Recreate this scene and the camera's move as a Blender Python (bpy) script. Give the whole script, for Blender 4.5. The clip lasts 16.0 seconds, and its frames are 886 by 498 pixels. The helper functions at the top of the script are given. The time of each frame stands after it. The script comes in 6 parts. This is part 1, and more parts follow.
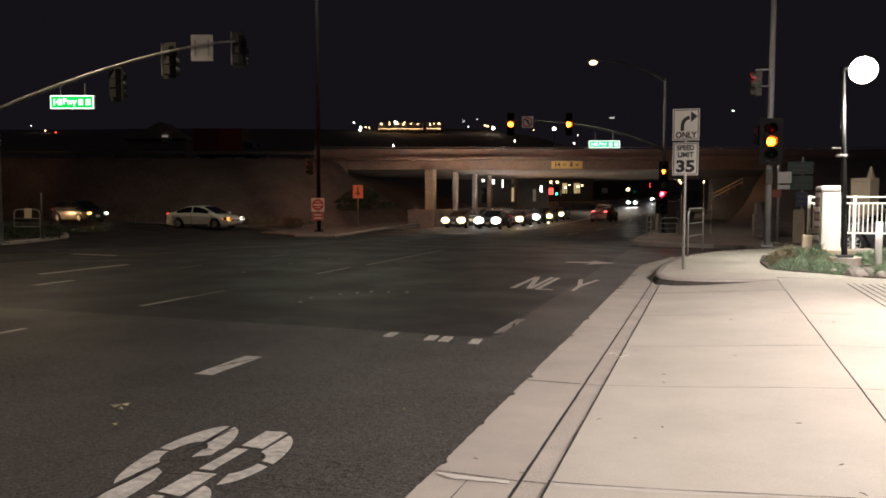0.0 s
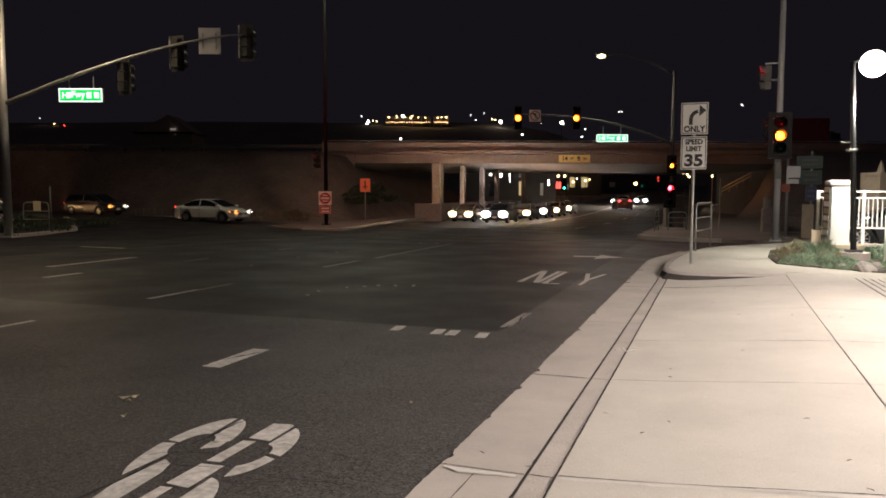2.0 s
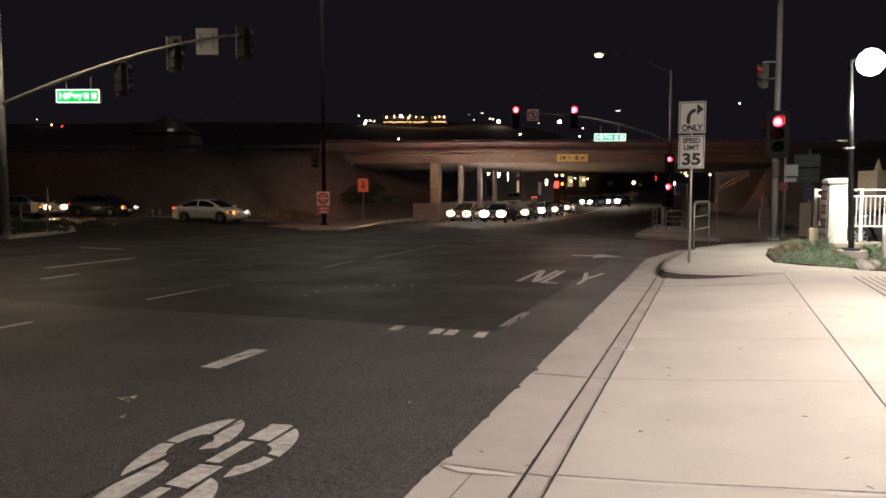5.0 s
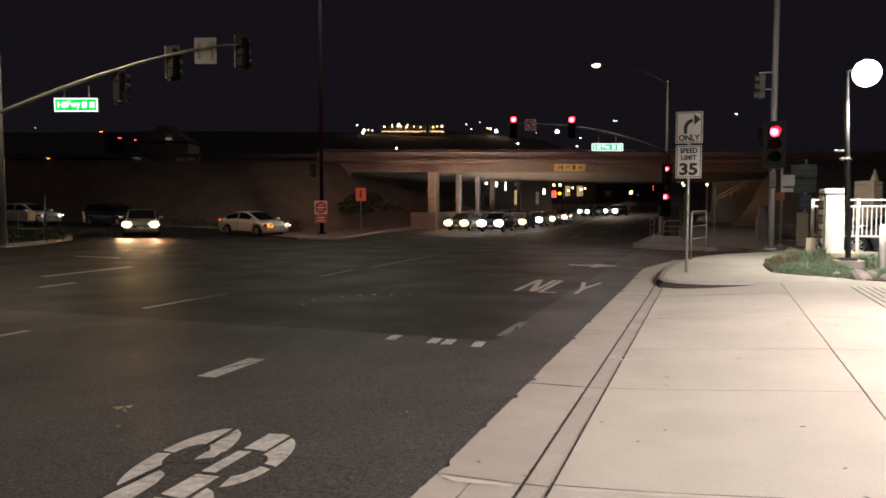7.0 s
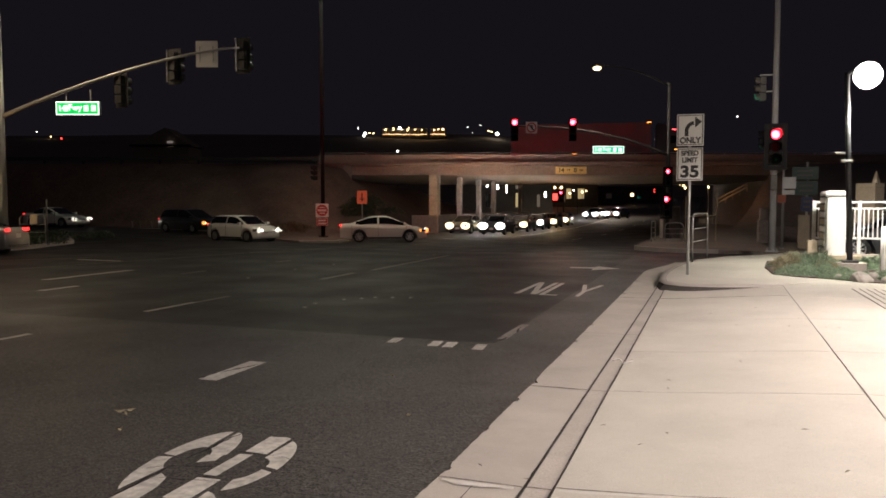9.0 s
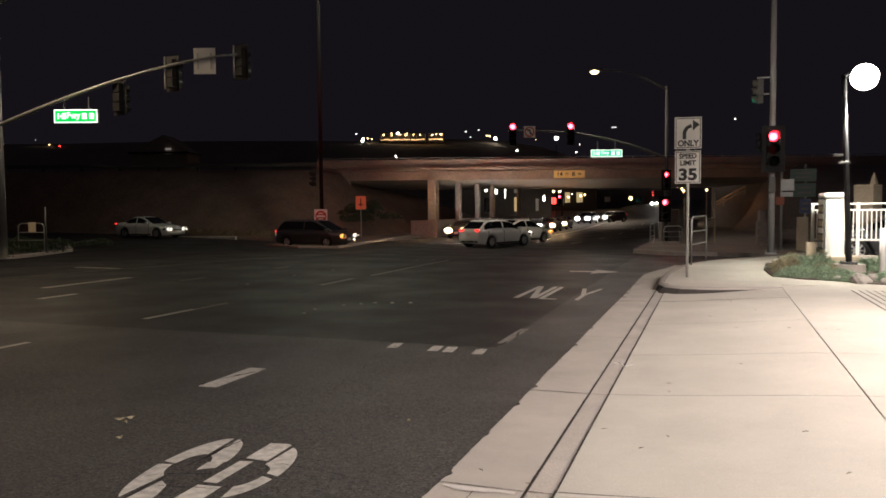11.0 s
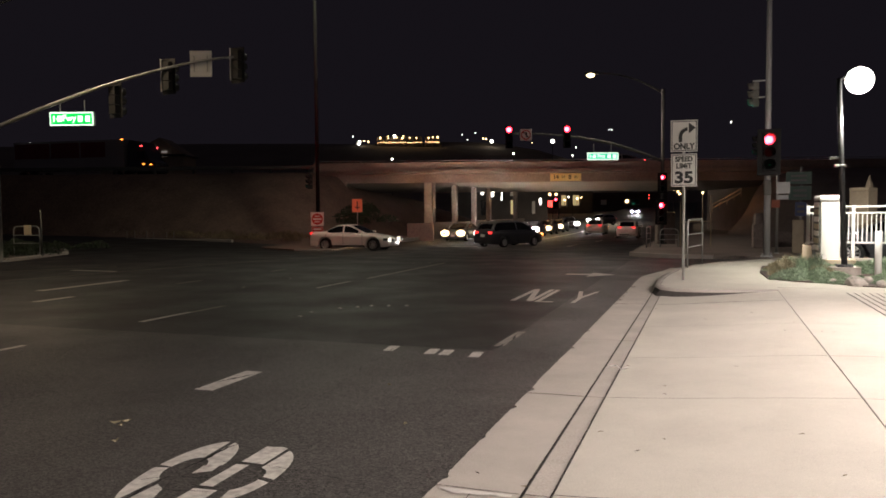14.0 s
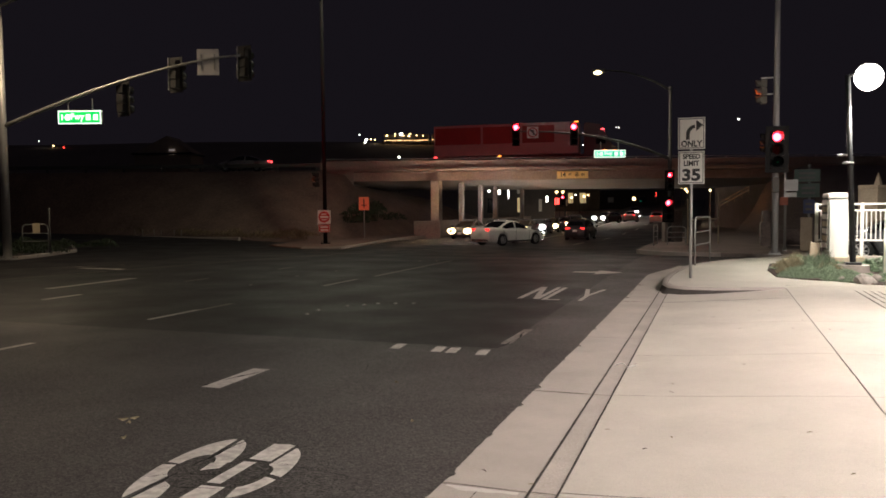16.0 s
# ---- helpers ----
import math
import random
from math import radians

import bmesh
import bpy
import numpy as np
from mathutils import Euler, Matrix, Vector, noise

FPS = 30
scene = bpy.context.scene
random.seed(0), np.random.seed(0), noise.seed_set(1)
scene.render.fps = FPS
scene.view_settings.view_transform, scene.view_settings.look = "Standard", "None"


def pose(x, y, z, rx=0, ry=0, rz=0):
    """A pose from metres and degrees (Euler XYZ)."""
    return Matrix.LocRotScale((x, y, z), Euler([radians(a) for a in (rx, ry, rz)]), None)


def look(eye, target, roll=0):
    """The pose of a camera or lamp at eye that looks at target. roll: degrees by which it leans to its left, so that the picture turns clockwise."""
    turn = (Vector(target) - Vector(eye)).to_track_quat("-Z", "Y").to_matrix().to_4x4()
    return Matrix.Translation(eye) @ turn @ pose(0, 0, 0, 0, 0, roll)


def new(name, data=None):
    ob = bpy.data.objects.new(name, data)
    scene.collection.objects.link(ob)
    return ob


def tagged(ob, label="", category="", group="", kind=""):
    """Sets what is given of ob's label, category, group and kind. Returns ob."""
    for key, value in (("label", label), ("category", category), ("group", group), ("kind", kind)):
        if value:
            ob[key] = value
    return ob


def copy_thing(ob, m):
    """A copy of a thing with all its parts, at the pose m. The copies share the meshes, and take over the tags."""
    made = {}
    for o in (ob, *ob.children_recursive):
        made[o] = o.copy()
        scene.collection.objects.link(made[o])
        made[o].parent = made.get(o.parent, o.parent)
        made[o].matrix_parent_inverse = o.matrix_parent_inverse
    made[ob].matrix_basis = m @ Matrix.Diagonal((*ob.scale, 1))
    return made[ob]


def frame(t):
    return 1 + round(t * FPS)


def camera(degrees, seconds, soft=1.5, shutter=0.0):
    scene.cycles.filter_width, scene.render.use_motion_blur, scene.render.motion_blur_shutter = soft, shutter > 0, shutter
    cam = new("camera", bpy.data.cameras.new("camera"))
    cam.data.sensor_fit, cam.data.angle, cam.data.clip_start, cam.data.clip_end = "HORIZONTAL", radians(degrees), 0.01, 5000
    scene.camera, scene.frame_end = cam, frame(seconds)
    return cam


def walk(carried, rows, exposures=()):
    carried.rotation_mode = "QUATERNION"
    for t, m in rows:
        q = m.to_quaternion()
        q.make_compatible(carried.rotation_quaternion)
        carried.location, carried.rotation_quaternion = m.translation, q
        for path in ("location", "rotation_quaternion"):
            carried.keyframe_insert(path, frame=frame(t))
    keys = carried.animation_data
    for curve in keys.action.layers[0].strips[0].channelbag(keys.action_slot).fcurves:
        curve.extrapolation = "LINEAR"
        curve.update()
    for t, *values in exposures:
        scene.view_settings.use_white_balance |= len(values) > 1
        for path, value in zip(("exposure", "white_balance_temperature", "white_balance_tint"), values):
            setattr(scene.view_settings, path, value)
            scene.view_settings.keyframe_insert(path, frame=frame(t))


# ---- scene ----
# Freeway frame: the overpass runs 19 degrees askew to the road, which runs along +y.
SKEW = radians(19.18)
EYE = (0.0, 0.0, 1.80)


def fw(s, d, z=0.0):
    """A place s metres along the freeway and d metres out from the corner."""
    return Vector((s * math.cos(SKEW) - d * math.sin(SKEW), s * math.sin(SKEW) + d * math.cos(SKEW), z))


def aim(yaw, pitch, roll):
    """The camera's pose: degrees to the left of the road, upwards, and of lean."""
    y, p = radians(yaw), radians(pitch)
    way = Vector((-math.sin(y) * math.cos(p), math.cos(y) * math.cos(p), math.sin(p)))
    return look(EYE, Vector(EYE) + way, roll)


# ---- camera: held by hand from one spot ----
cam = camera(60.6, 16.0, soft=1.7)
TURNS = [
    (0.0, 19.180, -3.760, -0.001),
    (0.5, 19.284, -3.762, -0.236),
    (1.0, 19.466, -3.990, -0.362),
    (1.5, 19.681, -4.188, -0.096),
    (2.0, 19.710, -4.233, 0.132),
    (2.5, 19.686, -4.184, -0.150),
    (3.0, 19.685, -4.214, -0.362),
    (3.5, 19.775, -4.261, -0.311),
    (4.0, 19.690, -4.260, -0.267),
    (6.5, 19.560, -3.908, 0.158),
    (7.0, 19.395, -3.555, 0.043),
    (7.5, 19.351, -3.376, 0.008),
    (8.0, 19.448, -3.357, -0.048),
    (8.5, 19.535, -3.351, 0.103),
    (9.0, 19.488, -3.345, -0.035),
    (11.5, 19.347, -2.773, -0.691),
    (12.0, 19.285, -2.580, -0.883),
    (12.5, 19.311, -2.559, -0.895),
    (13.0, 19.346, -2.627, -0.751),
    (13.5, 19.232, -2.726, -0.455),
    (14.0, 19.151, -2.769, -0.494),
    (14.5, 19.222, -2.784, -0.621),
    (15.0, 19.417, -2.855, -0.787),
    (15.5, 19.558, -2.917, -0.760),
    (16.0, 19.658, -2.928, -0.541),
]
walk(cam, [(t, aim(a, b, c)) for t, a, b, c in TURNS])

# ---- world and large lights ----
scene.view_settings.exposure = 0.0
world = bpy.data.worlds.new("night_sky")
scene.world = world
world.use_nodes = True
world.node_tree.nodes["Background"].inputs[0].default_value = (0.50, 0.41, 0.58, 1)
world.node_tree.nodes["Background"].inputs[1].default_value = 0.0145


def lamp(name, place, watts, colour, size=0.3, spot=0, target=None, blend=0.6):
    data = bpy.data.lights.new(name, "SPOT" if spot else "POINT")
    data.energy, data.color, data.shadow_soft_size = watts, colour, size
    if spot:
        data.spot_size, data.spot_blend = radians(spot), blend
    ob = new(name, data)
    ob.matrix_world = look(place, target or (place[0], place[1] + 0.001, 0))
    return ob


WHITE_LED = (1.0, 0.875, 0.82)
lamp("lot_lamp_light", (3.40, 20.3, 4.25), 950, (0.96, 0.96, 0.82), 0.3, 140, target=(4.3, 21.0, 0), blend=0.6)
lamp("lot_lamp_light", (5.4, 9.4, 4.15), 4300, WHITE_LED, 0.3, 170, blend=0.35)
# Assumed lamp behind the viewpoint, added to lift the foreground.
lamp("lot_lamp_light", (5.24, -3.5, 4.85), 5300, WHITE_LED, 0.3, 170, blend=0.35)
lamp("lot_spill_light", (3.40, 20.3, 4.16), 480, WHITE_LED, 0.1)
lamp("lot_spill_light", (5.4, 9.4, 4.05), 560, WHITE_LED, 0.1)
lamp("bank_lamp_light", fw(22.6, 59.5, 3.3), 20, (1.0, 0.42, 0.12), 0.1)
for k in (-24.0, 27.0):
    lamp("terrace_light", fw(k, 384, 46.0), 120, (1.0, 0.72, 0.50), 0.5)
lamp("far_road_light", fw(24.0, 112, 8.6), 4000, (1.0, 0.80, 0.60), 0.3, 160)
lamp("street_lamp_light", fw(-15.2, 26.5, 10.3), 1020, (1.0, 0.77, 0.52), 0.2, 164)
# Added fill from above the view, brightens the turning cars and the bank.
lamp("ramp_fill_light", fw(-5.4, 41.3, 16.7), 2900, (0.96, 0.94, 0.72), 0.25, 160)
lamp("street_lamp_light", fw(8.1, 40.5, 9.0), 600, (1.0, 0.84, 0.72), 0.2, 166, blend=0.25)

# ---- materials ----
def mat(name, colour, rough=0.7, metal=0.0, vary=0.25, grain=40.0, stain=1.2, bump=0.15, coat=0.0, spec=0.5, island=0.0):
    """A surface with colour variation at two scales and fine relief."""
    m = bpy.data.materials.new(name)
    m.use_nodes = True
    nt = m.node_tree
    n, ln = nt.nodes, nt.links
    b = n["Principled BSDF"]
    b.inputs["Roughness"].default_value, b.inputs["Metallic"].default_value = rough, metal
    b.inputs["Coat Weight"].default_value, b.inputs["Specular IOR Level"].default_value = coat, spec
    b.inputs["Coat Roughness"].default_value = 0.06
    tc = n.new("ShaderNodeTexCoord")
    fine, broad = n.new("ShaderNodeTexNoise"), n.new("ShaderNodeTexNoise")
    fine.inputs["Scale"].default_value, fine.inputs["Detail"].default_value = grain, 4
    broad.inputs["Scale"].default_value, broad.inputs["Detail"].default_value = stain, 6
    broad.inputs["Roughness"].default_value = 0.65
    for t in (fine, broad):
        ln.new(tc.outputs["Object"], t.inputs["Vector"])
    add = n.new("ShaderNodeMath")
    add.operation = "ADD"
    ln.new(fine.outputs["Fac"], add.inputs[0])
    ln.new(broad.outputs["Fac"], add.inputs[1])
    rng = n.new("ShaderNodeMapRange")
    rng.inputs["From Min"].default_value, rng.inputs["From Max"].default_value = 0.6, 1.4
    rng.inputs["To Min"].default_value, rng.inputs["To Max"].default_value = 1 - vary, 1 + vary
    ln.new(add.outputs[0], rng.inputs["Value"])
    last = rng.outputs[0]
    if island:
        geo, more, mul = n.new("ShaderNodeNewGeometry"), n.new("ShaderNodeMapRange"), n.new("ShaderNodeMath")
        more.inputs["To Min"].default_value, more.inputs["To Max"].default_value = 1 - island, 1 + island
        mul.operation = "MULTIPLY"
        ln.new(geo.outputs["Random Per Island"], more.inputs["Value"])
        ln.new(more.outputs[0], mul.inputs[0])
        ln.new(last, mul.inputs[1])
        last = mul.outputs[0]
    scale = n.new("ShaderNodeVectorMath")
    scale.operation = "SCALE"
    scale.inputs[0].default_value = colour
    ln.new(last, scale.inputs["Scale"])
    ln.new(scale.outputs[0], b.inputs["Base Color"])
    if bump:
        bp = n.new("ShaderNodeBump")
        bp.inputs["Strength"].default_value, bp.inputs["Distance"].default_value = bump, 0.01
        ln.new(add.outputs[0], bp.inputs["Height"])
        ln.new(bp.outputs[0], b.inputs["Normal"])
    return m


def glow(name, colour, strength):
    m = bpy.data.materials.new(name)
    m.use_nodes = True
    b = m.node_tree.nodes["Principled BSDF"]
    b.inputs["Base Color"].default_value = (*colour, 1)
    b.inputs["Emission Color"].default_value = (*colour, 1)
    b.inputs["Emission Strength"].default_value = strength
    return m


def tinted(name, colour):
    """Clear coloured lens: light passes it and takes its colour, with a glossy face."""
    m = bpy.data.materials.new(name)
    m.use_nodes = True
    nt = m.node_tree
    nt.nodes.remove(nt.nodes["Principled BSDF"])
    tr, gl, mix = nt.nodes.new("ShaderNodeBsdfTransparent"), nt.nodes.new("ShaderNodeBsdfGlossy"), nt.nodes.new("ShaderNodeMixShader")
    tr.inputs[0].default_value = (*colour, 1)
    gl.inputs["Roughness"].default_value = 0.6
    gl.inputs[0].default_value = (0.05, 0.05, 0.05, 1)
    mix.inputs[0].default_value = 0.03
    nt.links.new(tr.outputs[0], mix.inputs[1])
    nt.links.new(gl.outputs[0], mix.inputs[2])
    nt.links.new(mix.outputs[0], nt.nodes["Material Output"].inputs[0])
    return m


def asphalt(name, colour):
    """Worn asphalt: pale and dark stones in the binder, traffic polish and old patches."""
    m = mat(name, colour, 0.40, 0, 0.40, 22, 0.35, 0.0, spec=0.3)
    nt = m.node_tree
    n, ln = nt.nodes, nt.links
    b = n["Principled BSDF"]
    scale = b.inputs["Base Color"].links[0].from_node
    tc, vor, rng, mul = n.new("ShaderNodeTexCoord"), n.new("ShaderNodeTexVoronoi"), n.new("ShaderNodeMapRange"), n.new("ShaderNodeMath")
    vor.inputs["Scale"].default_value = 75
    sep = n.new("ShaderNodeSeparateColor")
    ln.new(tc.outputs["Object"], vor.inputs["Vector"])
    ln.new(vor.outputs["Color"], sep.inputs[0])
    rng.inputs["To Min"].default_value, rng.inputs["To Max"].default_value = 0.35, 1.65
    ln.new(sep.outputs[0], rng.inputs["Value"])
    mul.operation = "MULTIPLY"
    ln.new(scale.inputs["Scale"].links[0].from_socket, mul.inputs[0])
    ln.new(rng.outputs[0], mul.inputs[1])
    ln.new(mul.outputs[0], scale.inputs["Scale"])
    patch, pr = n.new("ShaderNodeTexNoise"), n.new("ShaderNodeMapRange")
    patch.inputs["Scale"].default_value, patch.inputs["Detail"].default_value = 0.6, 5
    ln.new(tc.outputs["Object"], patch.inputs["Vector"])
    pr.inputs["From Min"].default_value, pr.inputs["From Max"].default_value = 0.3, 0.7
    pr.inputs["To Min"].default_value, pr.inputs["To Max"].default_value = 0.46, 0.66
    ln.new(patch.outputs["Fac"], pr.inputs["Value"])
    ln.new(pr.outputs[0], b.inputs["Roughness"])
    bp = n.new("ShaderNodeBump")
    bp.inputs["Strength"].default_value, bp.inputs["Distance"].default_value = 0.35, 0.006
    ln.new(vor.outputs["Distance"], bp.inputs["Height"])
    ln.new(bp.outputs[0], b.inputs["Normal"])
    return m


ASPHALT = asphalt("asphalt", (0.074, 0.067, 0.062))
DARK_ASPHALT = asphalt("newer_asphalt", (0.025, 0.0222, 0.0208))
TAR = mat("crack_tar", (0.012, 0.011, 0.010), 0.7, 0, 0.3, 20, 2, 0.3)
CONCRETE = mat("pale_concrete", (0.51, 0.475, 0.41), 0.85, 0, 0.22, 120, 0.7, 0.08)
STAINED_CONCRETE = mat("stained_concrete", (0.41, 0.37, 0.325), 0.85, 0, 0.32, 60, 1.1, 0.1)
GUTTER_CONCRETE = mat("gutter_concrete", (0.43, 0.39, 0.34), 0.85, 0, 0.26, 140, 0.9, 0.1)
# Steel copy darkened for parts that get little light.
DARK_STEEL = mat("dimmed_steel", (0.10, 0.098, 0.092), 0.6, 0.4, 0.2, 30, 3, 0.05)
CEMENT = mat("pale_cement", (0.57, 0.54, 0.49), 0.85, 0, 0.15, 60, 2.0, 0.1)
CURB_CONCRETE = mat("curb_concrete", (0.42, 0.37, 0.33), 0.85, 0, 0.25, 24, 2.0, 0.2)
OLD_CONCRETE = mat("weathered_concrete", (0.255, 0.21, 0.185), 0.88, 0, 0.35, 9, 0.5, 0.25)
PAINT = mat("worn_road_paint", (0.54, 0.51, 0.455), 0.75, 0, 0.38, 18, 3.0, 0.25)
FADED_PAINT = mat("faded_road_paint", (0.26, 0.24, 0.21), 0.8, 0, 0.45, 14, 2.0, 0.2)
JOINT_DIRT = mat("joint_dirt", (0.035, 0.028, 0.024), 0.95, 0, 0.4, 60, 6, 0.3)
DIRT = mat("dry_soil", (0.18, 0.115, 0.092), 0.95, 0, 0.45, 6, 0.5, 0.6)
SOIL = mat("bark_mulch", (0.07, 0.05, 0.04), 0.95, 0, 0.5, 30, 3, 0.8)
HILL_GRASS = mat("hill_grass", (0.26, 0.22, 0.175), 0.95, 0, 0.35, 2, 0.05, 0.3)
GRASS = mat("dry_grass", (0.20, 0.145, 0.085), 0.9, 0, 0.4, 6, 0.4, 0.0, island=0.5)
LEAF = mat("juniper_green", (0.22, 0.29, 0.19), 0.7, 0, 0.3, 8, 1.5, 0.0, island=0.45)
DRY_LEAF = mat("dry_twig", (0.26, 0.225, 0.14), 0.8, 0, 0.3, 8, 1.5, 0.0, island=0.45)
DARK_LEAF = mat("dark_shrub_green", (0.035, 0.05, 0.026), 0.75, 0, 0.3, 8, 1.5, 0.0, island=0.5)
STONE = mat("garden_stone", (0.30, 0.27, 0.24), 0.9, 0, 0.35, 12, 3, 0.6)
POLE_STEEL = mat("pale_galvanised_steel", (0.40, 0.39, 0.385), 0.5, 0.15, 0.15, 30, 3, 0.08)
STEEL = mat("galvanised_steel", (0.42, 0.42, 0.40), 0.5, 0.6, 0.2, 30, 3, 0.08)
WHITE_METAL = mat("white_painted_metal", (0.78, 0.76, 0.72), 0.45, 0, 0.08, 30, 3, 0.03)
BLACK_METAL = mat("dark_painted_metal", (0.03, 0.03, 0.032), 0.4, 0.3, 0.2, 30, 3, 0.03)
HOUSING = mat("signal_housing_black", (0.013, 0.0125, 0.012), 0.7, 0, 0.2, 30, 3, 0.05, spec=0.2)
# Paler copy of the housing, with lamp light put into its colour.
HOUSING_LIT = mat("signal_housing_lit", (0.10, 0.095, 0.08), 0.6, 0, 0.2, 30, 3, 0.05)
# Kerb face colour holds the shade of the side away from the lamp.
KERB_FACE = mat("shaded_kerb_face", (0.055, 0.045, 0.04), 0.85, 0, 0.4, 12, 2.0, 0.3)
SIGN_WHITE = mat("white_sign_sheet", (0.74, 0.72, 0.68), 0.45, 0, 0.05, 30, 4, 0.0)
# Housing copy lifted as if faintly lit, for heads seen from behind.
HOUSING_BACK = mat("signal_housing_half_lit", (0.022, 0.020, 0.019), 0.6, 0, 0.2, 30, 3, 0.05)
# Pole colour darkened to look unlit despite the added lamp above it.
POLE_DARK = mat("dimmed_pole", (0.014, 0.013, 0.013), 0.8, 0, 0.2, 30, 3, 0.05, spec=0.05)
STUD_FACE = mat("stud_reflector", (0.85, 0.88, 0.90), 0.25, 0.6, 0.04, 30, 4, 0.0)
SIGN_BLACK = mat("black_sign_ink", (0.02, 0.02, 0.02), 0.5, 0, 0.1, 30, 4, 0.0)
SIGN_RED = mat("red_sign_sheet", (0.45, 0.035, 0.03), 0.45, 0, 0.08, 30, 4, 0.0)
SIGN_YELLOW = mat("yellow_sign_sheet", (0.80, 0.62, 0.26), 0.5, 0, 0.1, 30, 4, 0.0)
SIGN_ORANGE = mat("orange_sign_sheet", (0.42, 0.10, 0.04), 0.5, 0, 0.1, 30, 4, 0.0)
# Pale sheet with the signals' orange-red light put into its colour.
SIGN_TINTED = mat("signal_tinted_sheet", (0.80, 0.26, 0.14), 0.45, 0, 0.06, 30, 4, 0.0)
NOTICE = mat("pale_notice_sheet", (0.78, 0.66, 0.45), 0.45, 0, 0.1, 30, 4, 0.0)
SIGN_GREEN = mat("green_sign_sheet", (0.012, 0.055, 0.034), 0.5, 0, 0.1, 30, 4, 0.0)
SIGN_BLUE = mat("blue_sign_sheet", (0.02, 0.035, 0.12), 0.5, 0, 0.1, 30, 4, 0.0)
SHOP_WALL = mat("dark_stucco", (0.085, 0.075, 0.068), 0.9, 0, 0.25, 20, 1, 0.3)
CARD = mat("tan_stucco", (0.42, 0.345, 0.25), 0.9, 0, 0.2, 25, 2, 0.3)
GREEN_GLOW = glow("lit_green_face", (0.0, 0.62, 0.11), 1.0)
WHITE_GLOW = glow("lit_white_letters", (0.85, 1.0, 0.85), 1.8)
TEAL_GLOW = glow("lit_teal_face", (0.02, 0.60, 0.33), 0.9)
# Glow of the ball that imitates glare round the lot lamps.
LAMP_GLOW = glow("lamp_glare_lit", (1.0, 0.95, 0.88), 9)
SOFT_GLOW = glow("luminaire_lit", (1.0, 0.80, 0.42), 5)
BULB = glow("signal_bulb_lit", (1.0, 1.0, 1.0), 75)
SIGNAL_HALO = glow("signal_halo_lit", (1.0, 1.0, 1.0), 3)
BULB_STRONG = glow("signal_bulb_bright", (1.0, 1.0, 1.0), 2300)
LENS_RED, LENS_AMBER, LENS_GREEN = tinted("red_lens", (1.0, 0.014, 0.026)), tinted("amber_lens", (1.0, 0.10, 0.004)), tinted("green_lens", (0.01, 0.22, 0.13))
# Each pair: the bulb, then a weaker glow that imitates its halo.
HEAD_COOL = (glow("headlamp_cool", (1.0, 0.97, 0.92), 5200), glow("headlamp_cool_halo", (1.0, 0.96, 0.92), 6.0))
HEAD_DIM = (glow("headlamp_soft", (1.0, 0.93, 0.80), 200), glow("headlamp_soft_halo", (1.0, 0.93, 0.82), 1.3))
HEAD_WARM = (glow("headlamp_warm", (1.0, 0.60, 0.28), 5200), glow("headlamp_warm_halo", (1.0, 0.74, 0.42), 4.5))
HEAD_BEAM = (glow("headlamp_high", (1.0, 0.58, 0.28), 1700), glow("headlamp_high_halo", (1.0, 0.78, 0.50), 6.0))
HEAD_TURN = (glow("turn_lamp", (1.0, 0.36, 0.10), 120), glow("turn_lamp_halo", (1.0, 0.34, 0.08), 2.2))
TAIL = glow("tail_lamp_red", (1.0, 0.03, 0.03), 2.6)
BRAKE = glow("brake_lamp_red", (1.0, 0.05, 0.06), 9)
MARKER = glow("amber_marker", (1.0, 0.28, 0.04), 5)
TYRE = mat("tyre_rubber", (0.012, 0.012, 0.012), 0.8, 0, 0.2, 40, 4, 0.2)
RIM = mat("alloy_rim", (0.5, 0.5, 0.5), 0.35, 0.8, 0.1, 40, 4, 0.0)
GLASS = mat("dark_car_glass", (0.008, 0.008, 0.009), 0.06, 0, 0.1, 10, 2, 0.0, spec=0.6)
TRIM = mat("black_car_trim", (0.015, 0.015, 0.016), 0.5, 0, 0.1, 40, 4, 0.0)
CHROME = mat("bright_trim", (0.6, 0.6, 0.6), 0.2, 0.9, 0.05, 40, 4, 0.0)


def car_paint(name, colour, metal=0.2):
    return mat(name, colour, 0.35, metal, 0.05, 60, 1.5, 0.0, coat=0.8)


PAINT_WHITE = car_paint("white_car_paint", (0.80, 0.78, 0.70), 0.0)
PAINT_PEARL = car_paint("pearl_car_paint", (0.80, 0.79, 0.74), 0.0)
PAINT_SILVER = car_paint("silver_car_paint", (0.42, 0.40, 0.37), 0.5)
PAINT_DARK = car_paint("dark_car_paint", (0.035, 0.037, 0.042), 0.3)
PAINT_GREY = car_paint("grey_car_paint", (0.10, 0.105, 0.11), 0.4)


# ---- mesh helpers ----
def part(name, bm, material, parent=None, label="", smooth=False):
    me = bpy.data.meshes.new(name)
    bmesh.ops.recalc_face_normals(bm, faces=bm.faces)
    bm.to_mesh(me)
    bm.free()
    me.materials.append(material)
    if smooth:
        for p in me.polygons:
            p.use_smooth = True
    ob = new(name, me)
    if parent:
        ob.parent = parent
    if label:
        tagged(ob, label)
    return ob


def thing(name, place=(0, 0, 0), turn=0.0, label="", category="", group="", kind=""):
    ob = new(name)
    ob.empty_display_size = 0.2
    ob.matrix_world = pose(*place, 0, 0, turn)
    return tagged(ob, label, category, group, kind)


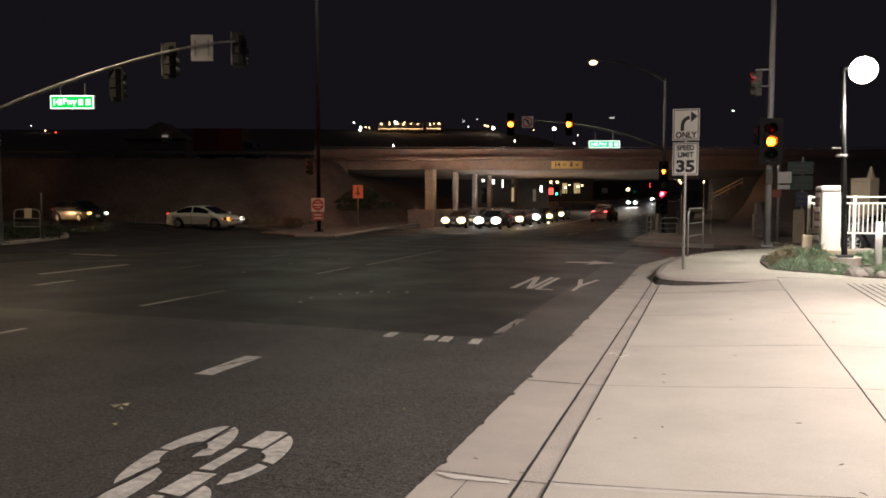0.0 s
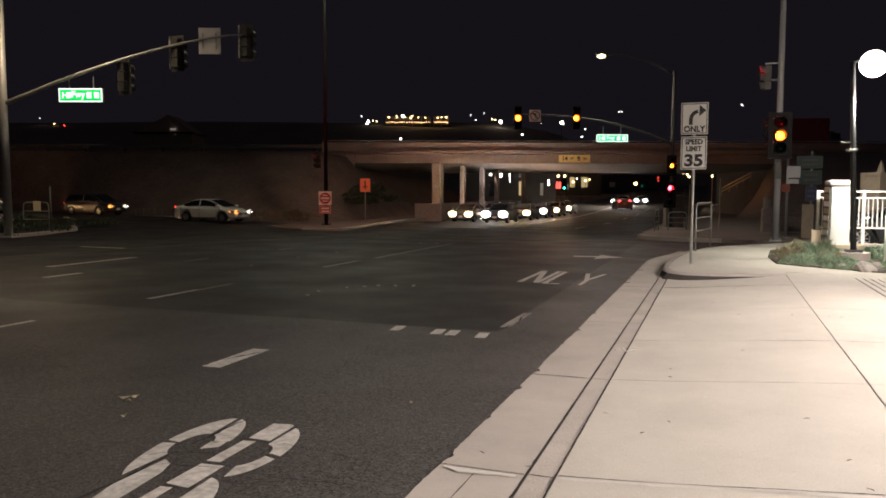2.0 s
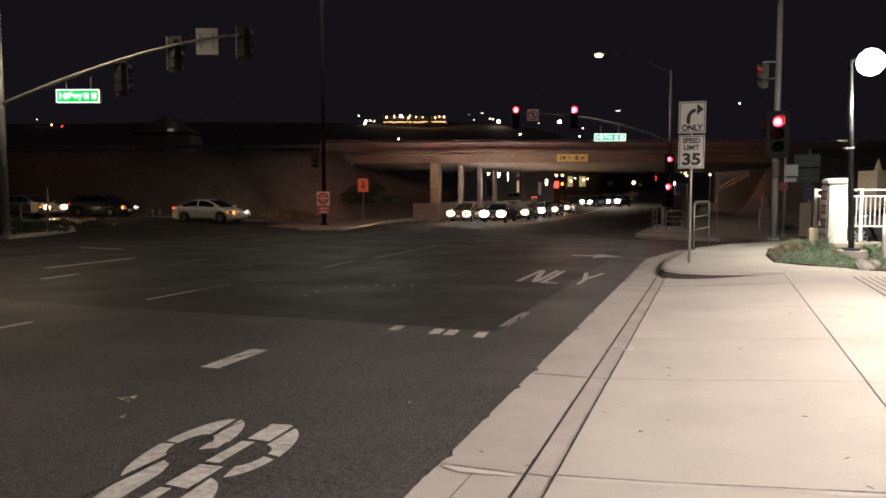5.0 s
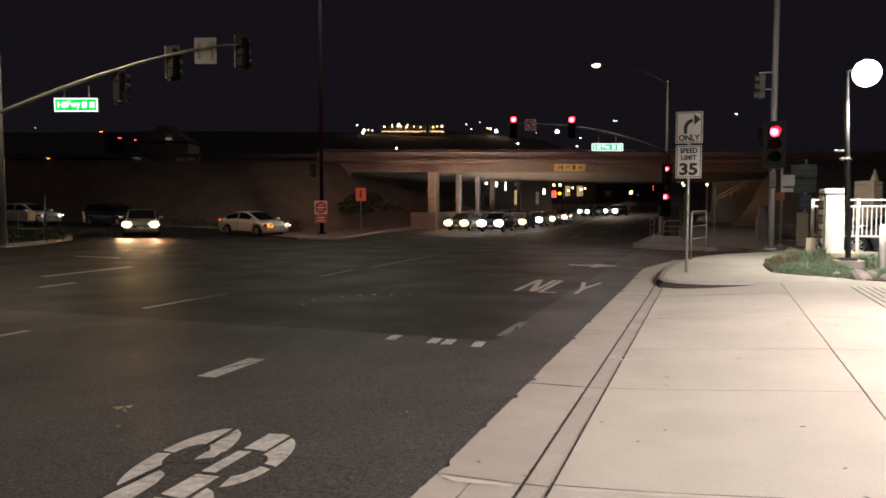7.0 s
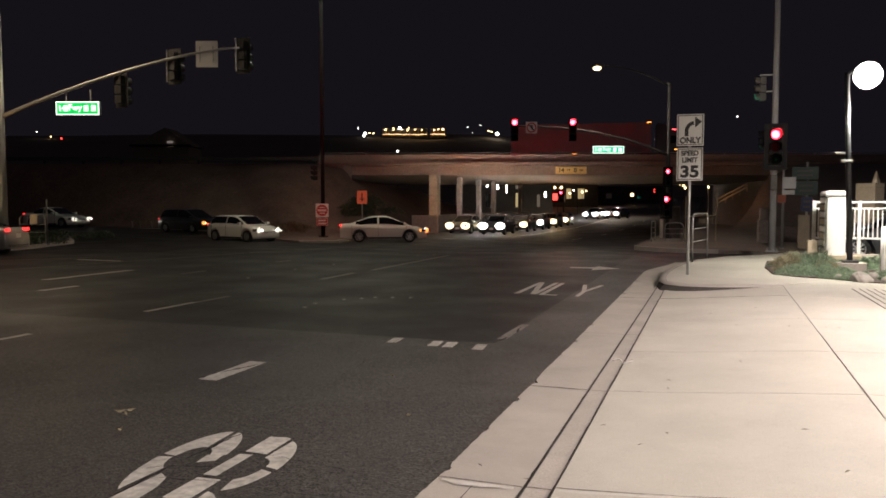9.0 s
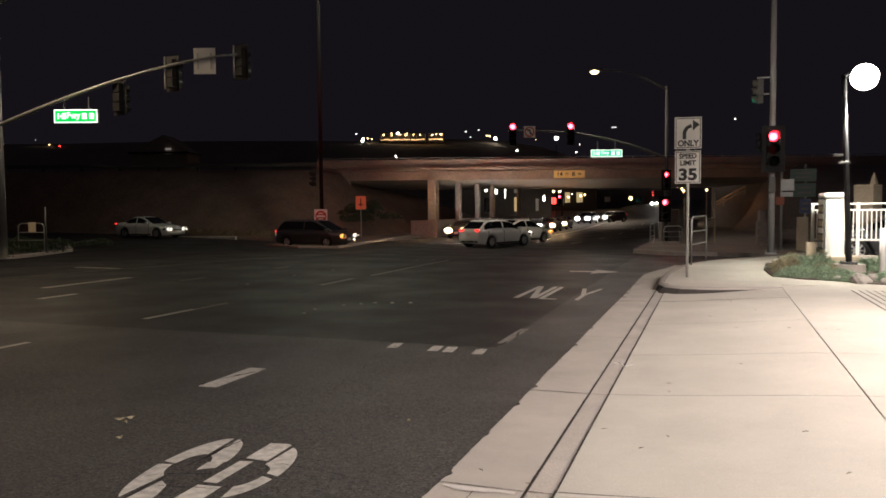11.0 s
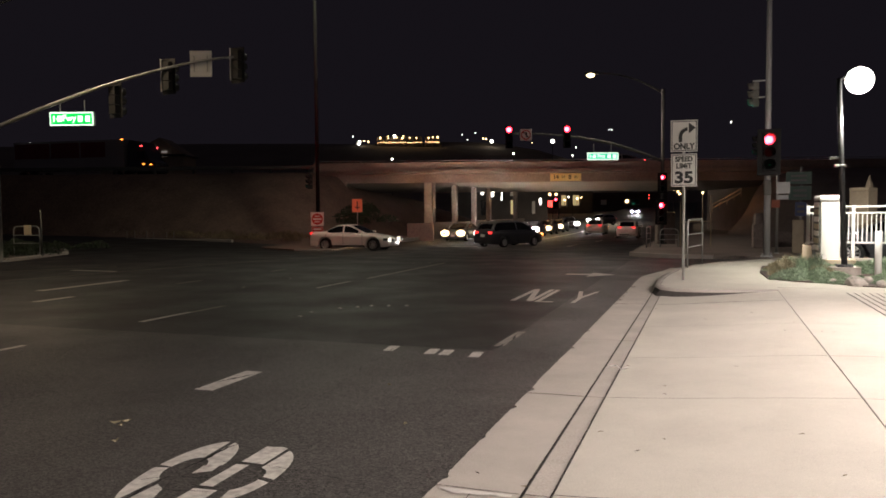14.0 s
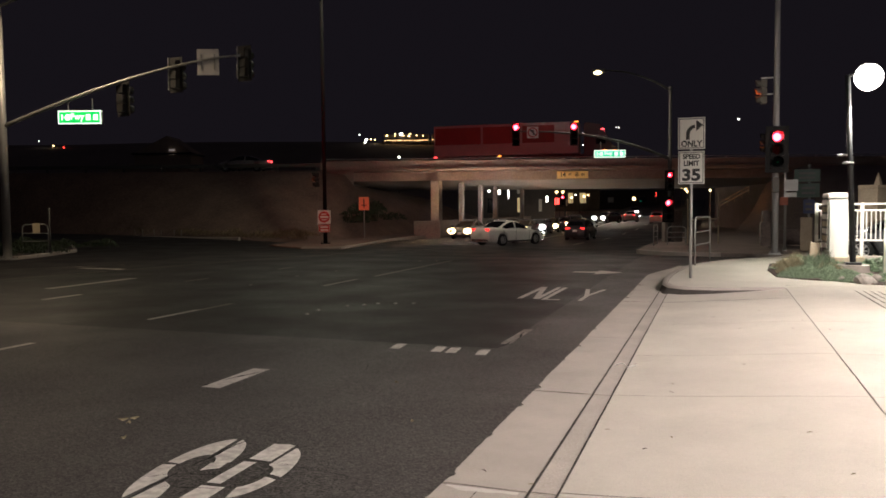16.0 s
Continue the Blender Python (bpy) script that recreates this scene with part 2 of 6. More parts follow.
def box(bm, c, size, rz=0.0, bevel=0.0, rx=0.0, ry=0.0):
    m = Matrix.Translation(c) @ Euler((radians(rx), radians(ry), radians(rz))).to_matrix().to_4x4() @ Matrix.Diagonal((*size, 1))
    geo = bmesh.ops.create_cube(bm, size=1.0, matrix=m)
    if bevel:
        edges = list({e for v in geo["verts"] for e in v.link_edges})
        bmesh.ops.bevel(bm, geom=edges, offset=bevel, segments=2, affect="EDGES", profile=0.5)
    return bm


def rod(bm, a, b, r0, r1=None, seg=12):
    a, b = Vector(a), Vector(b)
    m = Matrix.Translation((a + b) / 2) @ (b - a).to_track_quat("Z", "Y").to_matrix().to_4x4()
    bmesh.ops.create_cone(bm, cap_ends=True, segments=seg, radius1=r0, radius2=r0 if r1 is None else r1, depth=(b - a).length, matrix=m)
    return bm


def bent(bm, pts, r0, r1, seg=10):
    """A tapered tube through a run of places."""
    pts = [Vector(p) for p in pts]
    rings = []
    for i, p in enumerate(pts):
        way = (pts[min(i + 1, len(pts) - 1)] - pts[max(i - 1, 0)]).normalized()
        q = way.to_track_quat("Z", "Y").to_matrix()
        r = r0 + (r1 - r0) * i / (len(pts) - 1)
        rings.append([bm.verts.new(p + q @ Vector((r * math.cos(6.2832 * k / seg), r * math.sin(6.2832 * k / seg), 0))) for k in range(seg)])
    for u, v in zip(rings, rings[1:]):
        for k in range(seg):
            bm.faces.new((u[k], u[(k + 1) % seg], v[(k + 1) % seg], v[k]))
    bm.faces.new(rings[0][::-1])
    bm.faces.new(rings[-1])
    return bm


def poly(bm, pts, thick=0.0, down=(0, 0, -1)):
    """A flat plate from its outline, with thickness."""
    top = [bm.verts.new(p) for p in pts]
    bm.faces.new(top)
    if thick:
        low = [bm.verts.new(Vector(p) + Vector(down) * thick) for p in pts]
        bm.faces.new(low[::-1])
        for i in range(len(pts)):
            j = (i + 1) % len(pts)
            bm.faces.new((top[i], low[i], low[j], top[j]))
    return bm


def grid(bm, us, vs, f):
    rows = [[bm.verts.new(f(u, v)) for v in vs] for u in us]
    for a, b in zip(rows, rows[1:]):
        for i in range(len(vs) - 1):
            bm.faces.new((a[i], b[i], b[i + 1], a[i + 1]))
    return bm


def words(text, size, material, parent, place, rx=90.0, rz=0.0, name="lettering", sx=1.0, depth=0.004, bold=0.02):
    """Raised letters in the built-in font, centred on a place of the parent."""
    cu = bpy.data.curves.new(name, "FONT")
    cu.body, cu.size, cu.align_x, cu.align_y, cu.extrude, cu.offset = text, size, "CENTER", "CENTER", depth / 2, size * bold
    tmp = new(name, cu)
    me = bpy.data.meshes.new_from_object(tmp.evaluated_get(bpy.context.evaluated_depsgraph_get()))
    bpy.data.objects.remove(tmp)
    me.materials.clear()
    me.materials.append(material)
    ob = new(name, me)
    ob.parent = parent
    ob.matrix_local = pose(*place, rx, 0, rz) @ Matrix.Diagonal((sx, 1, 1, 1))
    return ob


def ease(x, a, b):
    t = min(1.0, max(0.0, (x - a) / (b - a)))
    return t * t * (3 - 2 * t)


def road_z(y, x=0.0):
    """The road dips under the overpass and climbs beyond it; the ramp climbs away from the crossing."""
    return 0.015 * max(0.0, -27 - x) * ease(y, 29, 37) - 0.22 * ease(y, 26, 36) * ease(x, -33, -22) - 0.25 * ease(y, 40, 60) * ease(x, -60, -30) + 0.47 * ease(y, 74, 105) + 5.0 * ease(y, 105, 330)


def steps(a, b, n):
    return [a + (b - a) * i / n for i in range(n + 1)]


# ---- ground, roads, overpass ----
def ground_z(x, y):
    """Country beyond the crossing: level near by, a hill behind the freeway."""
    d = -0.3285 * x + 0.9445 * y
    s = 0.9445 * x + 0.3285 * y
    hill = 33 * ease(d, 260, 430) * ease(-s, -160, -20) + 16 * ease(d, 300, 700)
    near = 5.0 * ease(y, 105, 330)
    return -0.62 + near + hill + 1.2 * noise.noise((x * 0.02, y * 0.02, 0)) * ease(abs(d), 110, 260)


def build_ground():
    far = [20, 40, 60, 85, 110, 140, 180, 220, 260, 300, 350, 400, 460, 540, 650, 800, 1100, 1600, 2500, 3500]
    xs = sorted([-v for v in far] + far + [0, 10, -10])
    ys = sorted([-v for v in far] + far + [0, 50, 70])
    ob = part("ground", grid(bmesh.new(), xs, ys, lambda x, y: (x, y, ground_z(x, y))), HILL_GRASS, smooth=True)
    tagged(ob, "dark dry ground rising to a hill beyond", "ground", kind="structure")
    ys = steps(-40, 40, 20) + steps(42, 110, 34) + steps(115, 340, 45)
    bands = [-150, -80, -60, -45, -36, -30, -27, -26, -14, -8, -5, -2.62]
    lie = lambda x, y: (x, y, road_z(y, x))
    low, high = [y for y in ys if y < 9.4] + [9.45], [9.45] + [y for y in ys if 9.6 < y <= 58]
    bm = grid(bmesh.new(), bands, low, lie)
    grid(bm, [-2.62, -1.66, 45], low + high[1:], lie)
    ob = part("road", bm, ASPHALT, smooth=True)
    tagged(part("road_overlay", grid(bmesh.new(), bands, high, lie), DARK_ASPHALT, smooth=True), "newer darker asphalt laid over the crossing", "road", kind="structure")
    tagged(ob, "worn dark asphalt crossing at night", "road", kind="structure")
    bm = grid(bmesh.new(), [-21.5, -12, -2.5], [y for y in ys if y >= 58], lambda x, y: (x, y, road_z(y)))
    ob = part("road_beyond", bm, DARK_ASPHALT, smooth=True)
    tagged(ob, "asphalt road passing under the overpass", "road", kind="structure")


build_ground()


def paint_strip(x0, y0, x1, y1, width, material=PAINT, name="lane_line"):
    """A painted line, worn at its edges, laid on the asphalt."""
    a, b = Vector((x0, y0, 0)), Vector((x1, y1, 0))
    way = (b - a).normalized()
    side = Vector((way.y, -way.x, 0)) * width / 2
    n = max(2, int((b - a).length / 0.35))
    bm = bmesh.new()
    rows = []
    for i in range(n + 1):
        p = a + (b - a) * i / n
        j = 1 + 0.10 * noise.noise((p.x * 3.1, p.y * 3.1, 0.4))
        k = 1 + 0.10 * noise.noise((p.x * 3.1, p.y * 3.1, 7.4))
        z = road_z(p.y, p.x) + 0.005
        rows.append((bm.verts.new((p.x - side.x * j, p.y - side.y * j, z)), bm.verts.new((p.x + side.x * k, p.y + side.y * k, z))))
    for u, v in zip(rows, rows[1:]):
        bm.faces.new((u[0], u[1], v[1], v[0]))
    ob = part(name, bm, material)
    return tagged(ob, "worn white painted line on asphalt", "road marking", "lane lines", "structure")


paint_strip(-4.85, 6.45, -4.86, 7.40, 0.22)
paint_strip(-2.62, 9.75, -2.60, 11.05, 0.13, FADED_PAINT)
for x0, x1 in ((-3.98, -3.84), (-3.39, -3.25), (-3.18, -3.05), (-2.77, -2.65)):
    m = (x0 + x1) / 2
    paint_strip(m, 8.97 - 0.08 * (m + 3.3), m - 0.04, 9.33 - 0.08 * (m + 3.3), 0.14, PAINT, "pavement_mark")
for x, y0, y1, w, f in ((-8.94, 7.2, 7.97, 0.12, 0), (-8.97, 10.3, 11.6, 0.12, 0), (-8.93, 11.6, 12.6, 0.10, 1), (-8.86, 16.2, 18.0, 0.12, 1),
                        (-8.77, 18.9, 25.5, 0.12, 1), (-13.25, 12.1, 13.1, 0.20, 0), (-13.0, 16.3, 17.3, 0.12, 1), (-12.85, 20.6, 21.5, 0.12, 1),
                        (-15.07, 13.9, 16.8, 0.27, 0)):
    paint_strip(x, y0, x, y1, w, FADED_PAINT if f else PAINT)
paint_strip(-19.7, 19.5, -17.8, 19.38, 0.25)
paint_strip(-18.5, 15.5, -15.4, 28.0, 0.10, FADED_PAINT)
paint_strip(-15.4, 28.0, -13.8, 38.0, 0.10, FADED_PAINT)
paint_strip(-22.5, 17.3, -19.4, 21.2, 0.12, FADED_PAINT)
for y0 in (44, 56, 68, 80, 92):
    paint_strip(-7.6, y0, -7.6, y0 + 3.6, 0.13, PAINT)
paint_strip(-12.6, 50, -12.6, 120, 0.16, PAINT)
paint_strip(-15.9, 44, -15.9, 90, 0.13, PAINT)
paint_strip(-21.0, 43.6, -12.6, 42.6, 0.35, PAINT, "stop_line")


def letter(name, strokes, x0, y0, sx, sy):
    """A stencilled road letter from strokes (x, y, x, y, width) in a unit cell."""
    bm = bmesh.new()
    for ax, ay, bx, by, w in strokes:
        a, b = Vector((x0 + ax * sx, y0 + ay * sy, 0.005)), Vector((x0 + bx * sx, y0 + by * sy, 0.005))
        h = w * sx / 2
        if abs(by - ay) < 0.25:
            h = w * sy / 2
            poly(bm, [a + Vector((0, -h, 0)), b + Vector((0, -h, 0)), b + Vector((0, h, 0)), a + Vector((0, h, 0))])
        else:
            poly(bm, [a + Vector((-h, 0, 0)), a + Vector((h, 0, 0)), b + Vector((h, 0, 0)), b + Vector((-h, 0, 0))])
    ob = part(name, bm, PAINT)
    return tagged(ob, "worn white stencilled letter on the road", "road marking", "stencilled lane words", "structure")


letter("road_letter_n", [(0.10, 0, 0.10, 1, 0.24), (0.16, 1, 0.84, 0, 0.26), (0.90, 0.02, 0.90, 1, 0.22)], -3.74, 14.9, 0.46, 2.35)
letter("road_letter_l", [(0.10, 0, 0.10, 1, 0.26), (0.2, 0.03, 0.9, 0.03, 0.06)], -3.22, 14.8, 0.40, 2.4)
letter("road_letter_y", [(0.5, 0, 0.5, 0.42, 0.2), (0.5, 0.4, 0.1, 1, 0.22), (0.5, 0.4, 0.95, 1, 0.22)], -2.68, 14.8, 0.44, 2.2)


def road_arrow():
    bm = bmesh.new()
    z = 0.005
    poly(bm, [(-3.78, 21.45, z), (-3.1, 21.45, z), (-3.1, 21.85, z), (-3.78, 21.75, z)])
    poly(bm, [(-3.1, 20.9, z), (-2.38, 21.65, z), (-3.1, 22.3, z)])
    tagged(part("road_arrow", bm, PAINT), "worn white right-turn arrow on the road", "road marking", kind="structure")


road_arrow()


def stencil_letters():
    """Two stencilled letters by the kerb, in separate stencil pieces with bare asphalt between them."""
    lean = lambda x, y: (x + 0.085 * (5.03 - y), y, 0.006)
    root = thing("stencilled_letters", label="worn white stencilled lane letters on the road", category="road marking", kind="structure")

    def arc(cx, cy, inner, outer, a0, a1, n=10):
        bm = bmesh.new()
        rows = []
        for i in range(n + 1):
            a = radians(a0 + (a1 - a0) * i / n)
            c, s = math.cos(a), math.sin(a)
            rows.append([bm.verts.new(lean(cx + r[0] * c, cy + r[1] * s)) for r in (inner, outer)])
        for u, v in zip(rows, rows[1:]):
            bm.faces.new((u[0], u[1], v[1], v[0]))
        part("stencil_piece", bm, PAINT, root)

    def flat(*pts):
        part("stencil_piece", poly(bmesh.new(), [lean(x, y) for x, y in pts]), PAINT, root)
    # the first letter winds from its upper bowl down to the far side
    arc(-3.52, 4.38, (0.12, 0.25), (0.23, 0.64), 93, 178)
    arc(-3.52, 4.38, (0.12, 0.24), (0.23, 0.64), 14, 82)
    flat((-3.43, 4.48), (-3.316, 4.525), (-3.307, 4.40), (-3.42, 4.32))
    arc(-3.52, 4.38, (0.13, 0.24), (0.235, 0.70), 183, 246)
    flat((-3.525, 4.07), (-3.44, 4.01), (-3.40, 3.86), (-3.385, 3.46), (-3.42, 3.25), (-3.52, 3.20), (-3.57, 3.60))
    # the second letter has a straight stem and two bowls
    flat((-3.204, 4.64), (-3.194, 5.008), (-3.06, 5.03), (-3.01, 5.01), (-3.023, 4.636))
    flat((-3.242, 4.14), (-3.216, 4.58), (-3.114, 4.592), (-3.136, 4.145))
    flat((-3.264, 3.726), (-3.246, 4.085), (-3.071, 4.10), (-3.084, 3.71))
    flat((-3.265, 3.675), (-3.18, 3.685), (-3.19, 3.20), (-3.285, 3.20))
    arc(-3.03, 4.42, (0.125, 0.15), (0.23, 0.56), -4, 76)
    arc(-3.03, 4.40, (0.125, 0.28), (0.22, 0.48), -75, -9)
    arc(-3.05, 3.20, (0.12, 0.36), (0.25, 0.70), 8, 88)


stencil_letters()


def road_studs():
    """Raised reflective studs along the turning path through the crossing."""
    first = thing("road_stud", (-6.30, 13.12, 0.0), 0, "small white raised reflective stud on the asphalt", "road stud", "road studs")
    bm = bmesh.new()
    bmesh.ops.create_cone(bm, cap_ends=True, segments=12, radius1=0.042, radius2=0.028, depth=0.016, matrix=Matrix.Translation((0, 0, 0.008)))
    part("dome", bm, STONE, first)
    bm = bmesh.new()
    box(bm, (0, -0.037, 0.009), (0.036, 0.005, 0.011), rx=-35)
    part("reflector", bm, STUD_FACE, first, "bright reflector face")
    for x, y in ((-6.70, 11.65), (-6.78, 12.18), (-6.54, 12.86), (-6.12, 13.36), (-5.80, 13.46), (-5.46, 13.56), (-10.72, 15.92), (-10.92, 18.48), (-10.68, 20.34), (-9.86, 25.14), (-9.27, 25.26)):
        copy_thing(first, pose(x, y, 0.0, 0, 0, 12 * math.sin(7 * x)))


road_studs()


def crack(x0, y0, x1, y1, seed, width=0.012):
    """A wandering crack in the asphalt."""
    a, b = Vector((x0, y0, 0)), Vector((x1, y1, 0))
    way = (b - a).normalized()
    side = Vector((-way.y, way.x, 0))
    n = int((b - a).length / 0.06) + 2
    bm = bmesh.new()
    rows = []
    for i in range(n + 1):
        p = a + (b - a) * i / n
        p += side * (0.10 * noise.noise((i * 0.09, seed, 0)) + 0.025 * noise.noise((i * 0.55, seed, 5)))
        w = width * max(0.06, 0.45 + 1.2 * noise.noise((i * 0.17, seed, 9)) + 0.5 * noise.noise((i * 0.7, seed, 2)))
        z = road_z(p.y) + 0.0075
        rows.append((bm.verts.new((p.x - side.x * w, p.y - side.y * w, z)), bm.verts.new((p.x + side.x * w, p.y + side.y * w, z))))
    for u, v in zip(rows, rows[1:]):
        bm.faces.new((u[0], u[1], v[1], v[0]))
    tagged(part("asphalt_crack", bm, TAR), "dark wandering crack in the asphalt", "crack", "asphalt cracks", "structure")


for i, c in enumerate(((-4.92, 6.5, -4.80, 7.35, 0.030), (-3.4, 5.2, -3.95, 9.6, 0.0055), (-3.52, 3.2, -3.40, 5.0, 0.014), (-3.66, 4.05, -3.2, 4.3, 0.007), (-3.4, 4.0, -1.9, 4.1, 0.0045), (-2.5, 4.55, -1.7, 4.4, 0.004), (-2.62, 9.6, -2.56, 11.2, 0.02),
                       (-8.2, 5.5, -4.9, 6.2, 0.005), (-4.9, 7.4, -4.4, 12, 0.005), (-3.3, 4.6, -2.7, 4.55, 0.005), (-7.5, 6.6, -8.8, 9.6, 0.005), (-2.2, 9.0, -8.6, 11.3, 0.005), (-11.5, 9.5, -6.0, 10.6, 0.005))):
    crack(*c[:4], 3.7 * i + 1.3, c[4])


# concrete corner: gutter, low kerb and a driveway that climbs away from the road
def drive_z(x, y=0.0):
    return 0.02 + 0.17 * ease(x, -1.3, 1.9)


def slab(parent, x0, x1, y0, y1, zf, material, gap=0.006, lift=0.0, jag=False, skew=(0.0, 0.0)):
    bm = bmesh.new()
    xs, ys = steps(x0 + gap, x1 - gap, 4), steps(y0 + gap, y1 - gap, 70 if jag else 3)

    def at(x, y):
        if jag and x < x0 + 0.1:
            x += 0.020 * noise.noise((y * 1.3, 3, 0)) + 0.5 * max(0.0, noise.noise((y * 4.1, 8, 0)) - 0.12) ** 2 + 0.010 * noise.noise((y * 17.0, 5, 0))
        u = (x - x0) / (x1 - x0)
        x += (skew[0] * (1 - u) + skew[1] * u) * (y - 11.0)
        return (x, y, zf(x, y) + lift)
    grid(bm, xs, ys, at)
    top = list(bm.faces)
    ext = bmesh.ops.extrude_face_region(bm, geom=top)
    bmesh.ops.translate(bm, vec=(0, 0, -0.12), verts=[v for v in ext["geom"] if isinstance(v, bmesh.types.BMVert)])
    return part("slab", bm, material, parent)


def build_corner():
    base = part("driveway", grid(bmesh.new(), steps(-1.60, 12, 12), steps(-8, 26, 12), lambda x, y: (x, y, drive_z(x) - 0.085)), SOIL)
    tagged(base, "pale concrete driveway apron sloping to the gutter", "driveway", kind="structure")
    gz = lambda x, y: 0.012 + 0.004 * (x + 1.65)
    cuts = [-8, -4, 0, 4.6, 7.27, 10.6, 14.86, 18.4]
    for y0, y1 in zip(cuts, cuts[1:]):
        slab(base, -1.67, -1.090, y0, y1, gz, GUTTER_CONCRETE, 0.005, jag=True)
    bm = bmesh.new()
    out = [(-1.67 + 0.02 * noise.noise((y * 6, 1, 0)) + 0.62 * ease(y, 20.6, 24.6), y) for y in steps(18.41, 24.6, 24)]
    poly(bm, [(x, y, gz(x, y)) for x, y in out] + [(-0.45, 24.0, 0.014), (-0.80, 22.5, 0.014), (-1.098, 20.6, 0.014), (-1.098, 18.41, 0.014)], 0.1)
    part("slab", bm, GUTTER_CONCRETE, base)
    cuts = [-8, -4, 0, 4.6, 7.27, 10.6, 14.0, 17.0]
    for y0, y1 in zip(cuts, cuts[1:]):
        slab(base, -1.076, -0.903, y0, y1, lambda x, y: 0.018, STAINED_CONCRETE, 0.006)
    cuts = [-8, -4, 0, 4.62, 7.25, 9.3, 11.85, 14.75, 17.0]
    for y0, y1 in zip(cuts, cuts[1:]):
        slab(base, -0.893, 1.318, y0, y1, drive_z, CONCRETE, 0.004, skew=(0.0, 0.0096))
        slab(base, 1.320, 4.4, y0, y1, drive_z, CONCRETE, 0.004, skew=(0.0096, 0.0))
        slab(base, 4.41, 11.8, y0, y1, drive_z, CONCRETE, 0.004)


build_corner()


def joint_dirt(x0, y0, x1, y1, seed, width, gap=0.25):
    """Dirt packed along a joint of the slabs, uneven and broken in places."""
    a, b = Vector((x0, y0, 0)), Vector((x1, y1, 0))
    way = (b - a).normalized()
    side = Vector((-way.y, way.x, 0))
    n = int((b - a).length / 0.03) + 2
    bm = bmesh.new()
    rows = []
    for i in range(n + 1):
        p = a + (b - a) * i / n
        w = [max(0.0, width * (1 - gap + 0.9 * noise.noise((i * 0.11, seed, k)) + 0.5 * noise.noise((i * 0.6, seed, k + 4)))) for k in (0, 9)]
        z = (0.012 + 0.004 * (p.x + 1.65) if p.x < -1.082 else 0.018 if p.x < -0.9 else drive_z(p.x)) + 0.0045
        rows.append((bm.verts.new((p.x - side.x * w[0], p.y - side.y * w[0], z)), bm.verts.new((p.x + side.x * w[1], p.y + side.y * w[1], z))))
    for u, v in zip(rows, rows[1:]):
        bm.faces.new((u[0], u[1], v[1], v[0]))
    tagged(part("joint_dirt", bm, JOINT_DIRT), "dark dirt packed in a concrete joint", "dirt line", "dirt in the joints", "structure")


for k, (x0, y0, x1, y1, w, g) in enumerate((
        (-1.082, 2.2, -1.083, 17.2, 0.0085, 0.15), (-0.899, 2.2, -0.899, 16.2, 0.0065, 0.45), (1.242, 3.0, 1.377, 17.0, 0.0045, 0.15),
        (-1.66, 4.61, -1.10, 4.60, 0.006, 0.2), (-1.06, 4.60, -0.91, 4.60, 0.006, 0.2), (-0.88, 4.62, 1.34, 4.62, 0.006, 0.35), (1.36, 4.62, 4.4, 4.62, 0.006, 0.5),
        (-1.66, 7.27, -1.10, 7.27, 0.008, 0.15), (-0.88, 7.25, 1.34, 7.25, 0.004, 0.7), (1.36, 7.25, 4.4, 7.25, 0.004, 0.75), (-0.88, 9.3, 1.34, 9.3, 0.004, 0.8),
        (-1.66, 14.86, -1.10, 14.86, 0.012, 0.2), (-0.88, 14.75, 1.34, 14.75, 0.014, 0.0), (-0.88, 11.85, 1.34, 11.85, 0.0035, 0.7), (-1.42, 3.85, -1.40, 4.58, 0.004, 0.2))):
    joint_dirt(x0, y0, x1, y1, 2.3 * k + 0.7, w, g)


def cement_smear(x0, x1, y, seed, width):
    """A pale rim of cement paste along a joint of the slabs."""
    bm = bmesh.new()
    rows = []
    for x in steps(x0, x1, 60):
        w = width * max(0.05, 0.6 + 1.1 * noise.noise((x * 2.1, seed, 0)) + 0.4 * noise.noise((x * 9.0, seed, 3)))
        z = (0.0165 if x < -1.08 else drive_z(x)) + 0.0035
        rows.append((bm.verts.new((x, y - w, z)), bm.verts.new((x, y, z))))
    for u, v in zip(rows, rows[1:]):
        bm.faces.new((u[0], u[1], v[1], v[0]))
    tagged(part("cement_smear", bm, CEMENT), "pale cement rim beside a concrete joint", "cement", "cement rims", "structure")


cement_smear(-0.86, 1.22, 4.60, 2.0, 0.05)
cement_smear(-1.62, -1.14, 4.57, 5.0, 0.12)


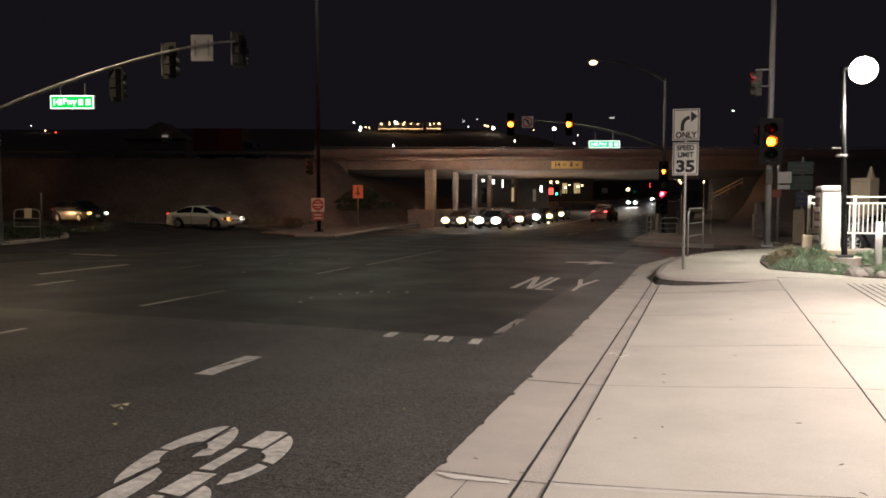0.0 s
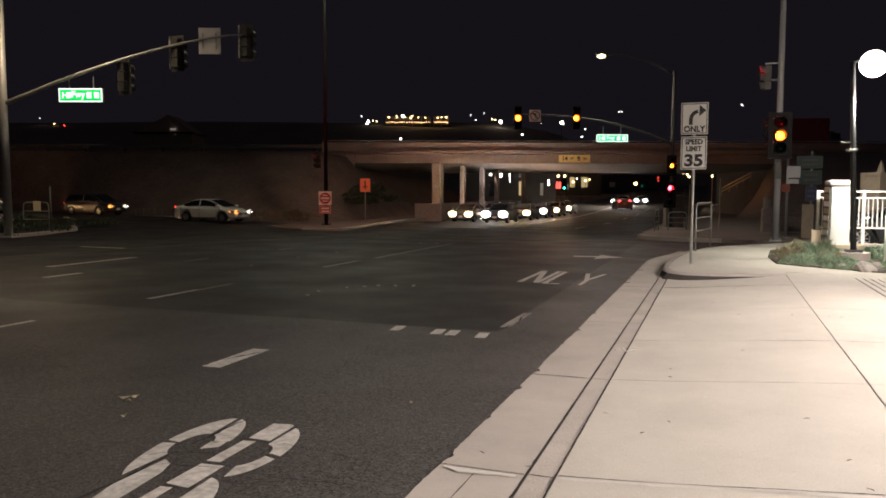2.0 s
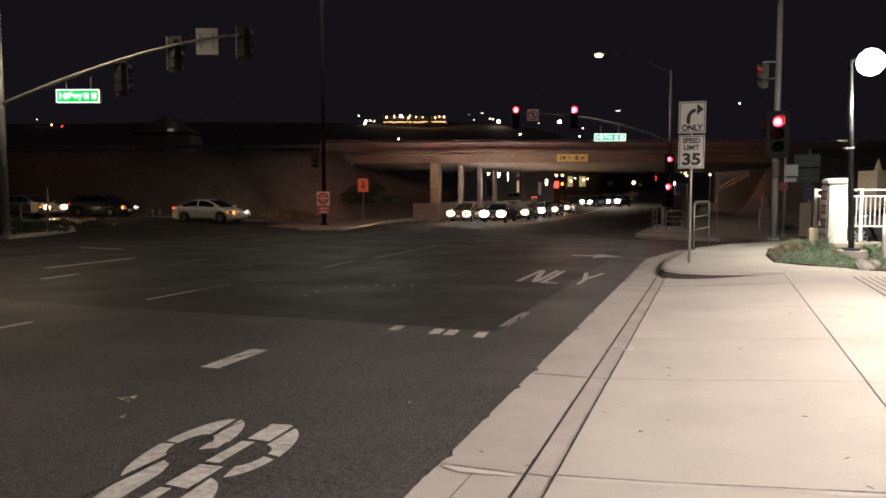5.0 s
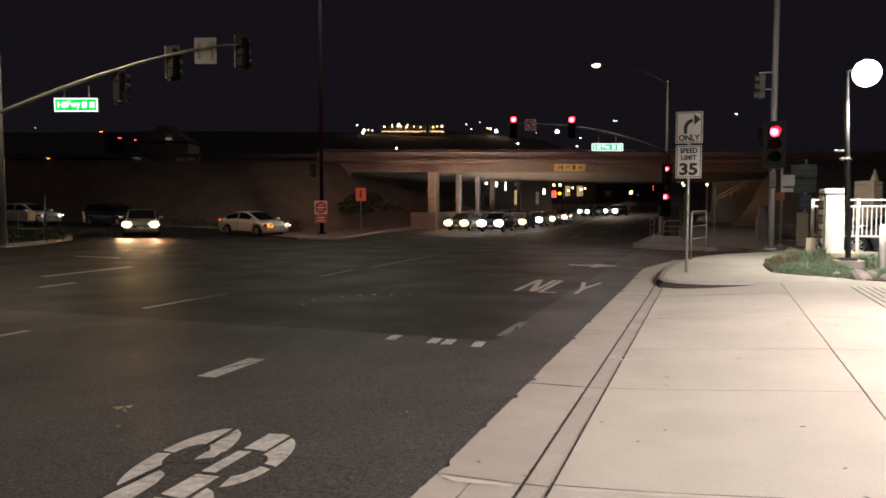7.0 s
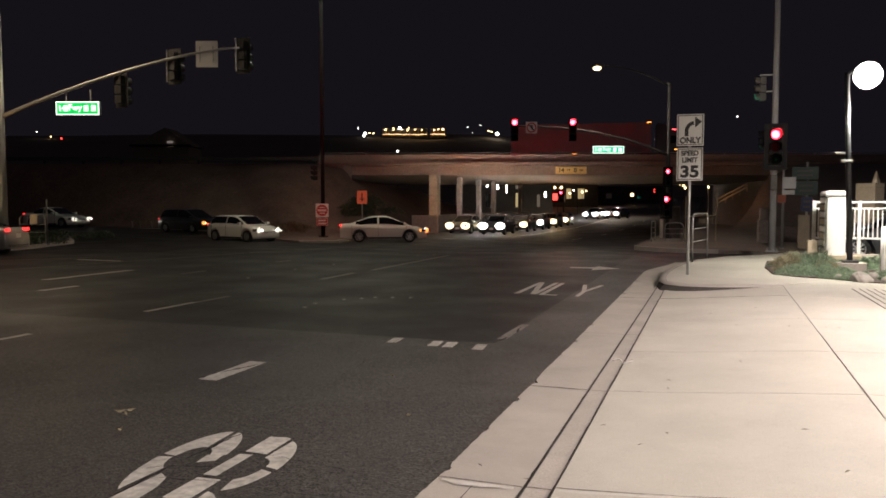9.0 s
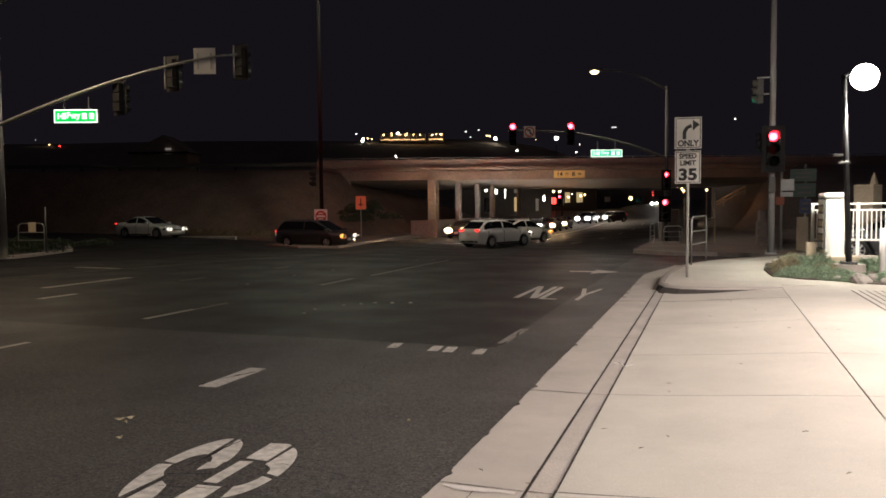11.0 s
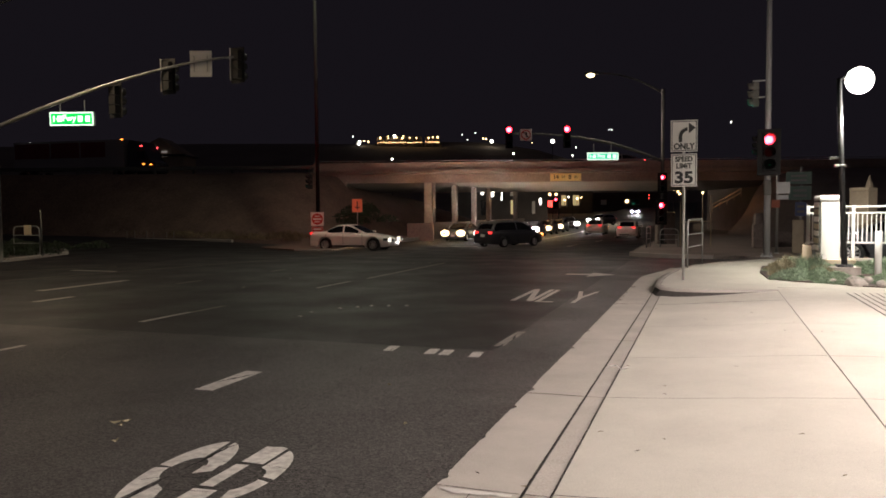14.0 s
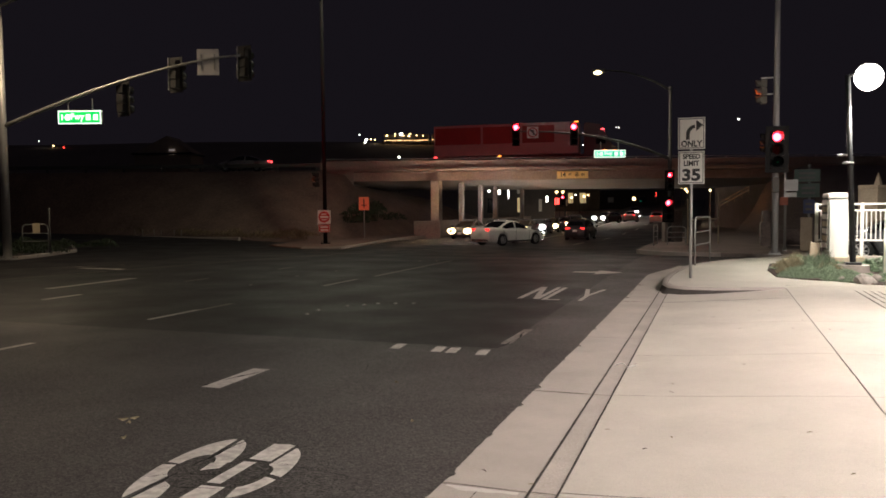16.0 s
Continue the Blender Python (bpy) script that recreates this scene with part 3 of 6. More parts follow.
def raised_walk():
    """The raised sidewalk past the driveway, with its rounded kerb nose and tapered side."""
    line = [(1.36, 16.42), (0.7, 16.22), (0.05, 16.15), (-0.55, 16.28), (-0.88, 16.62), (-1.03, 17.2), (-1.06, 18.4), (-1.05, 19.6), (-0.95, 21.0), (-0.75, 22.5), (-0.35, 23.9), (0.4, 25.3), (1.5, 26.4), (2.4, 27.6)]
    edge = [(12, 17.01), (1.40, 17.01)] + line + [(3.2, 29.2), (12, 29.6)]
    top = lambda x, y: 0.155 + 0.035 * ease(x, -1, 1.4)
    bm = bmesh.new()
    poly(bm, [(x, y, top(x, y)) for x, y in edge], 0.30)
    ob = part("raised_sidewalk", bm, CONCRETE)
    tagged(ob, "pale raised concrete sidewalk with curved kerb", "sidewalk", kind="structure")
    bm = bmesh.new()
    rows = []
    mid = Vector((1.5, 21, 0))
    for x, y in line:
        out = (Vector((x, y, 0)) - mid).normalized()
        z = top(x, y)
        low = 0.01 if x < 1.0 else z - 0.03
        rows.append([bm.verts.new((x - out.x * 0.14, y - out.y * 0.14, z + 0.006)), bm.verts.new((x + out.x * 0.0, y + out.y * 0.0, z + 0.004)), bm.verts.new((x + out.x * 0.05, y + out.y * 0.05, z - 0.03)), bm.verts.new((x + out.x * 0.08, y + out.y * 0.08, low))])
    for u, v in zip(rows, rows[1:]):
        bm.faces.new((u[0], u[1], v[1], v[0]))
        bm.faces.new((u[1], u[2], v[2], v[1]))
    rim = part("kerb", bm, CURB_CONCRETE, smooth=True)
    tagged(rim, "grey rounded concrete kerb nose", "kerb", kind="structure")
    # Shade on the kerb's near side, painted as a dark flared face.
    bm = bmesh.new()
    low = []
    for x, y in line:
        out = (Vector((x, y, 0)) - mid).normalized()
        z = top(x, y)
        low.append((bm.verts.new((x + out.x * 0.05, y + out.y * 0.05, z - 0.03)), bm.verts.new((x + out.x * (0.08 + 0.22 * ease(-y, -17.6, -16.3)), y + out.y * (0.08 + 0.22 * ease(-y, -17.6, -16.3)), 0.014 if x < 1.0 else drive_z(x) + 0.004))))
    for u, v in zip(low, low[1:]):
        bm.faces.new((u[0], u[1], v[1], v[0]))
    part("kerb_face", bm, KERB_FACE, rim, "kerb face darkened as in shade")
    bm = bmesh.new()
    seam = []
    for x, y in line:
        out = (Vector((x, y, 0)) - mid).normalized()
        seam.append([bm.verts.new((x - out.x * k, y - out.y * k, top(x, y) + 0.0085)) for k in (0.15, 0.162)])
    for u, v in zip(seam, seam[1:]):
        bm.faces.new((u[0], u[1], v[1], v[0]))
    part("kerb_joint", bm, JOINT_DIRT, rim, "dark joint behind the kerb")


raised_walk()


def island(name, edge, h, label, material=OLD_CONCRETE, z0=None):
    bm = bmesh.new()
    pts = [(x, y, (road_z(y) if z0 is None else z0) + h) for x, y in edge]
    poly(bm, pts, h + 0.15)
    ob = part(name, bm, material)
    return tagged(ob, label, "traffic island", kind="structure")


island("far_corner", [(-3.05, 33.6), (-1.4, 32.2), (2.5, 31.2), (14, 30.9), (40, 38), (40, 60), (-2.3, 60), (-2.9, 45), (-3.1, 37)], 0.15, "grey concrete corner beyond the ramp", z0=-0.14)
bm = bmesh.new()
rows = []
for x, y in ((-3.12, 33.75), (-2.72, 33.2), (-2.0, 32.6), (-1.4, 32.12), (-0.6, 31.9), (0.3, 31.7)):
    rows.append([bm.verts.new(p) for p in ((x, y + 0.18, 0.026), (x, y, 0.026), (x - 0.02, y - 0.03, 0.0), (x - 0.02, y - 0.03, -0.16))])
for u, v in zip(rows, rows[1:]):
    for k in range(3):
        bm.faces.new((u[k], u[k + 1], v[k + 1], v[k]))
tagged(part("far_kerb", bm, CURB_CONCRETE), "worn pale kerb nose of the far corner", "kerb", kind="structure")
island("ramp_island", [(-20.5, 35.2), (-18.5, 35.6), (-18.9, 38.5), (-20.6, 47), (-21.2, 58), (-24, 58), (-25, 44), (-24, 37.5)], 0.12, "bare earth island beside the ramp", DIRT, z0=-0.22)
def kerb_run(name, line, z, label, width=0.15, h=0.15):
    """A kerb of separate stones laid along a line."""
    root = thing(name, label=label, category="kerb", kind="structure")
    for (ax, ay), (bx, by) in zip(line, line[1:]):
        a, b = Vector((ax, ay, 0)), Vector((bx, by, 0))
        n = max(1, round((b - a).length / 2.4))
        for i in range(n):
            p, q = a.lerp(b, i / n), a.lerp(b, (i + 1) / n)
            bm = bmesh.new()
            c = (p + q) / 2
            box(bm, (c.x, c.y, z + h / 2 - 0.06), ((q - p).length - 0.012, width, h + 0.12), math.degrees(math.atan2(q.y - p.y, q.x - p.x)), 0.02)
            part("kerb_stone", bm, CURB_CONCRETE, root)


kerb_run("ramp_kerb", [(-20.5, 35.15), (-18.45, 35.55), (-18.85, 38.5), (-20.55, 47), (-21.15, 58)], -0.22, "pale concrete kerb round the ramp island")
kerb_run("bank_kerb", [(-44.0, 43.9), (-36.0, 43.2), (-29.0, 41.9)], 0.02, "low pale kerb at the foot of the bank", 0.2, 0.14)
island("near_island", [(-26.0, 22.6), (-26.4, 23.8), (-28.2, 27.6), (-31.5, 30.6), (-38, 32.6), (-46, 33), (-46, 20.2), (-30, 21.4)], 0.13, "dark planted island at the corner", SOIL)
kerb_run("island_kerb", [(-30, 21.35), (-27.2, 21.9), (-26.0, 22.55), (-26.35, 23.8), (-28.15, 27.6), (-31.5, 30.65)], 0.0, "worn concrete kerb round the planted island", 0.15, 0.145)


def embankment():
    """The freeway's bank on both sides of the opening, as draped slopes."""
    def bank(name, stations, label, material=DIRT):
        bm = bmesh.new()
        rows = []
        for toe, crest in stations:
            a, b = Vector(toe), Vector(crest)
            row = []
            for i in range(13):
                k = i / 12
                p = a.lerp(b, k)
                p.z = a.z + (b.z - a.z) * ease(k, -0.0, 1.12)
                p.z += 0.25 * noise.noise((p.x * 0.35, p.y * 0.35, 1.0)) * math.sin(math.pi * k)
                row.append(bm.verts.new(p))
            rows.append(row)
        for u, v in zip(rows, rows[1:]):
            for i in range(12):
                bm.faces.new((u[i], v[i], v[i + 1], u[i + 1]))
        tagged(part(name, bm, material, smooth=True), label, "embankment", kind="structure")
    top = 5.32
    left = [((-150, 49, 1.8), fw(-138, 62.5, top)), ((-110, 47, 1.2), fw(-95, 62.5, top)), ((-85, 46, 0.8), fw(-68, 62.5, top)), ((-62, 45.4, 0.48), fw(-46, 62.5, top)),
            ((-45, 44.8, 0.22), fw(-33, 62.5, top)), ((-36, 44.0, 0.08), fw(-25, 62.5, top)), ((-29, 42.6, -0.06), fw(-19, 62.5, top)), ((-24.5, 41.0, -0.12), fw(-14, 62.5, top)),
            ((-23.0, 44, -0.15), fw(-10.5, 62.5, top)), ((-23.3, 52, -0.3), fw(-8.6, 62.8, top - 0.4)), ((-23.4, 57, -0.3), fw(-8.3, 64.5, 4.2)), ((-23.4, 63, -0.3), fw(-8.3, 70, 4.2)), ((-23.4, 95, -0.3), fw(-6.3, 97, 4.2))]
    bank("embankment_left", left, "dark grassy freeway embankment")
    right = [((4.8, 105, -0.2), fw(37, 97, 4.2)), ((3.2, 80, -0.2), fw(34, 75, 4.2)), ((1.6, 66, -0.2), fw(28.5, 66, 4.2)), ((1.2, 60, 0.0), fw(26.8, 63, 4.3)),
             ((3.0, 55, 0.1), fw(29, 62.5, top)), ((8, 52, 0.15), fw(33, 62.5, top)), ((16, 52, 0.15), fw(42, 62.5, top)), ((40, 60, 0.1), fw(62, 62.5, top)), ((80, 80, 0), fw(105, 62.5, top))]
    bank("embankment_right", right,  "pale concrete slope and bank under the overpass", OLD_CONCRETE)


embankment()


def overpass():
    root = thing("overpass", label="concrete freeway overpass with box girder and parapet", category="bridge", kind="structure")
    a = math.degrees(SKEW)
    def slabby(name, s0, s1, d0, d1, z0, z1, m=OLD_CONCRETE, bevel=0.0, label=""):
        bm = bmesh.new()
        box(bm, fw((s0 + s1) / 2, (d0 + d1) / 2, (z0 + z1) / 2), (s1 - s0, d1 - d0, z1 - z0), a, bevel)
        return part(name, bm, m, root, label)
    slabby("deck", -10.6, 35, 63.0, 96, 5.02, 5.30)
    slabby("fascia", -10.6, 60, 62.8, 63.0, 5.06, 5.42)
    slabby("parapet", -10.6, 60, 62.86, 63.14, 5.43, 5.86)
    slabby("coping", -10.6, 60, 62.80, 63.2, 5.862, 5.93)
    bm = bmesh.new()
    rod(bm, fw(-10.6, 63.0, 6.08), fw(60, 63.0, 6.08), 0.035, seg=8)
    part("rail", bm, STEEL, root, "thin steel rail on the parapet")
    for i in range(19):
        bm = bmesh.new()
        box(bm, fw(-10.4 + 3.7 * i, 63.0, 6.01), (0.09, 0.09, 0.18), a)
        part("rail_post", bm, STEEL, root)
    slabby("girder", -8.6, 33.5, 63.7, 95.4, 4.28, 5.0)
    slabby("parapet", -9.2, 35, 95.7, 96, 5.32, 6.2)
    slabby("abutment", -10.5, -8.62, 63.2, 96, -0.6, 4.98)
    slabby("abutment", 33.52, 35, 63.2, 96, -0.6, 4.98)
    bm = bmesh.new()
    poly(bm, [fw(s, 62.98, z) for s, z in ((-7.9, 3.45), (-7.9, 4.99), (-8.2, 5.04), (-10.6, 5.04), (-10.6, 4.85))], 0.34, fw(0, 1) * 1.0)
    part("wing_wall", bm, OLD_CONCRETE, root, "sloping concrete wing wall")
    for i, y in enumerate((59.4, 65.9, 71.8, 77.0, 88.5)):
        bm = bmesh.new()
        w = 0.75 if i == 0 else 0.45
        box(bm, (-21.75 + 0.05 * i, y, 1.85), (w, w * 1.2, 4.85), 0, 0.08)
        part("column", bm, OLD_CONCRETE, root)
    bm = bmesh.new()
    box(bm, (-22.1, 76.5, 0.2), (0.35, 37, 1.5), 0, 0.04)
    part("toe_wall", bm, OLD_CONCRETE, root, "low concrete wall along the columns")
    bm = bmesh.new()
    box(bm, fw(-1.70, 58.6, 0.25), (2.06, 0.4, 1.5), a, 0.04)
    part("toe_wall", bm, OLD_CONCRETE, root)
    # clearance plate with the height that it gives
    c = fw(10.35, 63.64, 4.66)
    bm = bmesh.new()
    box(bm, c, (2.6, 0.04, 0.62), a, 0.01)
    part("clearance_plate", bm, SIGN_YELLOW, root, "yellow clearance plate on the girder")
    for text, ds, size in (("14", -0.82, 0.50), ("FT", -0.2, 0.26), ("8", 0.35, 0.50), ("IN", 0.85, 0.26)):
        words(text, size, SIGN_BLACK, root, fw(10.35 + ds, 63.61, 4.66), 90, a)
    tagged(part("freeway_lanes", grid(bmesh.new(), steps(-170, 120, 10), [62.5, 96], lambda s, d: fw(s, d, 5.32 if -9 < s < 35 else 5.0)), ASPHALT), "asphalt freeway lanes on the bank", "road", kind="structure")


overpass()


def guard_rail():
    root = thing("guard_rail", label="galvanised guard rail along the freeway edge", category="guard rail", kind="structure")
    a = math.degrees(SKEW)
    bm = bmesh.new()
    box(bm, fw(-75, 63.0, 5.62), (130, 0.08, 0.30), a, 0.02)
    part("beam", bm, DARK_STEEL, root)
    for i in range(40):
        bm = bmesh.new()
        box(bm, fw(-11 - 3.2 * i, 63.1, 5.3), (0.15, 0.15, 0.8), a)
        part("post", bm, DARK_STEEL, root)


guard_rail()


# ---- signals, masts and lamps ----
BULBS = []


def signal_head(place, turn, lit, label, bulb=None, backplate=True, housing=None, name="traffic_signal", scale=1.0, tunnel=False):
    """Three lenses under visors in a housing that faces local -y. lit: rows of (seconds, lens): 0 red, 1 amber, 2 green."""
    root = thing(name, place, turn, label, "traffic signal", "signals at the crossing")
    h = housing or HOUSING
    g = 0.36 * scale
    R = 0.150 * scale
    for i in (-1, 0, 1):
        # an open tray for each lamp
        bm = bmesh.new()
        w, d0, d1 = 0.1765 * scale, -0.047 * scale, 0.20 * scale
        rim = [bm.verts.new((x, d0, i * g + z)) for x, z in ((-w, -w), (w, -w), (w, w), (-w, w))]
        back = [bm.verts.new((x * 0.9, d1, i * g + z * 0.9)) for x, z in ((-w, -w), (w, -w), (w, w), (-w, w))]
        for k in range(4):
            bm.faces.new((rim[k], rim[(k + 1) % 4], back[(k + 1) % 4], back[k]))
        bm.faces.new(back)
        part("housing", bm, h, root)
    for i, m in ((1, LENS_RED), (0, LENS_AMBER), (-1, LENS_GREEN)):
        bm = bmesh.new()
        bmesh.ops.create_circle(bm, cap_ends=True, radius=R, segments=24, matrix=Matrix.Translation((0, -0.045 * scale, i * g)) @ pose(0, 0, 0, 90))
        part("lens", bm, m, root)
        # face plate with a round hole
        bm = bmesh.new()
        ring = []
        for k in range(24):
            a = 6.2832 * k / 24
            c, s = math.cos(a), math.sin(a)
            q = 0.175 * scale / max(abs(c), abs(s))
            ring.append((bm.verts.new((R * c, -0.042 * scale, i * g + R * s)), bm.verts.new((min(q, 1) * c, -0.042 * scale, i * g + min(q, 1) * s * 1.02))))
        for k in range(24):
            u, v = ring[k], ring[(k + 1) % 24]
            bm.faces.new((u[0], u[1], v[1], v[0]))
        part("face_plate", bm, h, root)
        bm = bmesh.new()
        rows = []
        for k in range(17):
            a = radians(-90 + 360 * k / 16) if tunnel else radians(-40 + 260 * k / 16)
            c, s = math.cos(a), math.sin(a)
            reach = (0.34 if tunnel else 0.25 - 0.10 * abs(k - 8) / 8) * scale
            rows.append([bm.verts.new((r * c, y, i * g + r * s)) for r, y in ((R + 0.004, -0.045 * scale), (R + 0.004, -0.045 * scale - reach), (R + 0.012, -0.045 * scale - reach), (R + 0.012, -0.045 * scale))])
        for u, v in zip(rows, rows[1:]):
            for k in range(3):
                bm.faces.new((u[k], u[k + 1], v[k + 1], v[k]))
        part("visor", bm, h, root)
    if backplate:
        bm = bmesh.new()
        for c, size in (((0.25, 0, 0), (0.13, 0.008, 1.34)), ((-0.25, 0, 0), (0.13, 0.008, 1.34)), ((0, 0, 0.61), (0.37, 0.008, 0.12)), ((0, 0, -0.61), (0.37, 0.008, 0.12))):
            box(bm, Vector(c) * scale, [v * scale for v in size])
        part("backplate", bm, h, root)
    bm = bmesh.new()
    bmesh.ops.create_circle(bm, cap_ends=True, radius=R * (0.97 if bulb else 0.66), segments=20, matrix=pose(0, 0, 0, 90))
    lampbulb = part("bulb", bm, bulb or BULB, root, "lit signal bulb")
    if not bulb:
        # Weaker disc behind the bulb imitates the coloured halo round its core.
        bm = bmesh.new()
        bmesh.ops.create_circle(bm, cap_ends=True, radius=R * 0.99, segments=24, matrix=pose(0, 0.02 * scale, 0, 90))
        part("reflector", bm, SIGNAL_HALO, lampbulb, "glowing disc that stands for the halo")
    BULBS.append((lampbulb, [(t, pose(0, 0.05 * scale, (1 - k) * g)) for t, k in lit]))
    return root


TO_RED = [(0, 1), (2.6, 1), (2.67, 0), (16, 0)]
ALWAYS_RED = [(0, 0), (16, 0)]
CROSS = [(0, 0), (5.2, 0), (5.27, 2), (15.0, 2), (15.07, 1), (16, 1)]
FAR_ONE = [(0, 2), (3.6, 2), (3.67, 1), (7.3, 1), (7.37, 0), (16, 0)]


def pole(name, place, top, r0, r1, label, category="pole", material=None, lean=(0, 0), group="", kind=""):
    root = thing(name, place, 0, label, category, group, kind)
    part("shaft", rod(bmesh.new(), (0, 0, 0), (lean[0], lean[1], top), r0, r1, 16), material or STEEL, root, smooth=True)
    bm = bmesh.new()
    box(bm, (0, 0, 0.02), (r0 * 3.4, r0 * 3.4, 0.05), 0, 0.01)
    for i in (-1, 1):
        for j in (-1, 1):
            rod(bm, (i * r0 * 1.3, j * r0 * 1.3, 0.03), (i * r0 * 1.3, j * r0 * 1.3, 0.13), 0.018, seg=8)
    part("base_plate", bm, material or STEEL, root)
    return root


SA = math.degrees(SKEW)
# near signal pole with its low head and a head for the cross street
near_pole = pole("signal_pole", (1.95, 27.9, 0.19), 10.5, 0.112, 0.082, "tall galvanised signal pole on the corner", "signal pole", POLE_STEEL)
bm = bmesh.new()
box(bm, (-0.02, -0.2, 2.35), (0.22, 0.2, 0.5), 10, 0.02)
part("button_box", bm, HOUSING_LIT, near_pole, "grey control box")
for z in (3.1, 3.9):
    part("bracket", rod(bmesh.new(), (0, 0, z), (0.05, -0.3, z), 0.03), STEEL, near_pole)
for z in (5.4, 5.95):
    part("bracket", rod(bmesh.new(), (0, 0, z), (-0.5, 0, z), 0.03), STEEL, near_pole)
signal_head((1.96, 27.52, 3.71), 3, TO_RED, "black signal head low on the near pole, changing to red", name="low_signal", scale=1.15)
signal_head((1.49, 27.9, 5.68), -84, CROSS, "signal head for the cross street seen from its side", housing=HOUSING_LIT, backplate=False, name="side_signal", scale=0.75)
signal_head((1.60, 27.75, 3.95), -86, CROSS, "small side signal on the near pole", housing=HOUSING, backplate=False, name="side_signal", scale=0.6)


def mast(place, turn, length, z0, z1, label, r=0.16, top=9.0, bow=1.55, metal=None):
    """A pole with a long arm that rises in a curve along local +x; its heads face -y when turned by 0."""
    root = pole("mast_arm_pole", place, top, r, r * 0.75, label, "signal pole", metal)
    root.matrix_world = pose(*place, 0, 0, turn)
    pts = []
    for i in range(17):
        k = i / 16
        pts.append((length * k, 0, z0 + (z1 - z0) * (1 - (1 - k) ** bow)))
    part("arm", bent(bmesh.new(), pts, 0.085, 0.04), metal or STEEL, root, smooth=True)
    return root


def arm_z(x, length, z0, z1):
    return z0 + (z1 - z0) * (1 - (1 - x / length) ** 1.55)


def name_sign(place, turn, w, h, face, label):
    root = thing("street_name_sign", place, turn, label, "street sign", "lit street signs")
    bm = bmesh.new()
    box(bm, (0, 0.09, 0), (w, 0.16, h), 0, 0.015)
    part("box", bm, STEEL, root)
    bm = bmesh.new()
    box(bm, (0, 0.0, 0), (w - 0.02, 0.012, h - 0.02))
    part("border", bm, WHITE_GLOW, root)
    bm = bmesh.new()
    box(bm, (0, -0.006, 0), (w - 0.10, 0.012, h - 0.10))
    part("face", bm, face, root)
    words("Fwy", h * 0.62, WHITE_GLOW, root, (-0.05 * w, -0.016, 0.02), 90)
    for x, bw in ((-0.40, 0.03), (-0.34, 0.04), (-0.27, 0.09), (0.20, 0.10), (0.37, 0.10)):
        bm = bmesh.new()
        box(bm, (x * w, -0.014, 0), (bw * w, 0.006, h * 0.42 if bw != 0.04 else h * 0.1))
        part("letter_bar", bm, WHITE_GLOW, root)
    for x in (-0.28, 0.28):
        part("hanger", rod(bmesh.new(), (x * w, 0.09, h / 2), (x * w, 0.09, h / 2 + 0.45), 0.02, seg=8), STEEL, root)
    return root


# mast at the near left corner; its heads face the overpass
P = fw(-17.0, 29.0, 0.0)
near_mast = mast((P.x, P.y, 0.05), SA, 9.15, 5.08, 7.68, "tall steel signal mast with a curved arm over the road", top=9.2, bow=1.49)
for x in (9.0, 6.36):
    q = fw(-17.0 + x + 0.24, 29.25, arm_z(x, 9.15, 5.08, 7.68) - 0.2)
    part("head_bar", rod(bmesh.new(), (x, 0.1, q.z - 0.65), (x, 0.1, q.z + 0.57), 0.028, seg=8), STEEL, near_mast)
    signal_head(q, 176, TO_RED, "black signal head on the mast arm, seen from behind", BULB_STRONG, name="mast_signal", housing=HOUSING_BACK, tunnel=True)
q = fw(-17.0 + 4.55, 29.25, arm_z(4.55, 9.15, 5.08, 7.68) - 0.6)
signal_head(q, 176, TO_RED, "black signal head hung from the mast arm, seen from behind", BULB_STRONG, name="mast_signal", housing=HOUSING_BACK, tunnel=True)
q = fw(-17.0 + 7.9, 28.95, 7.50)
root = thing("lane_sign", q, SA, "back of a square sheet-metal lane sign", "traffic sign")
bm = bmesh.new()
box(bm, (0, 0.10, 0), (0.83, 0.012, 0.98), 0, 0.004)
part("sheet", bm, SIGN_WHITE, root)
for x in (-0.25, 0.25):
    bm = bmesh.new()
    box(bm, (x, 0.08, 0), (0.04, 0.03, 0.6))
    part("clamp", bm, STEEL, root)
name_sign(fw(-17.0 + 2.98, 28.95, 5.46), SA, 1.66, 0.52, GREEN_GLOW, "lit green street name sign hung from the mast arm")


def street_luminaire(base, turn, reach, z, label, rise=0.9, metal=None):
    root = thing("street_luminaire", base, turn, label, "street lamp", "street lamps")
    part("arm", bent(bmesh.new(), [(reach * i / 10, 0, z - rise * (1 - i / 10) ** 2) for i in range(11)], 0.06, 0.035), metal or STEEL, root, smooth=True)
    bm = bmesh.new()
    box(bm, (reach + 0.3, 0, z + 0.02), (0.75, 0.33, 0.14), 0, 0.05)
    part("head", bm, metal or STEEL, root)
    bm = bmesh.new()
    bmesh.ops.create_uvsphere(bm, u_segments=14, v_segments=8, radius=0.19, matrix=Matrix.Translation((reach + 0.35, 0, z - 0.07)) @ Matrix.Diagonal((1.2, 1, 0.75, 1)))
    part("refractor", bm, SOFT_GLOW, root, "glowing refractor bowl", smooth=True)
    return root



street_luminaire((P.x, P.y, 0.0), SA + 4, 3.75, 10.55, "street luminaire on a long arm above the road")
part("luminaire_shaft", rod(bmesh.new(), (P.x, P.y, 9.1), (P.x, P.y, 9.7), 0.1, 0.08), STEEL)
tagged(bpy.data.objects["luminaire_shaft"], "upper steel shaft of the mast pole", "pole")

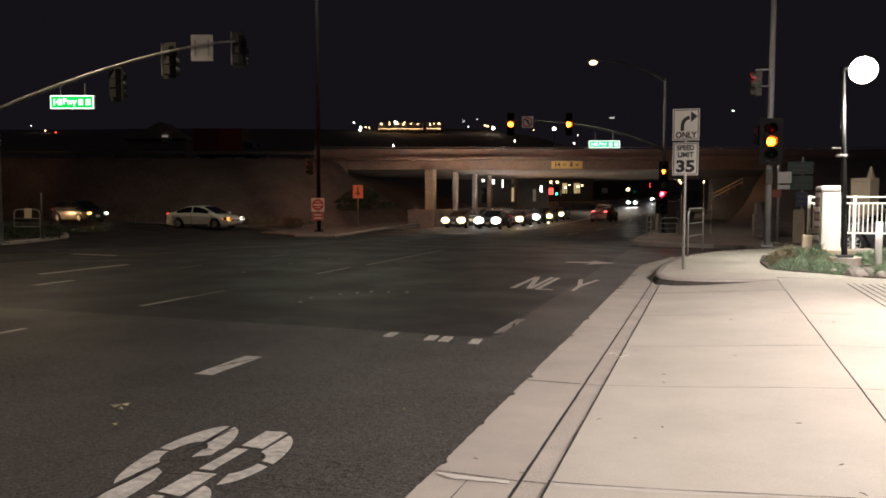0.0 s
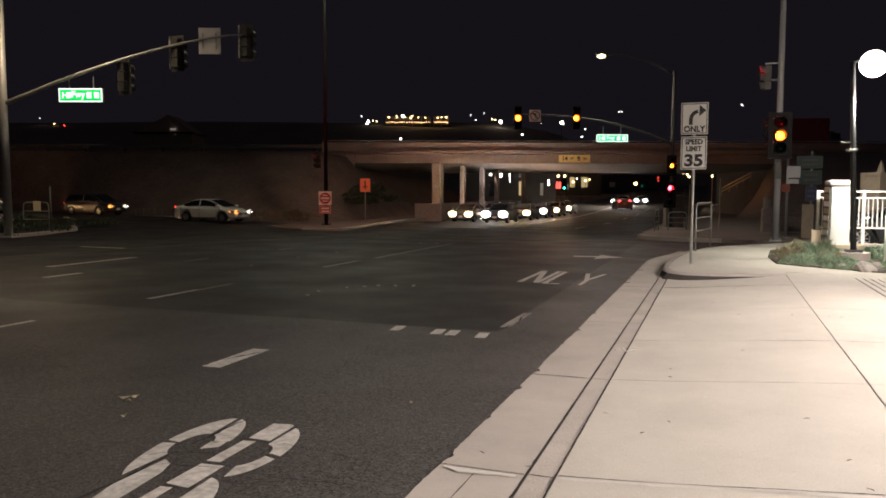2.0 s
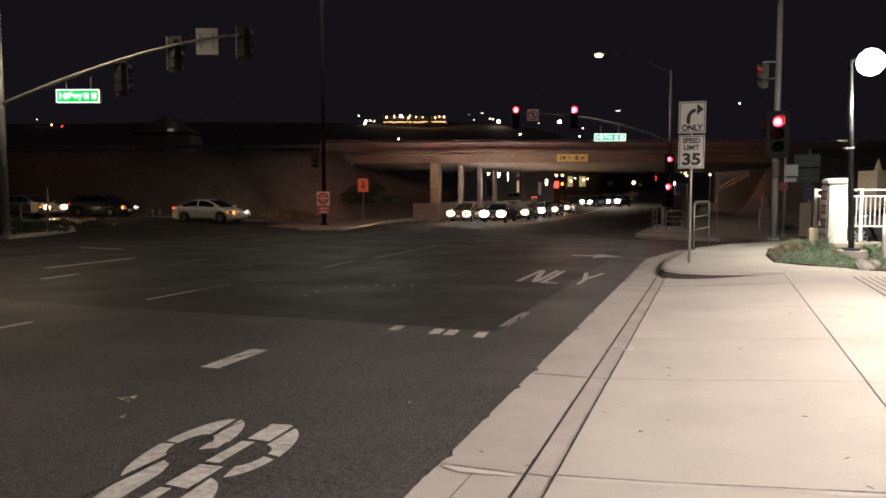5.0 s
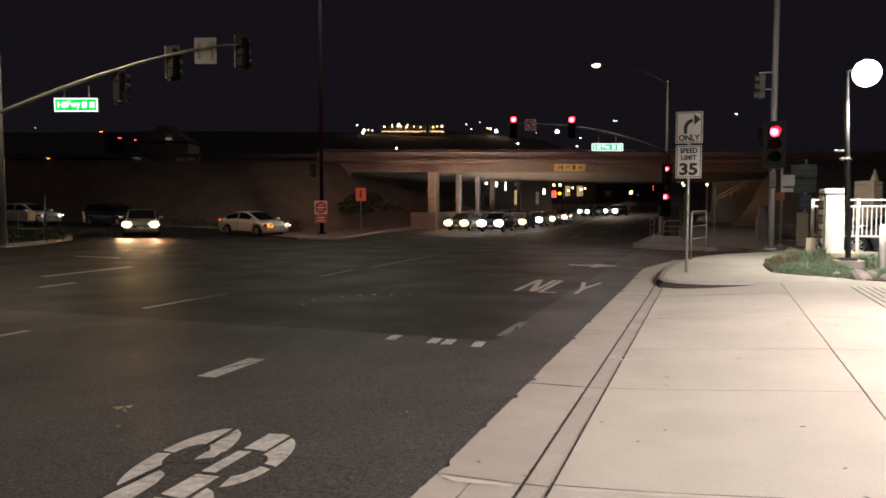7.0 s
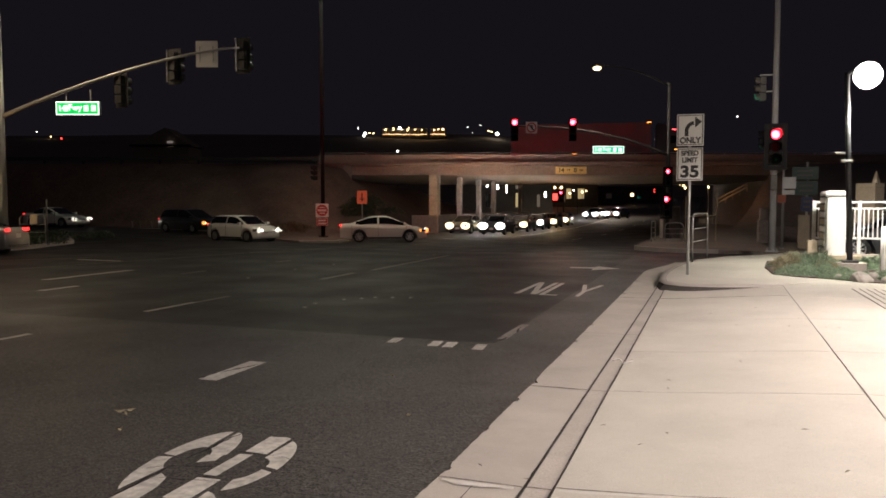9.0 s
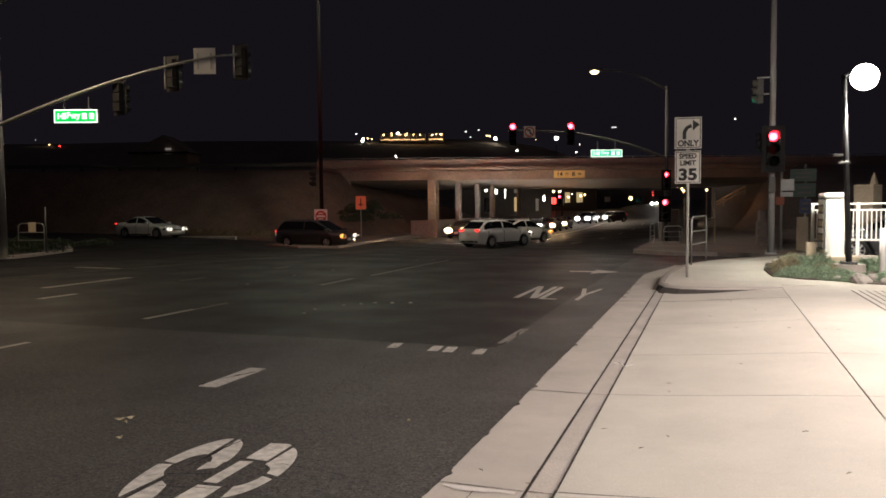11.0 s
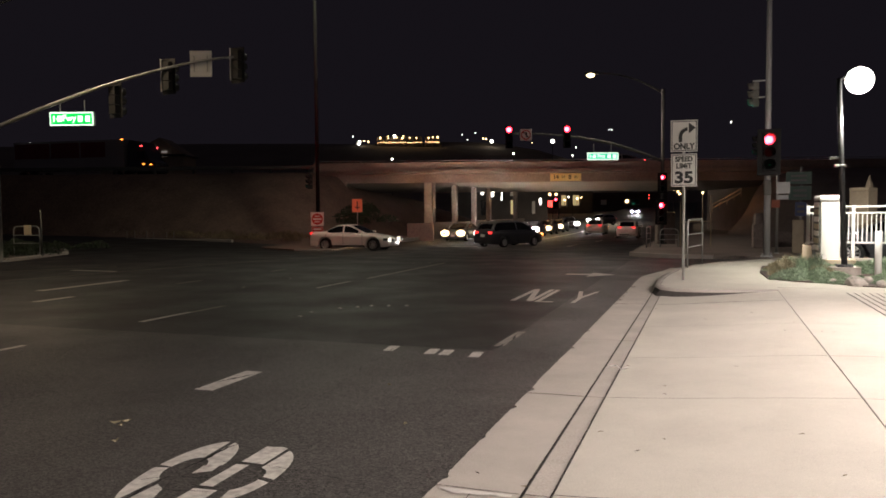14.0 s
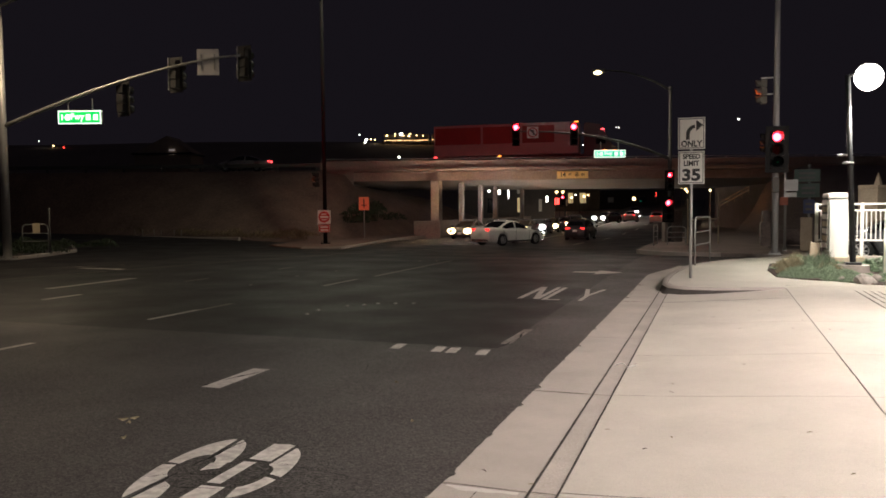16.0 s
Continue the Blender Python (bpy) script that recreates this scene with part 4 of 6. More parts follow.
# mast at the far right corner
Q = fw(11.75, 40.5, 0.0)
mast((Q.x, Q.y, 0.0), SA + 180, 8.4, 4.39, 5.94, "far steel signal mast with a curved arm", top=8.0, bow=2.5, metal=DARK_STEEL, r=0.11)
for x in (5.05, 8.1):
    q = fw(11.65 - x, 40.15, 5.72)
    signal_head(q, SA - 2, TO_RED, "black signal head on the far mast arm turning red", backplate=False, name="mast_signal", scale=1.1)
q = fw(11.70 - 7.25, 40.25, 5.85)
root = thing("no_turn_sign", q, SA, "white square no-left-turn sign on the mast arm", "traffic sign")
bm = bmesh.new()
box(bm, (0, 0.02, 0), (0.6, 0.012, 0.6), 0, 0.004)
part("sheet", bm, SIGN_WHITE, root)
bm = bmesh.new()
bmesh.ops.create_cone(bm, cap_ends=True, segments=28, radius1=0.26, radius2=0.26, depth=0.008, matrix=pose(0, 0.010, 0, 90))
part("ring", bm, SIGN_RED, root)
bm = bmesh.new()
bmesh.ops.create_cone(bm, cap_ends=True, segments=28, radius1=0.20, radius2=0.20, depth=0.008, matrix=pose(0, 0.006, 0, 90))
part("disc", bm, SIGN_WHITE, root)
bm = bmesh.new()
box(bm, (0.03, 0, 0), (0.06, 0.006, 0.26))
box(bm, (-0.05, -0.001, 0.10), (0.16, 0.006, 0.06))
box(bm, (0, -0.004, 0), (0.42, 0.004, 0.05), 0, 0, 0, 45)
part("arrow", bm, SIGN_BLACK, root)
name_sign(fw(11.62 - 3.1, 40.3, 4.69), SA, 1.66, 0.40, TEAL_GLOW, "lit green street name sign on the far mast arm")
street_luminaire((Q.x, Q.y, 0.1), SA + 172, 3.42, 9.06, "lit street luminaire over the far corner", 1.15, DARK_STEEL)
part("luminaire_shaft_far", rod(bmesh.new(), (Q.x, Q.y, 8.0), (Q.x, Q.y, 8.2), 0.12, 0.1), DARK_STEEL)
tagged(bpy.data.objects["luminaire_shaft_far"], "upper steel shaft of the far mast", "pole")
signal_head(fw(11.62, 40.1, 3.25), SA, TO_RED, "upper black signal head low on the far mast", name="low_signal", scale=0.8)
signal_head(fw(11.50, 39.9, 1.72), SA, ALWAYS_RED, "lower red signal head on the far mast", name="low_signal")
bm = bmesh.new()
box(bm, (0, 0, 0.85), (0.95, 0.6, 1.7), 0, 0.04)
ob = part("control_cabinet", bm, OLD_CONCRETE)
ob.matrix_world = pose(*fw(12.0, 40.9, 0.0), 0, 0, SA)
tagged(ob, "grey signal control cabinet on the far corner", "cabinet")

# pole on the ramp island with the entry signs
R0 = fw(-7.28, 44.5, -0.09)
pole("signal_pole", R0, 16.7, 0.12, 0.09, "dark signal pole on the ramp island", "signal pole", POLE_DARK)
# Assumed fixture for the added fill, above the visible part of the pole.
street_luminaire((R0.x, R0.y, R0.z), SA - 60, 3.3, 17.0, "assumed luminaire out of view over the ramp", 0.4, POLE_DARK)
q = fw(-7.75, 44.4, 3.65)
signal_head(q, SA - 62, CROSS, "signal head seen from its side on the ramp pole", name="side_signal", backplate=False, scale=0.8)


def plate_sign(name, place, turn, w, h, material, label, post=0.0, r=0.03, border=None):
    root = thing(name, place, turn, label, "traffic sign", "traffic signs")
    bm = bmesh.new()
    box(bm, (0, 0, 0), (w, 0.008, h), 0, 0.0035)
    part("sheet", bm, material, root)
    if border:
        bm = bmesh.new()
        t = 0.016
        for c, size in (((0, -0.006, h / 2 - 0.03), (w - 0.05, 0.004, t)), ((0, -0.006, -h / 2 + 0.03), (w - 0.05, 0.004, t)), ((w / 2 - 0.03, -0.006, 0), (t, 0.004, h - 0.06)), ((-w / 2 + 0.03, -0.006, 0), (t, 0.004, h - 0.06))):
            box(bm, c, size)
        part("border", bm, border, root)
    if post:
        part("post", rod(bmesh.new(), (0, 0.04, h / 2), (0, 0.04, -post), r, r, 12), STEEL, root, smooth=True)
    return root


s = plate_sign("do_not_enter_sign", fw(-7.3, 44.3, 1.47), SA, 0.76, 0.80, SIGN_WHITE, "white square no-entry sign with red disc")
bm = bmesh.new()
bmesh.ops.create_cone(bm, cap_ends=True, segments=32, radius1=0.33, radius2=0.33, depth=0.006, matrix=pose(0, -0.008, 0, 90))
part("disc", bm, SIGN_RED, s)
bm = bmesh.new()
box(bm, (0, -0.013, 0), (0.5, 0.004, 0.11))
part("bar", bm, SIGN_WHITE, s)
for z in (0.17, -0.16):
    bm = bmesh.new()
    box(bm, (0, -0.013, z), (0.3, 0.004, 0.06))
    part("letter_bar", bm, SIGN_WHITE, s)
s = plate_sign("wrong_way_sign", fw(-7.3, 44.3, 0.80), SA, 0.68, 0.46, SIGN_RED, "red rectangular wrong-way sign", border=SIGN_WHITE)
for z in (0.08, -0.09):
    bm = bmesh.new()
    box(bm, (0, -0.006, z), (0.45, 0.004, 0.09))
    part("letter_bar", bm, SIGN_WHITE, s)
# The sheet's colour carries the signal light that falls on it.
s = plate_sign("ramp_sign", fw(-5.15, 46, 2.25), SA, 0.62, 0.80, SIGN_TINTED, "ramp sign tinted by the signals' light on a thin post", post=2.1)
bm = bmesh.new()
box(bm, (0, -0.007, 0.02), (0.07, 0.004, 0.5))
box(bm, (0, -0.007, -0.1), (0.3, 0.004, 0.05))
part("symbol", bm, SIGN_BLACK, s)

# right-turn and speed signs by the kerb
s = plate_sign("right_turn_only_sign", (-0.49, 18.22, 3.49), 3, 0.585, 0.715, SIGN_WHITE, "white right-turn-only sign on a steel post", post=3.30, r=0.033, border=SIGN_BLACK)
words("ONLY", 0.185, SIGN_BLACK, s, (0, -0.008, -0.24), 90, sx=0.9, bold=0.04)
bm = bmesh.new()
rows = []
for i in range(9):
    a = radians(180 - 82 * i / 8)
    rows.append([(0.10 + r * math.cos(a), -0.007, -0.02 + r * math.sin(a)) for r in (0.14, 0.22)])
rows.insert(0, [(-0.04, -0.007, -0.14), (-0.12, -0.007, -0.14)])
vs = [[bm.verts.new(p) for p in r] for r in rows]
for u, v in zip(vs, vs[1:]):
    bm.faces.new((u[0], u[1], v[1], v[0]))
poly(bm, [(0.10, -0.007, 0.05), (0.10, -0.007, 0.30), (0.25, -0.007, 0.18)])
part("arrow", bm, SIGN_BLACK, s)
s = plate_sign("speed_limit_sign", (-0.49, 18.20, 2.715), 3, 0.565, 0.745, SIGN_WHITE, "white speed limit sign below the turn sign", border=SIGN_BLACK)
words("SPEED", 0.155, SIGN_BLACK, s, (0, -0.008, 0.245), 90, sx=0.9, bold=0.04)
words("LIMIT", 0.155, SIGN_BLACK, s, (0, -0.008, 0.09), 90, sx=0.92, bold=0.04)
words("35", 0.36, SIGN_BLACK, s, (0, -0.008, -0.18), 90, sx=1.15, bold=0.04)


def hoop_rail(place, turn, w, h, label, rungs=2):
    root = thing("hoop_rail", place, turn, label, "barrier rail", "steel hoop rails")
    pts = [(-w / 2, 0, 0), (-w / 2, 0, h - 0.16), (-w / 2 + 0.05, 0, h - 0.05), (-w / 2 + 0.16, 0, h), (w / 2 - 0.16, 0, h), (w / 2 - 0.05, 0, h - 0.05), (w / 2, 0, h - 0.16), (w / 2, 0, 0)]
    part("hoop", bent(bmesh.new(), pts, 0.028, 0.028, 8), STEEL, root, smooth=True)
    for i in range(rungs):
        z = h * (0.42 + 0.27 * i)
        part("rung", rod(bmesh.new(), (-w / 2, 0, z), (w / 2, 0, z), 0.02, seg=8), STEEL, root)
    return root


hoop_rail((-0.30, 23.6, 0.17), 80, 2.2, 1.36, "galvanised steel hoop rail on the raised sidewalk")
hoop_rail((-2.66, 38.3, 0.0), 86, 1.3, 1.0, "galvanised steel hoop rail on the far corner")
hoop_rail((-1.7, 38.6, 0.0), 20, 0.9, 0.9, "galvanised steel hoop rail beside the cabinet")
hoop_rail((-27.4, 24.74, 0.11), SA, 1.1, 1.25, "steel hoop rail with a small notice")
root = plate_sign("crossing_notice", (-27.27, 24.68, 1.20), SA, 0.32, 0.42, NOTICE, "small pale crossing notice on the hoop rail")
pole("push_button_post", (-26.85, 24.98, 0.1), 1.95, 0.04, 0.04, "thin steel push-button post", "post", DARK_STEEL)


def lot_lamp(place, top, label, lean=(0.0, 0.0)):
    root = thing("lot_lamp", place, 0, label, "lamp post", "lot lamps")
    bm = bmesh.new()
    rod(bm, (0, 0, 0), (0, 0, 0.22), 0.36, 0.36, 24)
    part("plinth", bm, CURB_CONCRETE, root, "round concrete plinth")
    bm = bmesh.new()
    box(bm, (0, 0, 0.25), (0.34, 0.34, 0.06), 0, 0.01)
    part("base_plate", bm, BLACK_METAL, root)
    part("shaft", rod(bmesh.new(), (0, 0, 0.24), (lean[0], lean[1], top), 0.068, 0.055, 12), BLACK_METAL, root, smooth=True)
    bm = bmesh.new()
    rod(bm, (lean[0] * 0.62, lean[1], top * 0.60), (lean[0] * 0.62 - 0.25, lean[1], top * 0.60), 0.03)
    part("side_arm", bm, STEEL, root)
    bm = bmesh.new()
    box(bm, (lean[0] * 0.62 - 0.02, 0, top * 0.56), (0.22, 0.22, 0.05), 0, 0.01)
    part("collar", bm, STEEL, root)
    bm = bmesh.new()
    rod(bm, (lean[0], lean[1], top - 0.04), (lean[0] + 0.3, lean[1], top + 0.1), 0.035, 0.035, 8)
    part("neck", bm, BLACK_METAL, root)
    # Glowing ball as wide as the lamp's glare, not its fixture.
    bm = bmesh.new()
    bmesh.ops.create_uvsphere(bm, u_segments=24, v_segments=16, radius=0.31, matrix=Matrix.Translation((lean[0] + 0.44, lean[1], top - 0.08)))
    part("globe", bm, LAMP_GLOW, root, "white ball that stands for lamp glare", smooth=True)
    return root


lot_lamp((3.14, 20.3, 0.19), 4.72, "dark post with a bright white lamp beside the planting", (-0.18, 0.0))
lot_lamp((4.96, 9.4, 0.19), 4.65, "dark post with a bright white lamp, out of view")
# Unseen post for the lamp added behind the viewpoint.
lot_lamp((4.8, -3.5, 0.19), 5.3, "dark post with a bright white lamp, out of view")


# ---- planting, monument sign and fence by the lot ----
def foliage(name, spots, n, material, label, leaf=0.05, spiky=False, seed=1):
    """Low growth: many small leaves on uneven mounds (x, y, z, radius, height)."""
    rnd = random.Random(seed)
    verts, faces = [], []
    for x, y, z, r, h in spots:
        for _ in range(n):
            a, u = rnd.random() * 6.2832, rnd.random() ** 0.5
            lump = 0.75 + 0.35 * noise.noise((x + math.cos(a) * r * u * 3, y + math.sin(a) * r * u * 3, 2.0))
            top = h * (1 - u ** 2.2) * lump * (0.45 + 0.55 * rnd.random())
            p = Vector((x + math.cos(a) * r * u, y + math.sin(a) * r * u, z + max(0.01, top)))
            way = Vector((rnd.uniform(-1, 1), rnd.uniform(-1, 1), rnd.uniform(0.1, 1.3 if not spiky else 2.4))).normalized()
            side = way.cross(Vector((rnd.uniform(-1, 1), rnd.uniform(-1, 1), rnd.uniform(-1, 1)))).normalized()
            size = leaf * rnd.uniform(0.6, 1.6)
            wide = size * (0.14 if spiky else 0.34)
            k = len(verts)
            verts += [p - side * wide, p + side * wide, p + way * size * (2.2 if spiky else 1.4)]
            faces.append((k, k + 1, k + 2))
    me = bpy.data.meshes.new(name)
    me.from_pydata(verts, [], faces)
    me.materials.append(material)
    return tagged(new(name, me), label, "plants", kind="stuff")


def planter():
    bm = bmesh.new()
    edge = [(1.30, 20.9), (1.36, 18.9), (1.9, 18.35), (2.6, 18.1), (3.0, 17.55), (3.8, 17.3), (9, 17.4), (9, 21.5), (4.6, 22.6), (2.4, 23.6), (1.5, 23.2)]
    poly(bm, [(x, y, 0.215) for x, y in edge], 0.1)
    tagged(part("planting_bed", bm, SOIL), "dark mulch bed beside the sidewalk", "planting bed", kind="structure")
    rnd = random.Random(4)
    green = []
    for _ in range(92):
        x, y = rnd.uniform(1.78, 6.2), rnd.uniform(17.6, 22.2)
        if y < 18.75 - 0.5 * (x - 1.3) or (x - 3.14) ** 2 + (y - 20.3) ** 2 < 0.3:
            continue
        green.append((x, y, 0.2, rnd.uniform(0.20, 0.50), rnd.uniform(0.12, 0.42)))
    foliage("juniper", green, 2600, LEAF, "low green juniper mounds", 0.022, seed=2)
    dry = [(1.85 + 0.22 * i, 19.9 + 0.5 * (i % 3), 0.2, 0.42, 0.42 - 0.04 * i) for i in range(4)] + [(1.9, 21.4, 0.2, 0.45, 0.42), (2.1, 22.3, 0.2, 0.45, 0.40)]
    foliage("dry_shrub", dry, 1500, DRY_LEAF, "dry tan twiggy shrub", 0.042, True, seed=3)
    foliage("juniper_tuft", [(2.45, 20.2, 0.2, 0.35, 0.6), (2.2, 20.0, 0.2, 0.3, 0.5)], 500, LEAF, "taller green grass tufts", 0.07, True, seed=5)
    for i, (x, y, r) in enumerate([(2.96, 17.72, 0.21), (2.6, 18.05, 0.09), (3.45, 17.6, 0.12), (4.5, 17.7, 0.2), (3.3, 18.3, 0.12)]):
        bm = bmesh.new()
        bmesh.ops.create_icosphere(bm, subdivisions=2, radius=r)
        for v in bm.verts:
            v.co *= 1 + 0.55 * noise.noise(v.co * 4 + Vector((i * 7, 0, 0)))
            v.co.z *= 0.78
            v.co = Vector([round(c * 14 / r * 0.2) * r / 2.8 * 0.35 + c * 0.65 for c in v.co])
        ob = part("garden_rock", bm, STONE)
        ob.matrix_world = pose(x, y, 0.25, 0, 0, i * 50)
        tagged(ob, "pale rough garden rock in the bed", "rock", "bed rocks")


planter()


def monument():
    """A white pillar sign with a leaning board of listings on its side."""
    root = thing("monument_sign", (2.98, 22.1, 0.25), 2, "white masonry monument sign lit by the lamp", "monument sign")
    bm = bmesh.new()
    box(bm, (0.1, 0, 0.13), (1.0, 1.2, 0.26), 0, 0.02)
    part("plinth", bm, CARD, root, "tan stone plinth")
    bm = bmesh.new()
    prof = [(-0.20, 0.26), (0.24, 0.26), (0.21, 1.78), (0.1, 1.84), (-0.1, 1.84), (-0.20, 1.76)]
    poly(bm, [(x, -0.5, z) for x, z in prof], 0.78, (0, 1, 0))
    part("pillar", bm, WHITE_METAL, root)
    bm = bmesh.new()
    box(bm, (-0.01, -0.11, 1.82), (0.50, 0.86, 0.16), 0, 0.06)
    part("cap", bm, WHITE_METAL, root)
    bm = bmesh.new()
    box(bm, (-0.23, -0.11, 1.1), (0.05, 0.74, 1.36), 0, 0.01)
    board = part("listing_board", bm, HOUSING_LIT, root, "dark listing board")
    for i in range(7):
        for j in (-0.29, 0.07):
            bm = bmesh.new()
            box(bm, (-0.26, j, 0.55 + 0.185 * i), (0.012, 0.33, 0.13), 0, 0.003)
            part("listing_panel", bm, CARD if i % 2 else WHITE_METAL, board)


monument()


def white_fence():
    root = thing("white_fence", label="white painted metal railing round the lot", category="fence", group="lot fences")
    y = 22.9
    z0 = 0.62
    for x in [2.64 + 1.10 * i for i in range(8)]:
        bm = bmesh.new()
        box(bm, (x, y, z0 + 0.55), (0.085, 0.085, 1.46), 0, 0.01)
        part("post", bm, WHITE_METAL, root)
    for z in (0.27, 1.07, 1.24):
        bm = bmesh.new()
        box(bm, (6.49, y, z0 + z), (7.7, 0.045, 0.05), 0, 0.006)
        part("rail", bm, WHITE_METAL, root)
    bm = bmesh.new()
    rod(bm, (0, 0, 0.27), (0, 0, 1.07), 0.017, seg=6)
    first = part("picket", bm, WHITE_METAL, root)
    first.location = (2.75, y, z0)
    for i in range(1, 69):
        o = first.copy()
        scene.collection.objects.link(o)
        o.parent = root
        o.location = (2.75 + 0.11 * (i + i // 9), y, z0)
    bm = bmesh.new()
    box(bm, (2.525, 22.2, 0.525), (0.24, 0.26, 0.67), 0, 0.02)
    tagged(part("stone_block", bm, CARD), "tan square stone block beside the sign", "block")
    bm = bmesh.new()
    box(bm, (6.55, 22.95, 0.33), (7.8, 0.25, 0.28), 0, 0.02)
    tagged(part("fence_kerb", bm, CURB_CONCRETE), "low concrete kerb under the railing", "kerb", kind="structure")


white_fence()


def stone_pillar():
    """A square stucco gate pillar with a pyramid cap, behind the railing."""
    root = thing("stone_pillar", (4.725, 27.25, 0.19), -35, "tan stucco gate pillar with a pyramid cap", "pillar")
    bm = bmesh.new()
    box(bm, (0, 0, 1.08), (0.60, 0.60, 2.16), 0, 0.02)
    part("shaft", bm, CARD, root)
    bm = bmesh.new()
    box(bm, (0, 0, 2.22), (0.604, 0.604, 0.12), 0, 0.02)
    part("coping", bm, CARD, root)
    bm = bmesh.new()
    bmesh.ops.create_cone(bm, cap_ends=True, segments=4, radius1=0.13, radius2=0.012, depth=0.38, matrix=Matrix.Translation((0.106, 0.15, 2.47)) @ pose(0, 0, 0, 0, 0, 45))
    part("cap", bm, CARD, root)


stone_pillar()
bm = bmesh.new()
rod(bm, (3.8, 20.0, 0.19), (3.8, 20.0, 1.28), 0.075, 0.075, 14)
tagged(part("bollard", bm, WHITE_METAL, smooth=True), "short white bollard by the planting", "bollard")


foliage("lot_shrub", [(3.9 + 0.45 * i, 21.6 + 0.2 * (i % 2), 0.2, 0.4, 0.45) for i in range(8)], 420, LEAF, "low green shrubs below the white railing", 0.05, seed=21)
rnd = random.Random(31)
for i in range(26):
    x, y = rnd.uniform(-1.5, 1.9), rnd.uniform(3.6, 15)
    bm = bmesh.new()
    poly(bm, [(-0.022, 0, 0), (0, -0.006, 0.004), (0.026, 0.002, 0.002), (0.004, 0.007, 0.005)], 0.002)
    ob = part("fallen_leaf", bm, DRY_LEAF if i % 3 else SOIL)
    ob.matrix_world = pose(x, y, (drive_z(x) if x > -0.9 else 0.02) + 0.004, 0, 0, rnd.uniform(0, 360))
    tagged(ob, "small dry leaf on the concrete", "leaf", "fallen leaves")


for i, (x, y, r) in enumerate(((-4.82, 5.18, 0.05), (-4.75, 5.24, 0.035), (-4.42, 4.75, 0.03), (-4.70, 5.12, 0.03), (-3.1, 7.2, 0.02), (-2.4, 5.9, 0.018))):
    bm = bmesh.new()
    poly(bm, [(r * math.cos(a) * (1 + 0.5 * math.sin(3 * a + i)), 0.6 * r * math.sin(a), 0.012 + 0.010 * math.sin(2 * a + i)) for a in [6.2832 * k / 9 for k in range(9)]], 0.002)
    ob = part("fallen_leaf", bm, DRY_LEAF)
    ob.matrix_world = pose(x, y, 0.006, 0, 0, 47 * i)
    tagged(ob, "dry tan leaf on the asphalt", "leaf", "fallen leaves")
bm = bmesh.new()
bent(bm, [(-0.11 + 0.02 * i, 0.07 * math.sin(i * 0.62), 0.008 + 0.010 * abs(math.sin(i * 0.4))) for i in range(12)], 0.007, 0.006, 6)
ob = part("cord", bm, WHITE_METAL, smooth=True)
ob.matrix_world = pose(-0.92, 8.65, 0.026, 0, 0, -8)
tagged(ob, "short piece of white cord on the kerb", "cord")


def tactile_pad():
    root = part("ramp_pad", grid(bmesh.new(), [2.45, 4.38], [10.0, 16.15], lambda x, y: (x, y, 0.197)), CONCRETE)
    tagged(root, "grooved pale concrete pad", "paving", kind="structure")
    for i in range(15):
        bm = bmesh.new()
        box(bm, (2.55 + 0.125 * i, 13.1, 0.199), (0.012 if i else 0.018, 6.05, 0.006))
        part("groove", bm, JOINT_DIRT, root)


tactile_pad()

root = thing("ramp_barrier", (-0.6, 40.0, 0.0), 6, "tan painted barrier frame on the far corner", "barrier")
for x, z in ((-0.62, 2.25), (0.82, 2.55)):
    part("post", rod(bmesh.new(), (x, 0, 0.0), (x, 0, z), 0.035, 0.035, 10), CARD, root)
part("rail", rod(bmesh.new(), (-0.62, 0, 1.2), (0.82, 0, 1.25), 0.035, 0.035, 10), CARD, root)

# route signs and wall beyond the ramp
for x, z, w, h, m, label in ((2.93, 2.62, 0.5, 0.46, STEEL, "grey back of a route sign"), (3.5, 3.0, 0.95, 0.5, SIGN_GREEN, "dark green freeway entrance sign"),
                             (3.55, 2.40, 0.83, 0.56, SIGN_GREEN, "green freeway direction sign"), (2.9, 2.24, 0.46, 0.18, STEEL, "small grey plate sign"),
                             (2.66, 1.98, 0.32, 0.32, SIGN_ORANGE, "small orange ramp sign"), (3.58, 1.76, 0.42, 0.58, SIGN_BLUE, "blue shield route sign")):
    s = plate_sign("route_sign", (x, 33.5, z + 0.05), -4, w, h, m, label)
    if m in (SIGN_GREEN, SIGN_BLUE):
        # Bars take the darkened steel so that the lettering looks unlit.
        for k in range(2):
            bm = bmesh.new()
            box(bm, (0, -0.007, h * (0.18 - 0.36 * k)), (w * 0.6, 0.004, h * 0.16))
            part("letter_bar", bm, DARK_STEEL, s)
pole("sign_post", (2.72, 33.6, 0.0), 3.7, 0.05, 0.05, "steel post of the route signs", "post")
pole("sign_post", (3.6, 33.6, 0.0), 3.5, 0.05, 0.05, "steel post of the freeway signs", "post")
bm = bmesh.new()
box(bm, (3.38, 32.4, 0.75), (0.42, 0.4, 1.3), -6, 0.03)
tagged(part("utility_box", bm, CARD), "pale green utility box beyond the ramp", "utility box")
for x, y, w, h in ((2.16, 36.5, 0.42, 1.05), (2.22, 36.95, 0.34, 1.55), (3.1, 37.5, 1.5, 0.7)):
    bm = bmesh.new()
    box(bm, (x, y, h / 2 + 0.1), (w, 0.4, h), 8, 0.03)
    tagged(part("concrete_pier", bm, OLD_CONCRETE), "weathered concrete end block of the slope wall", "wall block", kind="structure")


